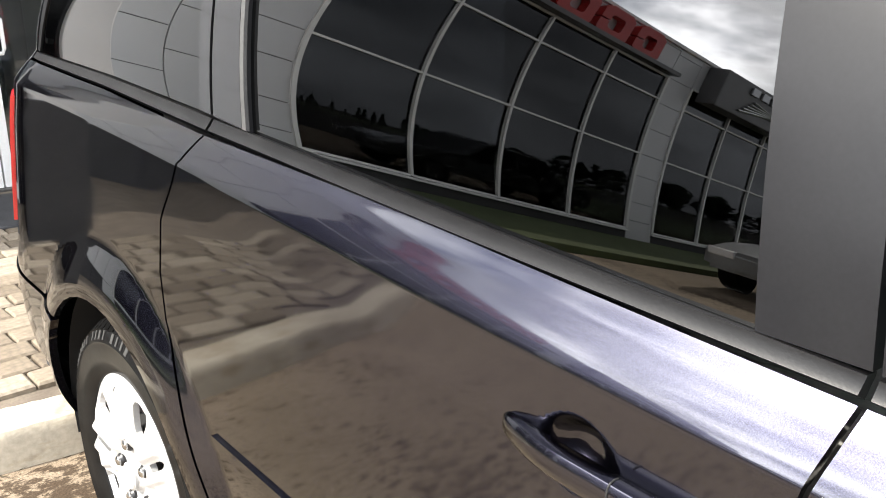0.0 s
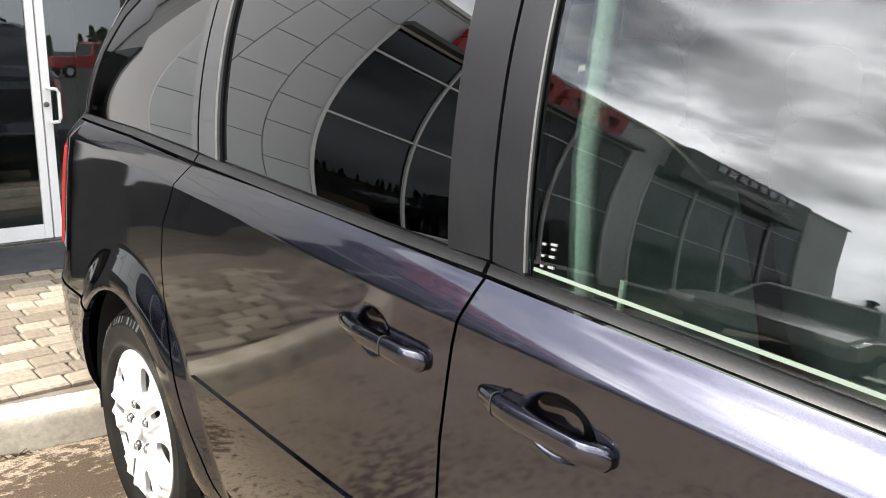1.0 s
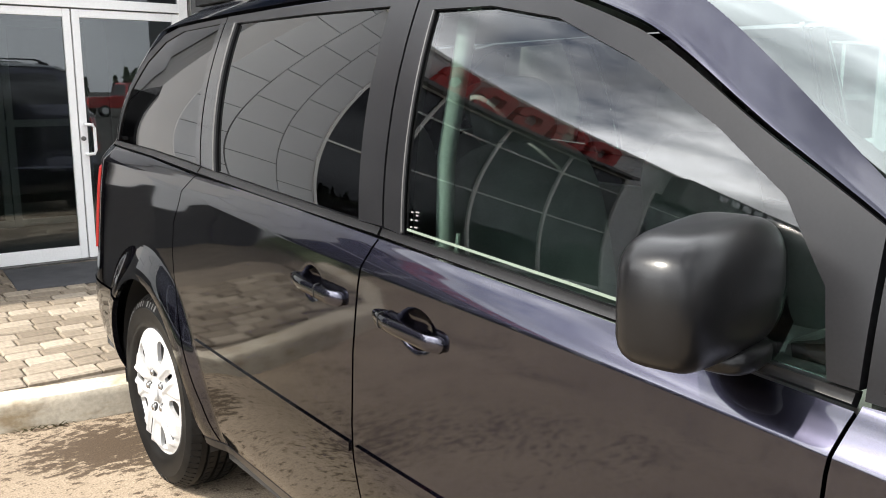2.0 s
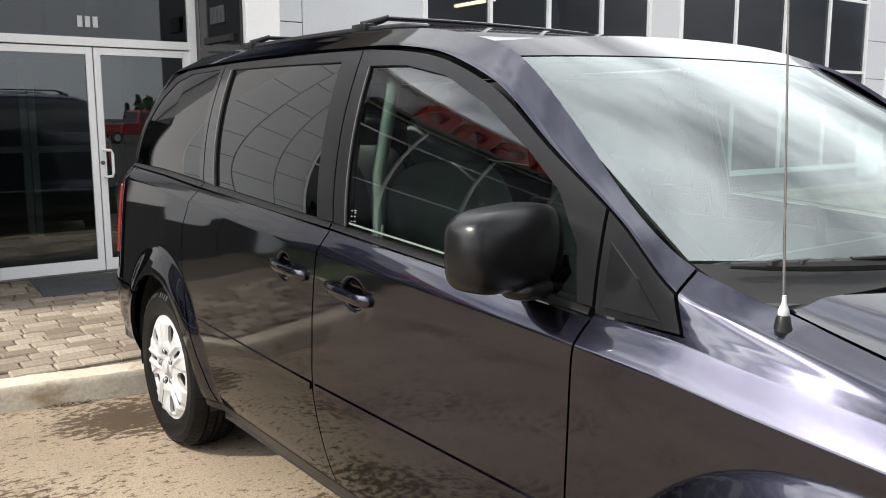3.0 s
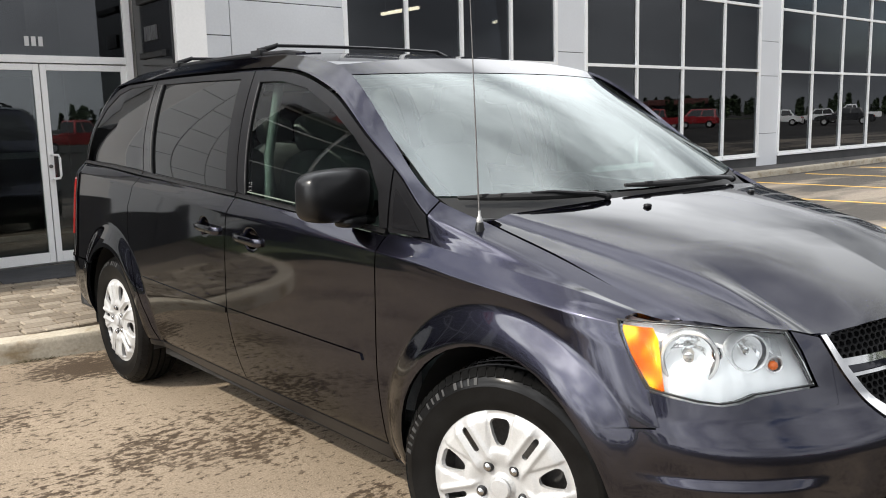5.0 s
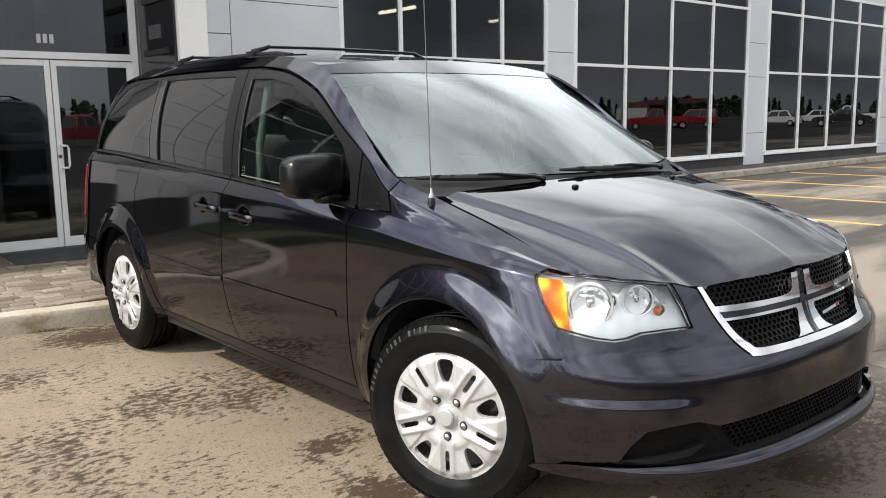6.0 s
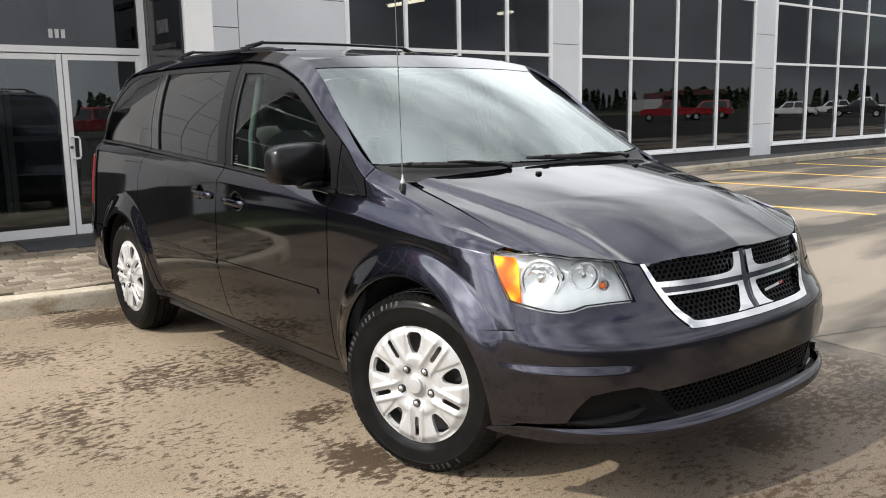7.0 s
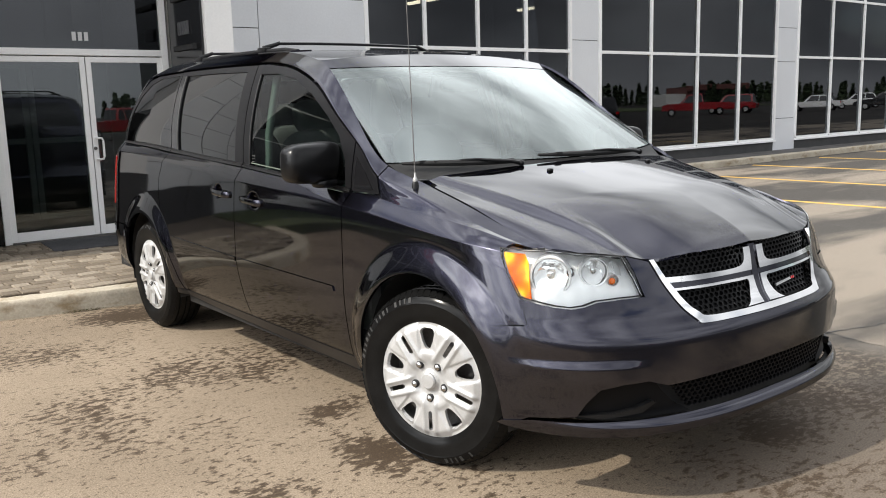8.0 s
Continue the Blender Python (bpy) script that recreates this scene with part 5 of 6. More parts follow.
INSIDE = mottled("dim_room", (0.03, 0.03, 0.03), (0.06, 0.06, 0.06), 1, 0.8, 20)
INSIDE_PALE = mottled("dim_pale_room", (0.30, 0.30, 0.29), (0.40, 0.40, 0.39), 1, 0.7, 20)
LIT = material("ceiling_light", (0.9, 0.85, 0.7), 0.5, Emission_Color=(1.0, 0.86, 0.6, 1), Emission_Strength=14.0)
BASE_DARK = mottled("dark_base_course", (0.035, 0.035, 0.036), (0.06, 0.06, 0.06), 2, 0.7, 40)
RED_SIGN = mottled("red_sign_face", (0.45, 0.03, 0.03), (0.55, 0.04, 0.035), 4, 0.35, 40)
DARK_SIGN = mottled("dark_sign_box", (0.10, 0.10, 0.105), (0.14, 0.14, 0.145), 2, 0.4, 40)
SIGN_SILVER = material("sign_silver", (0.45, 0.46, 0.48), 0.3, 0.6)
ROOF_Z_TOP = 5.36
ROWS = (0.40, 2.42, 3.93, 4.55)


def facade(name, y, x0, x1, groups, label, splits, w=0.03, step=1.7, dado=1e9):
    """A panel wall facing south at y, with groups of panes; groups are lists of upright positions, rising in x."""
    wall = thing(name, label, "wall", kind="structure")
    edges = [x0] + [v for g in groups for v in (g[0], g[-1])] + [x1]
    bm = bmesh.new()
    for a, b in zip(edges[0::2], edges[1::2]):
        box(bm, (a, y + 0.03, 0.0), (b, y + 0.35, ROWS[-1]))
    box(bm, (x0, y + 0.03, ROWS[-1]), (x1, y + 0.35, ROOF_Z_TOP))
    for g in groups:
        box(bm, (g[0], y + 0.03, 0.0), (g[-1], y + 0.35, ROWS[0]))
    part("backing", bm, JOINT, wall)

    def panel(a, b, lo, hi, mat=PANEL):
        if b - a > 0.03 and hi - lo > 0.03:
            part("panel", solid((a + 0.006, y, lo + 0.006), (b - 0.006, y + 0.028, hi - 0.006), 0.003), mat, wall)

    for a, b in zip(edges[0::2], edges[1::2]):
        n = max(1, round((b - a) / step))
        for k in range(n):
            l, r = a + (b - a) * k / n, a + (b - a) * (k + 1) / n
            cuts = splits[(k + round(a)) % len(splits)]
            for lo, hi in zip(cuts, cuts[1:]):
                panel(l, r, lo, hi, BASE_DARK if hi < 0.7 and l > dado else PANEL)
    for g in groups:
        a, b = g[0], g[-1]
        n = max(1, round((b - a) / 2.4))
        for k in range(n):
            for lo, hi in ((ROWS[-1] + 0.02, 5.3), (5.3, ROOF_Z_TOP)):
                panel(a + (b - a) * k / n, a + (b - a) * (k + 1) / n, lo, hi)
        panel(a, b, 0.02, ROWS[0] - 0.06, BASE_DARK)
    part("coping", solid((x0 - 0.05, y - 0.05, ROOF_Z_TOP), (x1 + 0.05, y + 0.4, ROOF_Z_TOP + 0.08), 0.01), ALU, wall)
    for i, g in enumerate(groups):
        win = thing("window_%d" % (len([o for o in bpy.data.objects if o.name.startswith("window_")]) + 1), "dark reflecting showroom glazing in pale aluminium frames", "window", kind="structure")
        for k, x in enumerate(g):
            d = w if 0 < k < len(g) - 1 else w * 1.2
            part("upright", solid((x - d, y - 0.03, ROWS[0]), (x + d, y + 0.06, ROWS[-1]), 0.004), ALU, win)
        for z in ROWS:
            for a, b in zip(g, g[1:]):
                part("transom", solid((a + w, y - 0.024, z - w), (b - w, y + 0.06, z + w), 0.003), ALU, win)
        part("sill", solid((g[0] - 0.04, y - 0.06, ROWS[0] - 0.075), (g[-1] + 0.04, y + 0.03, ROWS[0] - 0.031), 0.006), ALU, win)
        for a, b in zip(g, g[1:]):
            for lo, hi in zip(ROWS, ROWS[1:]):
                pane = part("pane", solid((a + w, y + 0.020, lo + w), (b - w, y + 0.028, hi - w)), OFFICE_GLASS, win)
                # panes never lie quite true
                pane.rotation_euler = (radians(random.uniform(-0.12, 0.12)), 0, radians(random.uniform(-0.12, 0.12)))
                off = Vector(((a + b) / 2, y, (lo + hi) / 2))
                pane.location = off - Euler(pane.rotation_euler).to_matrix() @ off
    return wall


SPLITS = [(0.0, 0.40, 1.78, 2.42, 3.20, 3.95, 4.75, 5.3, ROOF_Z_TOP), (0.0, 0.40, 1.20, 2.64, 4.10, 5.20, ROOF_Z_TOP), (0.0, 0.9, 2.30, 3.13, 4.60, 5.3, ROOF_Z_TOP)]
FINE_SPLITS = [(0.0, 0.62, 1.12, 1.84, 2.42, 3.12, 3.84, 4.55, 5.2, ROOF_Z_TOP), (0.0, 0.62, 1.48, 2.20, 2.78, 3.48, 4.20, 4.9, ROOF_Z_TOP)]
g1 = [4.90, 6.08, 7.26, 8.44, 9.62]
g2 = [10.48, 12.10, 13.74, 15.38, 16.95]
g3 = [17.95, 19.65, 21.35, 23.05, 24.75]
g4 = [25.8, 27.5, 29.2, 30.9, 32.6]
facade("wall_east_wing", 7.7, 1.12, 40.0, [g1, g2, g3, g4], "pale grey panelled showroom wall with tall dark glazing", SPLITS)
l1 = [-9.7, -8.3, -6.9, -5.5, -4.1]
l2 = [-16.0, -14.6, -13.2, -11.8, -10.4]
facade("wall_west_wing", 6.5, -18.0, -1.8, [l2, l1], "pale grey panelled showroom wall with red raised sign shapes", FINE_SPLITS, 0.021, 0.6, -3.6)

# rooms behind the glass
room = thing("showroom_interior", "dim showroom interior behind dark glass", "room", kind="structure")
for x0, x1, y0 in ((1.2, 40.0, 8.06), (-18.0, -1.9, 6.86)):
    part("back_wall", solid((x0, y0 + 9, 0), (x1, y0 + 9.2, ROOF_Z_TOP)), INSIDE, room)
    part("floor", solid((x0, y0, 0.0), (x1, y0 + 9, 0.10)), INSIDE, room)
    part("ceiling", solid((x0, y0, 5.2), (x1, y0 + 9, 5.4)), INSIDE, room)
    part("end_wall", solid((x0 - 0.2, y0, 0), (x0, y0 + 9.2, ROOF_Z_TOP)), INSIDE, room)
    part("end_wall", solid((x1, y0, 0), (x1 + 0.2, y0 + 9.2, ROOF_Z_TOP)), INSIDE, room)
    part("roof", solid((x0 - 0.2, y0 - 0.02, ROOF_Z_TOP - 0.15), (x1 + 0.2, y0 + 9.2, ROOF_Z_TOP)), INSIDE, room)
for x in (9.0, 14.6, 16.2, 21.0):
    part("column", solid((x - 0.16, 9.4, 0.1), (x + 0.16, 9.72, 5.2), 0.01), INSIDE_PALE, room)
for x, y in ((15.17, 14.3), (19.1, 14.4), (18.8, 10.9), (23.6, 14.1), (27.5, 12.4), (11.2, 14.4)):
    lamp = thing("ceiling_light", "long warm tubular light hanging on rods, switched on", "ceiling light", (x, y, 4.2), "showroom ceiling lights", turn=90)
    part("tube", solid((-0.75, -0.05, -0.04), (0.75, 0.05, 0.03), 0.02), LIT, lamp)
    part("housing", solid((-0.78, -0.07, 0.031), (0.78, 0.07, 0.08)), ALU, lamp)
    for dx in (-0.6, 0.6):
        part("rod", tube(bmesh.new(), [(dx, 0, 0.08), (dx, 0, 1.0)], 0.008, 6), ALU, lamp)

# raised sign shapes over the west wing
for x, w in ((-5.3, 0.68), (-6.15, 0.72), (-7.0, 0.72), (-7.85, 0.72), (-8.7, 0.68)):
    bm = bmesh.new()
    h, k = w / 2, w / 2 - 0.20
    prof = [(h, 0.02), (h, 0.24), (h - 0.12, 0.34), (-h + 0.12, 0.34), (-h, 0.24), (-h, -0.24), (-h + 0.12, -0.34), (h - 0.12, -0.34), (h, -0.24), (h, -0.02),
            (k, -0.02), (k, -0.11), (k - 0.04, -0.16), (-k + 0.04, -0.16), (-k, -0.11), (-k, 0.11), (-k + 0.04, 0.16), (k - 0.04, 0.16), (k, 0.11), (k, 0.02)]
    f = bm.faces.new([bm.verts.new((a, 0, b)) for a, b in prof])
    r = bmesh.ops.extrude_face_region(bm, geom=[f])
    bmesh.ops.translate(bm, verts=[v for v in r["geom"] if isinstance(v, bmesh.types.BMVert)], vec=(0, 0.14, 0))
    bmesh.ops.recalc_face_normals(bm, faces=bm.faces)
    sign = thing("sign_shape", "thick red ring-like sign shape fixed to the panel wall", "sign", (x, 6.34, 4.97), "red sign shapes")
    part("face", bm, RED_SIGN, sign)
sign = thing("sign_box", "long dark sign box with a silver winged shape", "sign", (-12.9, 6.14, 4.78))
part("case", solid((-2.3, 0, -0.5), (2.3, 0.36, 0.55), 0.03), DARK_SIGN, sign)
bm = bmesh.new()
for k in range(5):
    tube(bm, [(-1.7 + 0.12 * k, -0.02, 0.14 * k - 0.38), (-0.5, -0.02, 0.05 * k - 0.2), (0.6, -0.02, 0.03 * k - 0.16), (1.6 - 0.1 * k, -0.02, 0.10 * k - 0.34)], 0.03, 6)
part("wing", bm, SIGN_SILVER, sign, smooth=True)
for k in range(8):
    part("bar", solid((-1.5 + k * 0.38, -0.04, 0.22), (-1.24 + k * 0.38, 0.0, 0.44), 0.01), SIGN_SILVER, sign)
canopy = thing("wall_canopy", "shallow dark canopy over the wing's glazing", "canopy", (-6.7, 6.2, 4.58), kind="structure")
part("slab", solid((-3.0, 0.1, 0.0), (2.6, 0.29, 0.10), 0.01), DARK_SIGN, canopy)

# ---- the entrance ----
ENTRY_Y = 5.5
portal = thing("wall_entrance", "entrance bay with white piers and dark side panels", "wall", kind="structure")
for x0, x1 in ((0.815, 1.12), (-1.85, -1.55)):
    part("pier", solid((x0, 4.5, 0.12), (x1, 7.9, 4.6), 0.012), WHITE_CLAD, portal)
for x, side, top, rails in ((0.80, -1, 4.5, (2.62, 2.10, 3.1)), (-1.54, 1, 2.0, (1.2,))):
    part("side_panel", solid((x - 0.012, 4.56, 0.12), (x + 0.012, ENTRY_Y - 0.05, top), 0.004), GLOSS_BLACK, portal)
    for z in rails:
        part("panel_rail", solid((x + side * 0.013, 4.7, z), (x + side * 0.045, 5.25, z + 0.05), 0.006), BASE_DARK, portal)
for x0, x1 in ((0.815, 1.12), (-1.85, -1.55)):
    part("plinth", solid((x0 - 0.015, 4.485, 0.12), (x1 + 0.015, 4.9, 0.95), 0.006), BASE_DARK, portal)
part("head", solid((-1.85, 4.5, 4.6), (1.12, 7.9, 5.3), 0.01), WHITE_CLAD, portal)
for k in range(5):
    part("shape_bar", solid((0.768, 4.86 + 0.06 * k, 2.26), (0.786, 4.905 + 0.06 * k, 2.40), 0.004), DARK_SIGN, portal)


def leaf(name, x0, x1, handle_x):
    d = thing(name, "closed glazed entrance door with a pale aluminium frame and pull handle", "door", kind="structure")
    y, z0, z1 = ENTRY_Y, 0.145, 2.05
    part("stile", solid((x0, y, z0), (x0 + 0.055, y + 0.045, z1), 0.004), ALU, d)
    part("stile", solid((x1 - 0.055, y, z0), (x1, y + 0.045, z1), 0.004), ALU, d)
    part("bottom_rail", solid((x0 + 0.055, y + 0.001, z0), (x1 - 0.055, y + 0.044, z0 + 0.10), 0.004), ALU, d)
    part("top_rail", solid((x0 + 0.055, y + 0.001, z1 - 0.06), (x1 - 0.055, y + 0.044, z1), 0.004), ALU, d)
    part("pane", solid((x0 + 0.055, y + 0.02, z0 + 0.10), (x1 - 0.055, y + 0.028, z1 - 0.06)), DOOR_GLASS, d)
    if handle_x:
        bm = bmesh.new()
        tube(bm, [(handle_x - 0.005, y - 0.0, 1.19), (handle_x - 0.005, y - 0.05, 1.19), (handle_x + 0.035, y - 0.075, 1.185), (handle_x + 0.045, y - 0.078, 1.16), (handle_x + 0.045, y - 0.078, 0.99), (handle_x + 0.035, y - 0.075, 0.965), (handle_x - 0.005, y - 0.05, 0.96), (handle_x - 0.005, y, 0.96)], 0.012, 10)
        h = part("door_handle", bm, ALU, d, smooth=True)
        bm = lathe(bmesh.new(), [(0.018, 0.0), (0.018, 0.012), (0.001, 0.014)], 16)
        bmesh.ops.transform(bm, matrix=pose(handle_x - 0.02, y, 1.08, 90, 0, 0), verts=bm.verts)
        part("lock", bm, DULL_METAL, h, smooth=True)


leaf("door_1", -1.02, -0.135, 0)
leaf("door_2", -0.125, 0.70, -0.085)
frame_ = thing("door_frame", "pale aluminium entrance frame with a glazed transom", "door frame", kind="structure")
for x0, x1 in ((0.70, 0.77), (-1.09, -1.02)):
    part("jamb", solid((x0, ENTRY_Y - 0.02, 0.13), (x1, ENTRY_Y + 0.08, 4.5), 0.004), ALU, frame_)
part("head_bar", solid((-1.02, ENTRY_Y - 0.015, 2.06), (0.70, ENTRY_Y + 0.08, 2.13), 0.004), ALU, frame_)
part("upper_bar", solid((-1.02, ENTRY_Y - 0.015, 3.2), (0.70, ENTRY_Y + 0.08, 3.27), 0.004), ALU, frame_)
part("dark_panel", solid((-1.53, ENTRY_Y, 0.13), (-1.09, ENTRY_Y + 0.05, 2.0), 0.004), GLOSS_BLACK, frame_)
part("upper_panel", solid((-1.53, ENTRY_Y, 2.005), (-1.09, ENTRY_Y + 0.05, 4.5), 0.004), PANEL, frame_)
part("threshold", solid((-1.02, ENTRY_Y - 0.03, 0.125), (0.70, ENTRY_Y + 0.1, 0.143), 0.004), DULL_METAL, frame_)
for x0, x1, z0, z1 in ((-1.02, 0.70, 2.13, 3.2), (-1.02, 0.70, 3.27, 4.5)):
    part("pane", solid((x0, ENTRY_Y + 0.02, z0), (x1, ENTRY_Y + 0.028, z1)), OFFICE_GLASS, frame_)
part("post", solid((-0.50, ENTRY_Y + 0.03, 2.13), (-0.47, ENTRY_Y + 0.06, 3.2), 0.003), DULL_METAL, frame_)
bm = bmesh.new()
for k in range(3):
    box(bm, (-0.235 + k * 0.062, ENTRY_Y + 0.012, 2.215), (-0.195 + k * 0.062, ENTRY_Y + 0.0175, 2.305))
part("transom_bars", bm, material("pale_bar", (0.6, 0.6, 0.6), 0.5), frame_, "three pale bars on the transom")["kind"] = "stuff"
lobby = thing("lobby", "dark entrance lobby with an inner pair of glazed doors", "room", kind="structure")
part("floor", solid((-1.7, ENTRY_Y + 0.1, 0.0), (0.8, 7.9, 0.125)), INSIDE_PALE, lobby)
part("back", solid((-1.7, 9.2, 0.0), (0.8, 9.3, 4.5)), INSIDE_PALE, lobby)
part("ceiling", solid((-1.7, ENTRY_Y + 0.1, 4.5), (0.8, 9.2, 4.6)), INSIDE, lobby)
for x in (-0.95, -0.33, -0.25, 0.45):
    part("inner_stile", solid((x, 7.6, 0.12), (x + 0.07, 7.65, 2.1), 0.004), ALU, lobby)
for z in (0.13, 1.1, 2.04):
    part("inner_rail", solid((-0.95, 7.602, z), (0.52, 7.648, z + 0.07), 0.004), ALU, lobby)
mat_ = thing("door_mat", "dark rubber door mat lying on the paving", "mat", (0.05, 4.95, 0.128), turn=-4)
part("pad", solid((-0.85, -0.38, 0.0), (0.85, 0.38, 0.016), 0.005), mottled("dark_mat", (0.03, 0.03, 0.033), (0.06, 0.06, 0.065), 6, 0.8, 120, 0.3), mat_)


# ---- ground: forecourt, kerb, paving, markings ----
ASPHALT = material("worn_asphalt", (0.3, 0.27, 0.23), 0.8, Specular_IOR_Level=0.2)
n_, l_, b_ = nodes_of(ASPHALT)
tan = ramp(ASPHALT, noise_tex(ASPHALT, 0.7, 7.0, 0.6), [(0.30, (0.196, 0.155, 0.112)), (0.70, (0.312, 0.252, 0.186))])
agg = ramp(ASPHALT, noise_tex(ASPHALT, 150.0, 4.0, 0.75), [(0.34, (0.46, 0.44, 0.42)), (0.5, (1.0, 1.0, 1.0)), (0.60, (1.22, 1.20, 1.18)), (0.70, (2.0, 1.95, 1.88))])
pits = ramp(ASPHALT, noise_tex(ASPHALT, 48.0, 3.0, 0.6), [(0.56, (1.0, 1.0, 1.0)), (0.66, (0.62, 0.60, 0.57))])
dry = mix(ASPHALT, 1.0, mix(ASPHALT, 1.0, tan, pits, "MULTIPLY"), agg, "MULTIPLY")


def maths(op, a, b):
    x = n_.new("ShaderNodeMath")
    x.operation = op
    for sock, v in zip(x.inputs, (a, b)):
        if isinstance(v, (int, float)):
            sock.default_value = v
        else:
            l_.new(v, sock)
    return x.outputs["Value"]


def oval_patch(cx, cy, rx, ry, turn):
    """One oval patch: 1 in its middle, 0 at its rim and beyond."""
    c, m, v = n_.new("ShaderNodeTexCoord"), n_.new("ShaderNodeMapping"), n_.new("ShaderNodeVectorMath")
    m.vector_type = "TEXTURE"
    m.inputs["Location"].default_value = (cx, cy, 0)
    m.inputs["Rotation"].default_value = (0, 0, radians(turn))
    m.inputs["Scale"].default_value = (rx, ry, 1)
    v.operation = "LENGTH"
    l_.new(c.outputs["Object"], m.inputs["Vector"])
    l_.new(m.outputs["Vector"], v.inputs[0])
    return maths("MAXIMUM", maths("SUBTRACT", 1.0, v.outputs["Value"]), 0.0)


# damp that has dried into ragged clustered blots, a few larger puddles that have not, and wide ovals under the van and
# off its nose
field = maths("ADD", noise_tex(ASPHALT, 30.0, 6.0, 0.66, (0.62, 1.0, 1)), maths("MULTIPLY", maths("SUBTRACT", noise_tex(ASPHALT, 1.3, 5.0, 0.6), 0.5), 0.62))
for cx, cy, rx, ry, turn, depth in ((-1.02, 2.0, 0.42, 0.36, 0, 0.32), (-0.92, -0.70, 0.30, 0.17, 20, 0.30), (-1.1, 0.22, 0.60, 0.42, 135, 0.15), (-1.05, -1.28, 0.20, 0.30, 0, 0.34), (-1.52, -1.33, 0.26, 0.14, -40, 0.24),
                                    (0.42, -2.25, 0.30, 0.22, -30, 0.30), (1.1, -2.3, 1.5, 1.0, -20, 0.13), (0.2, 0.0, 0.9, 2.3, 0, 0.10), (-1.9, -0.2, 0.7, 0.3, 30, 0.07)):
    field = maths("ADD", field, maths("MULTIPLY", oval_patch(cx, cy, rx, ry, turn), depth * 0.7))
field = maths("ADD", field, maths("MULTIPLY", maths("SUBTRACT", noise_tex(ASPHALT, 130.0, 3.0, 0.6), 0.5), 0.22))
wet = ramp(ASPHALT, field, [(0.556, (0, 0, 0)), (0.582, (0.66, 0.66, 0.66)), (0.64, (1, 1, 1))])
dark = mix(ASPHALT, 1.0, agg, (0.060, 0.042, 0.027), "MULTIPLY")
# before the nose an oval with a ragged rim is darker
nose_mask = maths("ADD", oval_patch(0.75, -2.75, 1.75, 1.05, -12), maths("MULTIPLY", maths("SUBTRACT", noise_tex(ASPHALT, 2.2, 6.0, 0.62), 0.5), 0.9))
nose_mask = ramp(ASPHALT, nose_mask, [(0.16, (0, 0, 0)), (0.34, (1, 1, 1))])
nose_tone = mix(ASPHALT, 1.0, agg, (0.135, 0.110, 0.086), "MULTIPLY")
near_ = mix(ASPHALT, wet, mix(ASPHALT, nose_mask, dry, nose_tone), dark)
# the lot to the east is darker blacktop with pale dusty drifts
co = n_.new("ShaderNodeTexCoord")
sx = n_.new("ShaderNodeSeparateXYZ")
l_.new(co.outputs["Object"], sx.inputs["Vector"])
wob = n_.new("ShaderNodeMath")
wob.operation = "MULTIPLY_ADD"
l_.new(noise_tex(ASPHALT, 0.5, 4.0), wob.inputs[0])
wob.inputs[1].default_value = 5.0
l_.new(sx.outputs["X"], wob.inputs[2])
east = n_.new("ShaderNodeMapRange")
east.inputs["From Min"].default_value, east.inputs["From Max"].default_value = 3.5, 4.6
l_.new(wob.outputs["Value"], east.inputs["Value"])
black = mix(ASPHALT, 1.0, ramp(ASPHALT, noise_tex(ASPHALT, 0.42, 5.0, 0.55, (0.35, 1.3, 1)), [(0.46, (0.066, 0.061, 0.055)), (0.56, (0.235, 0.203, 0.166))]), agg, "MULTIPLY")
# unseen ground to the south is darkened to dim what bumper and glass mirror
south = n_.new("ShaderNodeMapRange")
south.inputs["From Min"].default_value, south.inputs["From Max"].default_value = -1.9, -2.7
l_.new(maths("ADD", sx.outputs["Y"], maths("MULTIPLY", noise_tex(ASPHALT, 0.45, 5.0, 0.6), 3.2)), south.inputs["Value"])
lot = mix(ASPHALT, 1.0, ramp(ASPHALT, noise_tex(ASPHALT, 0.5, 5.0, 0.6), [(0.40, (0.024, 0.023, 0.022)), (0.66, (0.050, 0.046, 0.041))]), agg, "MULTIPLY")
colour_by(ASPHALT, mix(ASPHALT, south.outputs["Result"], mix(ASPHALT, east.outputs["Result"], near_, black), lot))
rough_ = ramp(ASPHALT, wet, [(0.0, (0.90, 0.90, 0.90)), (1.0, (0.78, 0.78, 0.78))])
colour_by(ASPHALT, rough_, "Roughness")
bump(ASPHALT, noise_tex(ASPHALT, 150.0, 4.0, 0.75), 0.30, 0.004)

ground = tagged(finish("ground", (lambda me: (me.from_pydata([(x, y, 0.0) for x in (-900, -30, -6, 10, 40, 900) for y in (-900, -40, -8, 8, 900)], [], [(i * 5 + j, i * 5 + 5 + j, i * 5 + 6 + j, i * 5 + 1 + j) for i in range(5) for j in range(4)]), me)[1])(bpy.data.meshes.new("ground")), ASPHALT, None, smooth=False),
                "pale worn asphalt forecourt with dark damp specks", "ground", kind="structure")

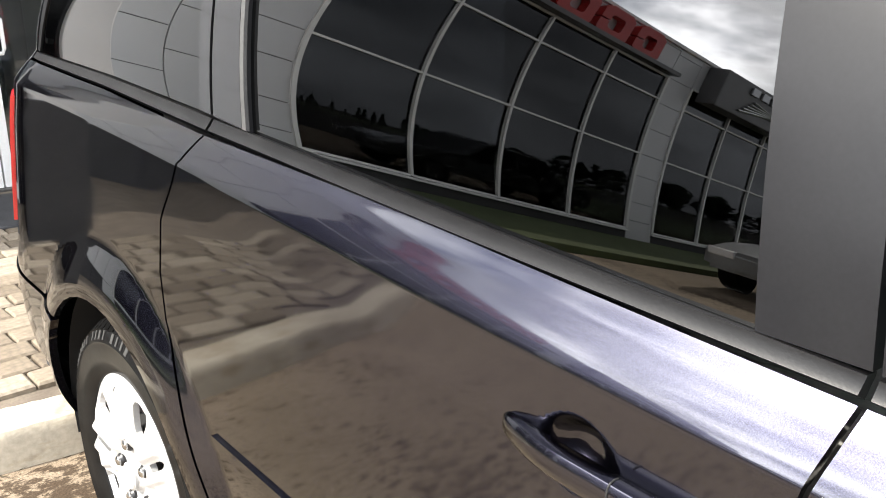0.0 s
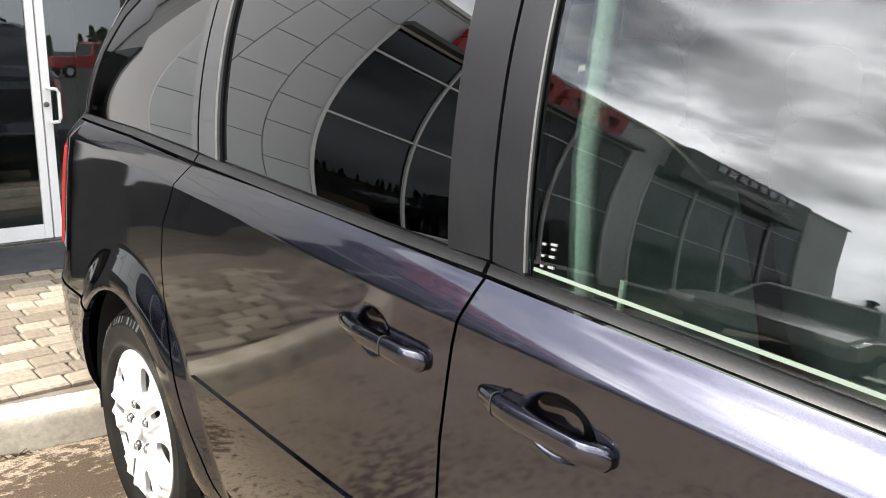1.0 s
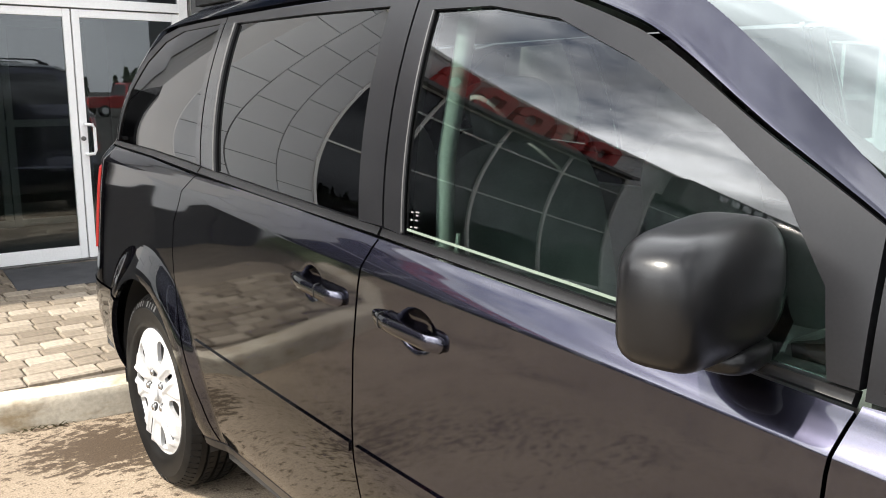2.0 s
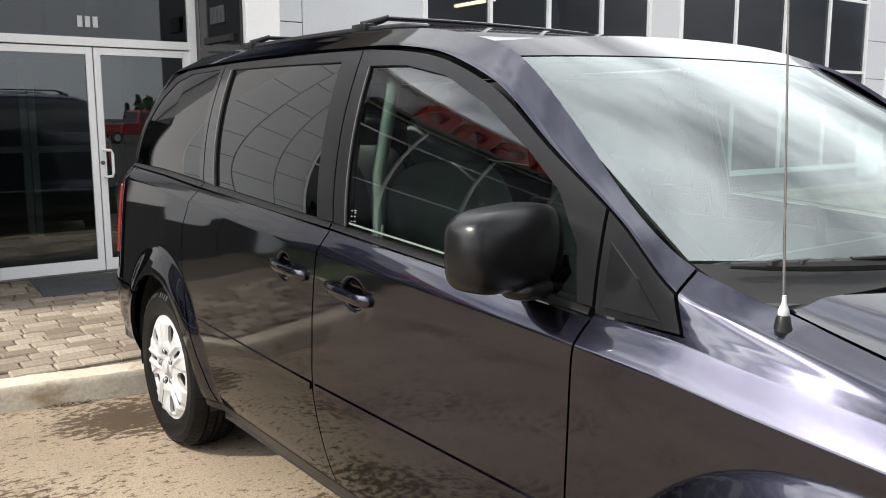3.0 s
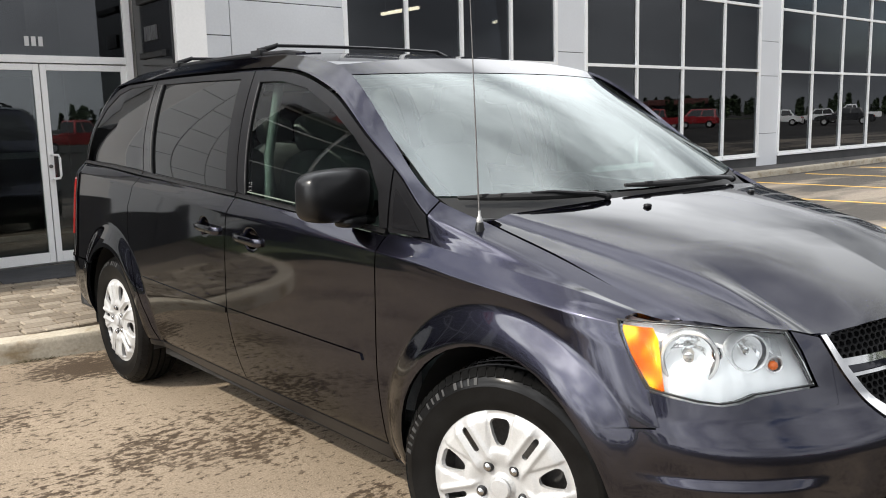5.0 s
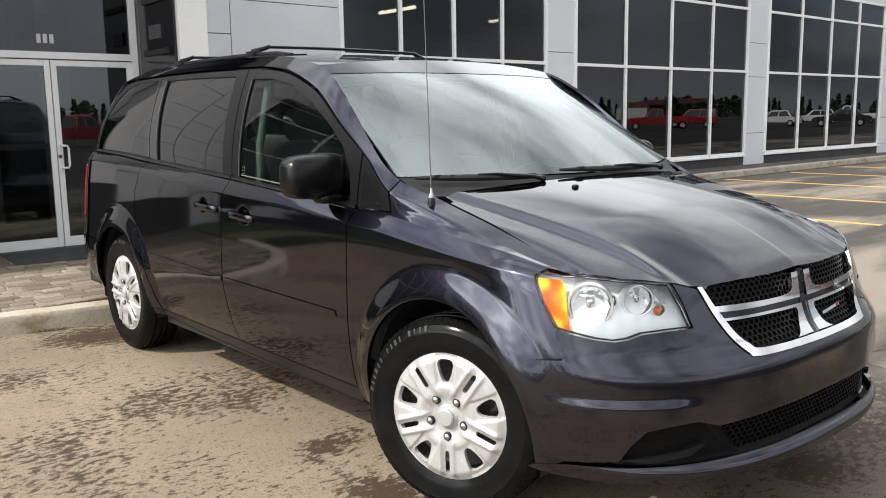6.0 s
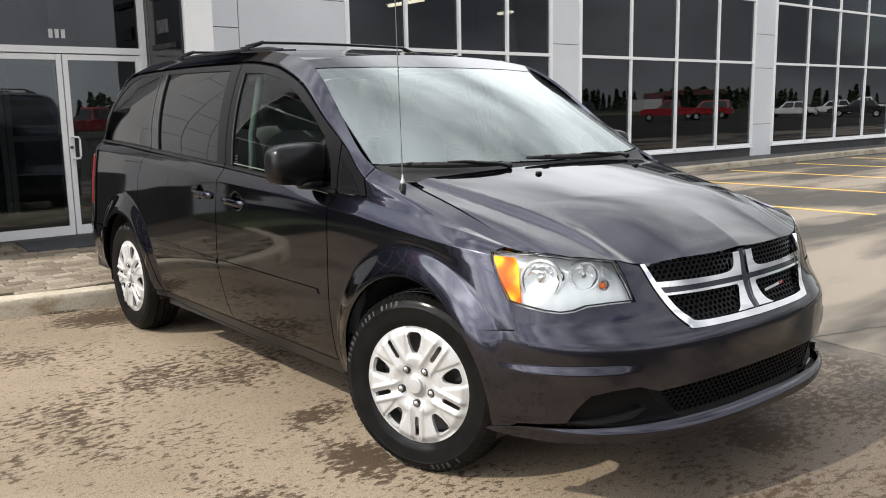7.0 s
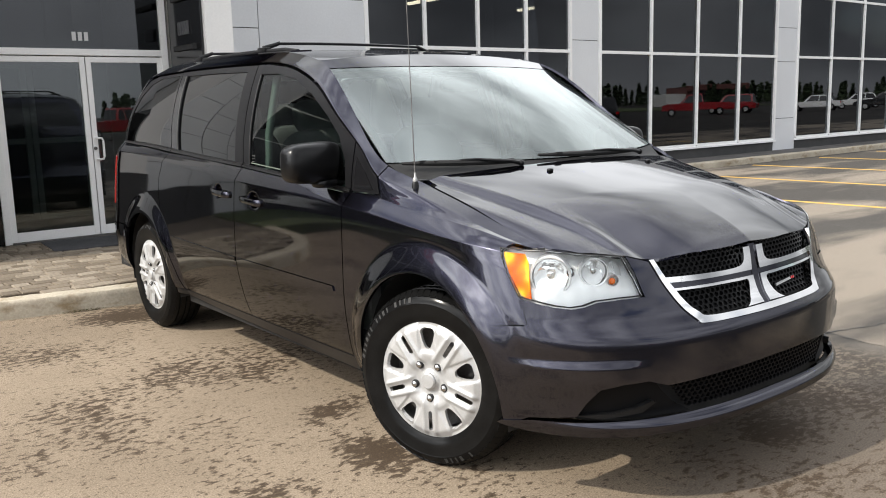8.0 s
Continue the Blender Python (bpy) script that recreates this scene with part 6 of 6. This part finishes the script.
KERB_M = mottled("concrete_kerb", (0.33, 0.285, 0.215), (0.52, 0.465, 0.37), 1.6, 0.85, 50, 0.5)
stain = ramp(KERB_M, noise_tex(KERB_M, 3.4, 7.0, 0.62, (1, 1, 2.2)), [(0.52, (1, 1, 1)), (0.66, (0.62, 0.54, 0.42))])
colour_by(KERB_M, mix(KERB_M, 1.0, KERB_M.node_tree.nodes["Principled BSDF"].inputs["Base Color"].links[0].from_socket, stain, "MULTIPLY"))
KERB_PTS = [(-3.55, 4.6), (-3.4, 3.6), (-3.0, 2.98), (-2.4, 2.66), (-1.7, 2.48), (-0.8, 2.33), (0.4, 2.25), (1.6, 2.3), (2.6, 2.6), (3.4, 3.3), (4.0, 4.6), (4.8, 5.7), (6.2, 6.25), (9.0, 6.42), (14.0, 6.45), (24.0, 6.6), (42.0, 6.8)]


def spline(pts, per=8):
    out = []
    for i in range(len(pts) - 1):
        p0, p1, p2, p3 = (Vector(pts[max(0, min(len(pts) - 1, i + d))]) for d in (-1, 0, 1, 2))
        for k in range(per):
            t = k / per
            out.append(0.5 * ((2 * p1) + (p2 - p0) * t + (2 * p0 - 5 * p1 + 4 * p2 - p3) * t * t + (3 * p1 - p0 - 3 * p2 + p3) * t ** 3))
    out.append(Vector(pts[-1]))
    return out


line = spline(KERB_PTS)


def sweep(bm, path, prof):
    """Sweeps (inward, height) along a plan path; inward is to the left of travel."""
    rings = []
    for i, p in enumerate(path):
        d = (path[min(i + 1, len(path) - 1)] - path[max(i - 1, 0)]).normalized()
        nrm = Vector((-d.y, d.x))
        rings.append([bm.verts.new((p.x + nrm.x * a, p.y + nrm.y * a, h)) for a, h in prof])
    for r, q in zip(rings, rings[1:]):
        for k in range(len(prof) - 1):
            bm.faces.new((r[k], q[k], q[k + 1], r[k + 1]))
    return bm


def kerb_cut(stretch):
    bm = sweep(bmesh.new(), stretch, [(0.0, -0.05), (0.004, 0.095), (0.007, 0.118), (0.014, 0.131), (0.026, 0.136), (0.155, 0.138), (0.165, 0.12), (0.165, -0.05)])
    for v in bm.verts:
        j = noise.noise(v.co * 9.0)
        if v.co.z > 0.05:
            v.co += Vector((0, 0.006 * j, 0.004 * noise.noise(v.co * 23.0)))
    bmesh.ops.recalc_face_normals(bm, faces=bm.faces)
    return bm


kerb = thing("kerb", "chipped pale concrete kerb round the paved apron", "kerb", kind="structure")
fine = spline(KERB_PTS, 40)
cuts, run = [0], 0.0
for i in range(1, len(fine)):
    run += (fine[i] - fine[i - 1]).length
    if run > 2.0:
        cuts.append(i)
        run = 0.0
cuts.append(len(fine) - 1)
for a, b in zip(cuts, cuts[1:]):
    if b - a > 2:
        part("kerbstone", kerb_cut([fine[i] for i in range(a, b + 1)]), KERB_M, kerb, smooth=True, sharp=40)

YELLOW = mottled("yellow_road_paint", (0.50, 0.30, 0.05), (0.72, 0.45, 0.08), 5, 0.7, 60, 0.2)
for k, x in enumerate((5.4, 8.15, 10.95, 13.7, 16.5, 19.3, 22.1)):
    ln = thing("bay_line", "worn yellow painted parking bay line on blacktop", "road marking", (x, 0, 0), "parking bay lines", "structure")
    part("paint", solid((-0.05, 0.7, -0.003), (0.05, 6.2 if x > 7 else 4.2, 0.004)), YELLOW, ln)

# planting strip of dark gravel in front of the glazing
GRAVEL = mottled("dark_gravel", (0.05, 0.048, 0.045), (0.11, 0.10, 0.095), 3, 0.9, 60, 0.8)
strip = thing("gravel_strip", "strip of dark gravel between kerb and showroom wall", "gravel", kind="structure")
bm = bmesh.new()
top = [p for p in line if p.x > 4.4]
low = [bm.verts.new((p.x, p.y + 0.1, 0.11)) for p in top]
high = [bm.verts.new((p.x, 7.72, 0.11)) for p in top]
for k in range(len(top) - 1):
    bm.faces.new((low[k], low[k + 1], high[k + 1], high[k]))
part("gravel", bm, GRAVEL, strip)

# paving: separate setts on a bed
SETT = material("concrete_sett", (0.35, 0.3, 0.24), 0.85)
n_, l_, b_ = nodes_of(SETT)
oi = n_.new("ShaderNodeObjectInfo")
base_ = ramp(SETT, oi.outputs["Random"], [(0.0, (0.13, 0.102, 0.072)), (0.5, (0.20, 0.162, 0.118)), (1.0, (0.29, 0.245, 0.188))])
colour_by(SETT, mix(SETT, 1.0, base_, ramp(SETT, noise_tex(SETT, 45.0, 4.0), [(0.3, (0.72, 0.72, 0.72)), (0.7, (1.15, 1.15, 1.15))]), "MULTIPLY"))
bump(SETT, noise_tex(SETT, 70.0, 4.0), 0.4, 0.004)
SETT_REST = material("concrete_setts_far", (0.35, 0.3, 0.24), 0.85)
n_, l_, b_ = nodes_of(SETT_REST)
geo = n_.new("ShaderNodeNewGeometry")
base_ = ramp(SETT_REST, geo.outputs["Random Per Island"], [(0.0, (0.13, 0.102, 0.072)), (0.5, (0.20, 0.162, 0.118)), (1.0, (0.29, 0.245, 0.188))])
colour_by(SETT_REST, mix(SETT_REST, 1.0, base_, ramp(SETT_REST, noise_tex(SETT_REST, 45.0, 4.0), [(0.3, (0.72, 0.72, 0.72)), (0.7, (1.15, 1.15, 1.15))]), "MULTIPLY"))
paving = thing("pavement", "paving of tan and grey concrete setts before the entrance", "paving", kind="structure")
bm = bmesh.new()
rim = [p for p in line if p.x < 4.2]
near_v = [bm.verts.new((p.x + (0.12 if p.x < -3.2 else 0), p.y + (0.12 if p.x > -3.2 else 0), 0.110)) for p in rim]
far_v = [bm.verts.new((min(max(p.x, -3.5), 4.0), 7.75, 0.110)) for p in rim]
for k in range(len(rim) - 1):
    bm.faces.new((near_v[k], near_v[k + 1], far_v[k + 1], far_v[k]))
part("sand_bed", bm, mottled("sand_joint", (0.10, 0.08, 0.06), (0.16, 0.13, 0.10), 8, 0.95, 90), paving)


def kerb_y(x):
    ys = [p.y for p, q in zip(line, line[1:]) if min(p.x, q.x) <= x <= max(p.x, q.x)]
    return min(ys) if ys else 99.0


SETT_MESHES = {}


def sett_mesh(w, d):
    key = (round(w, 3), round(d, 3))
    if key not in SETT_MESHES:
        e, h = 0.009, 0.028
        v = [(-w / 2, -d / 2, 0), (w / 2, -d / 2, 0), (w / 2, d / 2, 0), (-w / 2, d / 2, 0)]
        v += [(x, y, h - 0.008) for x, y, _ in v[:4]]
        v += [(x - math.copysign(e, x), y - math.copysign(e, y), h) for x, y, _ in v[:4]]
        f = [(8, 9, 10, 11)]
        for k in range(4):
            m = (k + 1) % 4
            f += [(k, m, 4 + m, 4 + k), (4 + k, 4 + m, 8 + m, 8 + k)]
        me = bpy.data.meshes.new("sett")
        me.from_pydata(v, [], f)
        me.materials.append(SETT)
        SETT_MESHES[key] = me
    return SETT_MESHES[key]


setts = []
row_y, row = 2.35, 0
WIDTHS = (0.135, 0.20, 0.165, 0.225)
while row_y < 5.38:
    d = 0.135
    x = -3.5 + 0.07 * (row % 3)
    k = row * 7
    while x < 2.2:
        w = WIDTHS[(k * 5 + row * 3) % 4]
        cx, cy = x + w / 2, row_y + d / 2
        if cy > kerb_y(cx - w / 2) + 0.24 and cy > kerb_y(cx + w / 2) + 0.24 and not (cy > 4.42 and (cx > 0.68 or cx < -1.65)):
            setts.append((cx, cy, w - 0.008, d - 0.008))
        x += w
        k += 1
    row_y += d
    row += 1
setts.sort(key=lambda q: (q[0] + 1.6) ** 2 * 0.6 + (q[1] - 2.6) ** 2)
for cx, cy, w, d in setts[:300]:
    ob = new("sett", sett_mesh(w, d))
    ob.parent = paving
    ob.matrix_basis = pose(cx + random.uniform(-0.003, 0.003), cy + random.uniform(-0.003, 0.003), 0.104 + random.uniform(-0.003, 0.003), random.uniform(-1, 1), random.uniform(-1, 1), random.uniform(-1.5, 1.5))
verts, faces = [], []
for cx, cy, w, d in setts[300:]:
    me = sett_mesh(w, d)
    m = pose(cx, cy, 0.104 + random.uniform(-0.003, 0.003), random.uniform(-1, 1), random.uniform(-1, 1), random.uniform(-1.5, 1.5))
    o = len(verts)
    verts += [tuple(m @ v.co) for v in me.vertices]
    faces += [tuple(i + o for i in p.vertices) for p in me.polygons]
me = bpy.data.meshes.new("setts_rest")
me.from_pydata(verts, [], faces)
finish("setts_rest", me, SETT_REST, paving, smooth=False)["kind"] = "stuff"

# a crack in the asphalt and weeds at the kerb's foot
rng_small = random.Random(11)
crack = thing("asphalt_crack", "thin ragged dark crack across the asphalt", "crack", kind="structure")
for x0, y0, x1, y1, n in ((1.55, -1.12, 2.02, -1.60, 16), (2.02, -1.60, 1.92, -2.35, 18), (2.02, -1.60, 3.1, -1.9, 20)):
    bm = bmesh.new()
    left, right = [], []
    for k in range(n + 1):
        t = k / n
        x, y = x0 + (x1 - x0) * t + rng_small.uniform(-0.014, 0.014), y0 + (y1 - y0) * t + rng_small.uniform(-0.014, 0.014)
        w = 0.0045 * (0.4 + rng_small.random())
        left.append(bm.verts.new((x - w, y - w, 0.002)))
        right.append(bm.verts.new((x + w, y + w, 0.002)))
    for k in range(n):
        bm.faces.new((left[k], right[k], right[k + 1], left[k + 1]))
    part("crack", bm, MATTE_BLACK, crack)
weeds = thing("weeds", "small dry dark weeds at the foot of the kerb", "weeds", kind="stuff")
bm = bmesh.new()
for k in range(60):
    x = rng_small.choice((-1.17, -1.17, -2.3, -0.4)) + rng_small.gauss(0, 0.07)
    y = kerb_y(x) - 0.004 - 0.03 * rng_small.random()
    h, a = rng_small.uniform(0.008, 0.026), rng_small.uniform(0, 6.28)
    dx, dy = math.cos(a) * 0.03, -abs(math.sin(a)) * 0.03
    w = 0.003
    bm.faces.new([bm.verts.new(q) for q in ((x - w, y, 0.0), (x + w, y, 0.0), (x + dx * 0.6 + w, y + dy * 0.6, h * 0.7), (x + dx, y + dy, h), (x + dx * 0.6 - w, y + dy * 0.6, h * 0.7))])
part("blades", bm, mottled("dry_weed", (0.05, 0.05, 0.02), (0.13, 0.11, 0.05), 30, 0.8, 90), weeds)["kind"] = "stuff"


# ---- what the glass and paint mirror: the far side of the lot ----
def vehicle(label, at, turn, paint, pickup=False, tall=1.5, length=4.7):
    v = thing("pickup_truck" if pickup else "parked_car", label, "pickup truck" if pickup else "car", at, "cars parked across the lot", turn=turn)
    L, W = length / 2, 0.92
    base = [(-L, 0.42), (-L + 0.02, 0.78), (-L + 0.5, 0.92), (-L * 0.42, 1.0), (L * 0.55, 1.02), (L - 0.05, 0.95), (L, 0.6), (L - 0.03, 0.40)]
    if pickup:
        base = [(-L, 0.5), (-L + 0.02, 0.95), (-L + 0.4, 1.10), (-L * 0.45, 1.15), (L * 0.2, 1.15), (L * 0.22, 1.12), (L - 0.02, 1.12), (L, 0.62), (L - 0.03, 0.52)]
    bm = bmesh.new()
    f = bm.faces.new([bm.verts.new((-W, y, z)) for y, z in base])
    r = bmesh.ops.extrude_face_region(bm, geom=[f])
    bmesh.ops.translate(bm, verts=[q for q in r["geom"] if isinstance(q, bmesh.types.BMVert)], vec=(2 * W, 0, 0))
    bmesh.ops.recalc_face_normals(bm, faces=bm.faces)
    bmesh.ops.bevel(bm, geom=bm.edges[:], offset=0.07, segments=2, affect="EDGES", clamp_overlap=True)
    body = part("body", bm, paint, v, smooth=True)
    # a painted greenhouse, wider below than above, with panes standing a little proud of it
    c0, c1 = (-L * 0.42, L * (0.72 if tall < 1.7 else 0.90)) if not pickup else (-L * 0.45, L * 0.2)
    z0, z1 = (0.97 if not pickup else 1.10), tall
    d0, d1 = c0 + 0.72, c1 - (0.50 if not pickup and tall < 1.7 else 0.16)
    wl0, wl1 = W - 0.05, W - 0.21

    def at(u, t, side, out=0.0):
        """A point of the greenhouse's side: u along it, t up it."""
        lo, hi = c0 + (c1 - c0) * u, d0 + (d1 - d0) * u
        return Vector((side * (wl0 + (wl1 - wl0) * t + out), lo + (hi - lo) * t, z0 + (z1 - z0) * t))

    bm = bmesh.new()
    vs = [bm.verts.new(at(u, t, side)) for t in (0, 1) for u, side in ((0, -1), (0, 1), (1, 1), (1, -1))]
    for ids in ((0, 3, 2, 1), (4, 5, 6, 7), (0, 1, 5, 4), (1, 2, 6, 5), (2, 3, 7, 6), (3, 0, 4, 7)):
        bm.faces.new([vs[k] for k in ids])
    bmesh.ops.bevel(bm, geom=bm.edges[:], offset=0.06, segments=3, affect="EDGES", clamp_overlap=True)
    bmesh.ops.recalc_face_normals(bm, faces=bm.faces)
    part("cabin_roof", bm, paint, v, smooth=True)
    spans = ((0.09, 0.50), (0.54, 0.93)) if not pickup else ((0.12, 0.60), (0.66, 0.92))
    panes = [[at(u, t, side, o) for u, t in ((a, 0.10), (b, 0.10), (b, 0.86), (a, 0.86))] for side in (-1, 1) for a, b in spans for o in (0.008,)]
    for u, push in ((0, -0.012), (1, 0.012)):
        panes.append([at(u, t, side) + Vector((-side * 0.10, push, 0)) for t, side in ((0.10, -1), (0.10, 1), (0.88, 1), (0.88, -1))])
    for q in panes:
        bm = bmesh.new()
        f = bm.faces.new([bm.verts.new(p) for p in q])
        r = bmesh.ops.extrude_face_region(bm, geom=[f])
        mid = Vector((0, (c0 + c1) / 2, (z0 + z1) / 2)) - f.calc_center_median()
        bmesh.ops.translate(bm, verts=[p for p in r["geom"] if isinstance(p, bmesh.types.BMVert)], vec=mid.normalized() * 0.03)
        bmesh.ops.recalc_face_normals(bm, faces=bm.faces)
        part("window", bm, GLOSS_BLACK, v)
    for sx in (-1, 1):
        for y in (-L + 0.85, L - 0.9):
            bm = lathe(bmesh.new(), [(0.001, 0.11), (0.19, 0.10), (0.2, 0.12), (0.33, 0.11), (0.345, 0.07), (0.345, -0.10), (0.001, -0.10)], 24)
            bmesh.ops.transform(bm, matrix=pose(sx * 0.83, y, 0.345, 0, 90 * sx, 0), verts=bm.verts)
            w = part("wheel", bm, RUBBER, v, smooth=True)
            bm = lathe(bmesh.new(), [(0.205, 0.108), (0.20, 0.124), (0.05, 0.112), (0.001, 0.118)], 20)
            bmesh.ops.transform(bm, matrix=pose(sx * 0.83, y, 0.345, 0, 90 * sx, 0), verts=bm.verts)
            part("rim", bm, SILVER, w, smooth=True)
        part("headlamp", solid((sx * 0.72 - 0.14, -L - 0.012, 0.66), (sx * 0.72 + 0.14, -L + 0.05, 0.80), 0.02), REFLECTOR, v)
        part("tail_lamp", solid((sx * 0.78 - 0.1, L - 0.06, 0.72), (sx * 0.78 + 0.1, L + 0.006, 0.88), 0.02), RED_LENS, v)
    return v


WHITE_PAINT = material("white_car_paint", (0.75, 0.75, 0.74), 0.3, Coat_Weight=1.0)
RED_PAINT = material("red_car_paint", (0.30, 0.010, 0.014), 0.3, Coat_Weight=1.0)
GREY_PAINT = material("grey_car_paint", (0.16, 0.165, 0.17), 0.3, 0.4, Coat_Weight=1.0)
BLACK_PAINT = material("black_car_paint", (0.01, 0.01, 0.012), 0.25, Coat_Weight=1.0)
vehicle("silver estate car parked beside the west wing", (-9.6, 3.1, 0), 84, material("silver_car_paint", (0.26, 0.265, 0.27), 0.3, 0.4, Coat_Weight=1.0), False, 1.62, 4.6)
vehicle("red pickup truck parked across the lot", (62.6, -27.0, 0), -36, RED_PAINT, True, 1.9, 5.6)
vehicle("red estate car parked across the lot", (68.6, -27.6, 0), -24, RED_PAINT, False, 1.75, 4.7)
vehicle("white car parked across the lot", (82.5, -26.4, 0), -20, WHITE_PAINT, False, 1.65, 5.0)
vehicle("white car parked across the lot", (90.5, -26.0, 0), -30, WHITE_PAINT, False, 1.6, 4.8)
vehicle("white pickup truck parked across the lot", (97.0, -25.4, 0), -24, WHITE_PAINT, True, 1.95, 5.8)
vehicle("black pickup truck parked across the lot", (45.0, -25.5, 0), -30, BLACK_PAINT, True, 2.0, 5.8)
vehicle("black car parked across the lot", (78.0, -17.6, 0), -22, BLACK_PAINT, False, 1.55, 4.8)
vehicle("black car parked across the lot", (37.0, -16.0, 0), 40, BLACK_PAINT, False, 1.7, 4.8)
vehicle("grey car parked across the lot", (30.0, -20.0, 0), 30, GREY_PAINT, False, 1.6, 4.7)
vehicle("black car parked across the lot", (7.0, -31.0, 0), 10, BLACK_PAINT, False, 1.7, 4.8)
vehicle("red car parked across the lot", (1.6, -30.0, 0), -8, RED_PAINT, False, 1.6, 4.8)
vehicle("red pickup truck parked across the lot", (13.9, -38.0, 0), 78, RED_PAINT, True, 1.9, 5.6)
vehicle("grey car parked across the lot", (19.5, -34.0, 0), 5, GREY_PAINT, False, 1.6, 4.7)

# a low red and white store beyond the road
BRICK_RED = mottled("red_store_wall", (0.09, 0.035, 0.03), (0.14, 0.05, 0.04), 1, 0.7, 10)
PLAIN_WHITE = mottled("white_store_wall", (0.60, 0.60, 0.58), (0.72, 0.72, 0.70), 1, 0.6, 10)
for at, red_w, label in (((186, -112, 0), 14, "low red and white store across the road"),):
    st = thing("store", label, "store", at, turn=35 if at[0] > 50 else 0)
    part("wall", solid((-red_w / 2, -8, 0), (red_w / 2, 8, 4.6), 0.05), BRICK_RED, st)
    part("white_wing", solid((-red_w / 2 - 5, -7, 0), (-red_w / 2, 7, 3.0), 0.05), PLAIN_WHITE, st)
    part("fascia", solid((-red_w / 2 - 0.3, 7.9, 3.6), (red_w / 2 + 0.3, 8.4, 4.9), 0.05), BRICK_RED, st)
    for k in range(6):
        part("window", solid((-red_w / 2 + 1.2 + k * red_w / 6.2, 7.98, 0.6), (-red_w / 2 + 3.4 + k * red_w / 6.2, 8.05, 3.4), 0.03), GLOSS_BLACK, st)

# yellow-topped mast, flag pole and lamp posts
for x, y, h in ((20, -34, 10), (-8, -44, 10)):
    lp = thing("street_lamp", "tall grey lamp post standing in the lot", "street lamp", (x, y, 0), "lot lamp posts")
    bm = bmesh.new()
    tube(bm, [(0, 0, 0), (0, 0, h * 0.5), (0, 0, h)], [0.12, 0.1, 0.07], 10)
    part("pole", bm, DULL_METAL, lp, smooth=True)
    part("head", solid((-0.5, -0.15, h), (0.5, 0.15, h + 0.12), 0.03), DULL_METAL, lp)

# woods on the horizon
LEAF = mottled("dark_foliage", (0.015, 0.028, 0.012), (0.05, 0.075, 0.03), 0.6, 0.9, 4)
rng = random.Random(5)


def far_woods(name, spots, label):
    """Spruces and rounded trees, each a stack of uneven whorls of small leaves."""
    verts, faces = [], []
    for x, y, h, spruce in spots:
        w = h * (0.17 if spruce else 0.36)
        count = 130 if spruce else 190
        for k in range(count):
            t = rng.random() ** 0.8
            z = h * (0.08 + 0.92 * t) if spruce else h * (0.22 + 0.78 * t)
            prof = (1 - t) ** 0.8 if spruce else math.sin(math.pi * (0.08 + 0.9 * t)) ** 0.6
            a = rng.random() * 2 * math.pi
            r = w * prof * (0.55 + 0.55 * rng.random())
            cx, cy, s = x + r * math.cos(a), y + r * math.sin(a), h * (0.035 + 0.05 * rng.random())
            o = len(verts)
            d1 = Vector((rng.uniform(-1, 1), rng.uniform(-1, 1), rng.uniform(-0.7, 0.3))).normalized() * s * 1.6
            d2 = d1.cross(Vector((rng.uniform(-1, 1), rng.uniform(-1, 1), 1))).normalized() * s
            c = Vector((cx, cy, z))
            verts += [tuple(c - d1), tuple(c + d2), tuple(c + d1), tuple(c - d2)]
            faces.append((o, o + 1, o + 2, o + 3))
        o = len(verts)
        for k in range(5):
            a = 2 * math.pi * k / 5
            verts += [(x + 0.02 * h * math.cos(a), y + 0.02 * h * math.sin(a), 0), (x + 0.008 * h * math.cos(a), y + 0.008 * h * math.sin(a), h * 0.9)]
        faces += [(o + 2 * k, o + (2 * k + 2) % 10, o + (2 * k + 3) % 10, o + 2 * k + 1) for k in range(5)]
    me = bpy.data.meshes.new(name)
    me.from_pydata(verts, [], faces)
    return tagged(finish(name, me, LEAF, None, smooth=False), label, "woods", kind="stuff")


spots = []
for k in range(300):
    x = -160 + k * 1.5 + rng.uniform(-1.5, 1.5)
    spots.append((x, (-125 if x < 110 else -175) + rng.uniform(-12, 12) + 0.10 * abs(x), rng.uniform(2.2, 5.2) * (1 if x < 110 else 1.4), rng.random() < 0.85))
for k in range(240):
    a = rng.uniform(0.0, 1.0)
    spots.append((165 + 45 * rng.random(), -110 + 170 * a, rng.uniform(1.8, 4.8), rng.random() < 0.8))
for k in range(60):
    spots.append((-120 - 40 * rng.random(), -110 + 200 * rng.random(), rng.uniform(5, 10), rng.random() < 0.5))
far_woods("woods", spots, "dark belt of spruces and round trees on the horizon")
GRASS = mottled("far_grass", (0.04, 0.06, 0.02), (0.09, 0.11, 0.04), 0.2, 0.9, 3)
verge = thing("verge", "strip of mown grass beyond the lot", "grass", kind="structure")
part("turf", solid((-150, -112, -0.2), (140, -62, 0.12)), GRASS, verge)
part("turf", solid((-60, -9.5, -0.2), (-14, 3.0, 0.1), 0.05), GRASS, verge)
part("turf", solid((-18, 4.55, -0.2), (-3.45, 6.45, 0.13), 0.02), GRASS, verge)
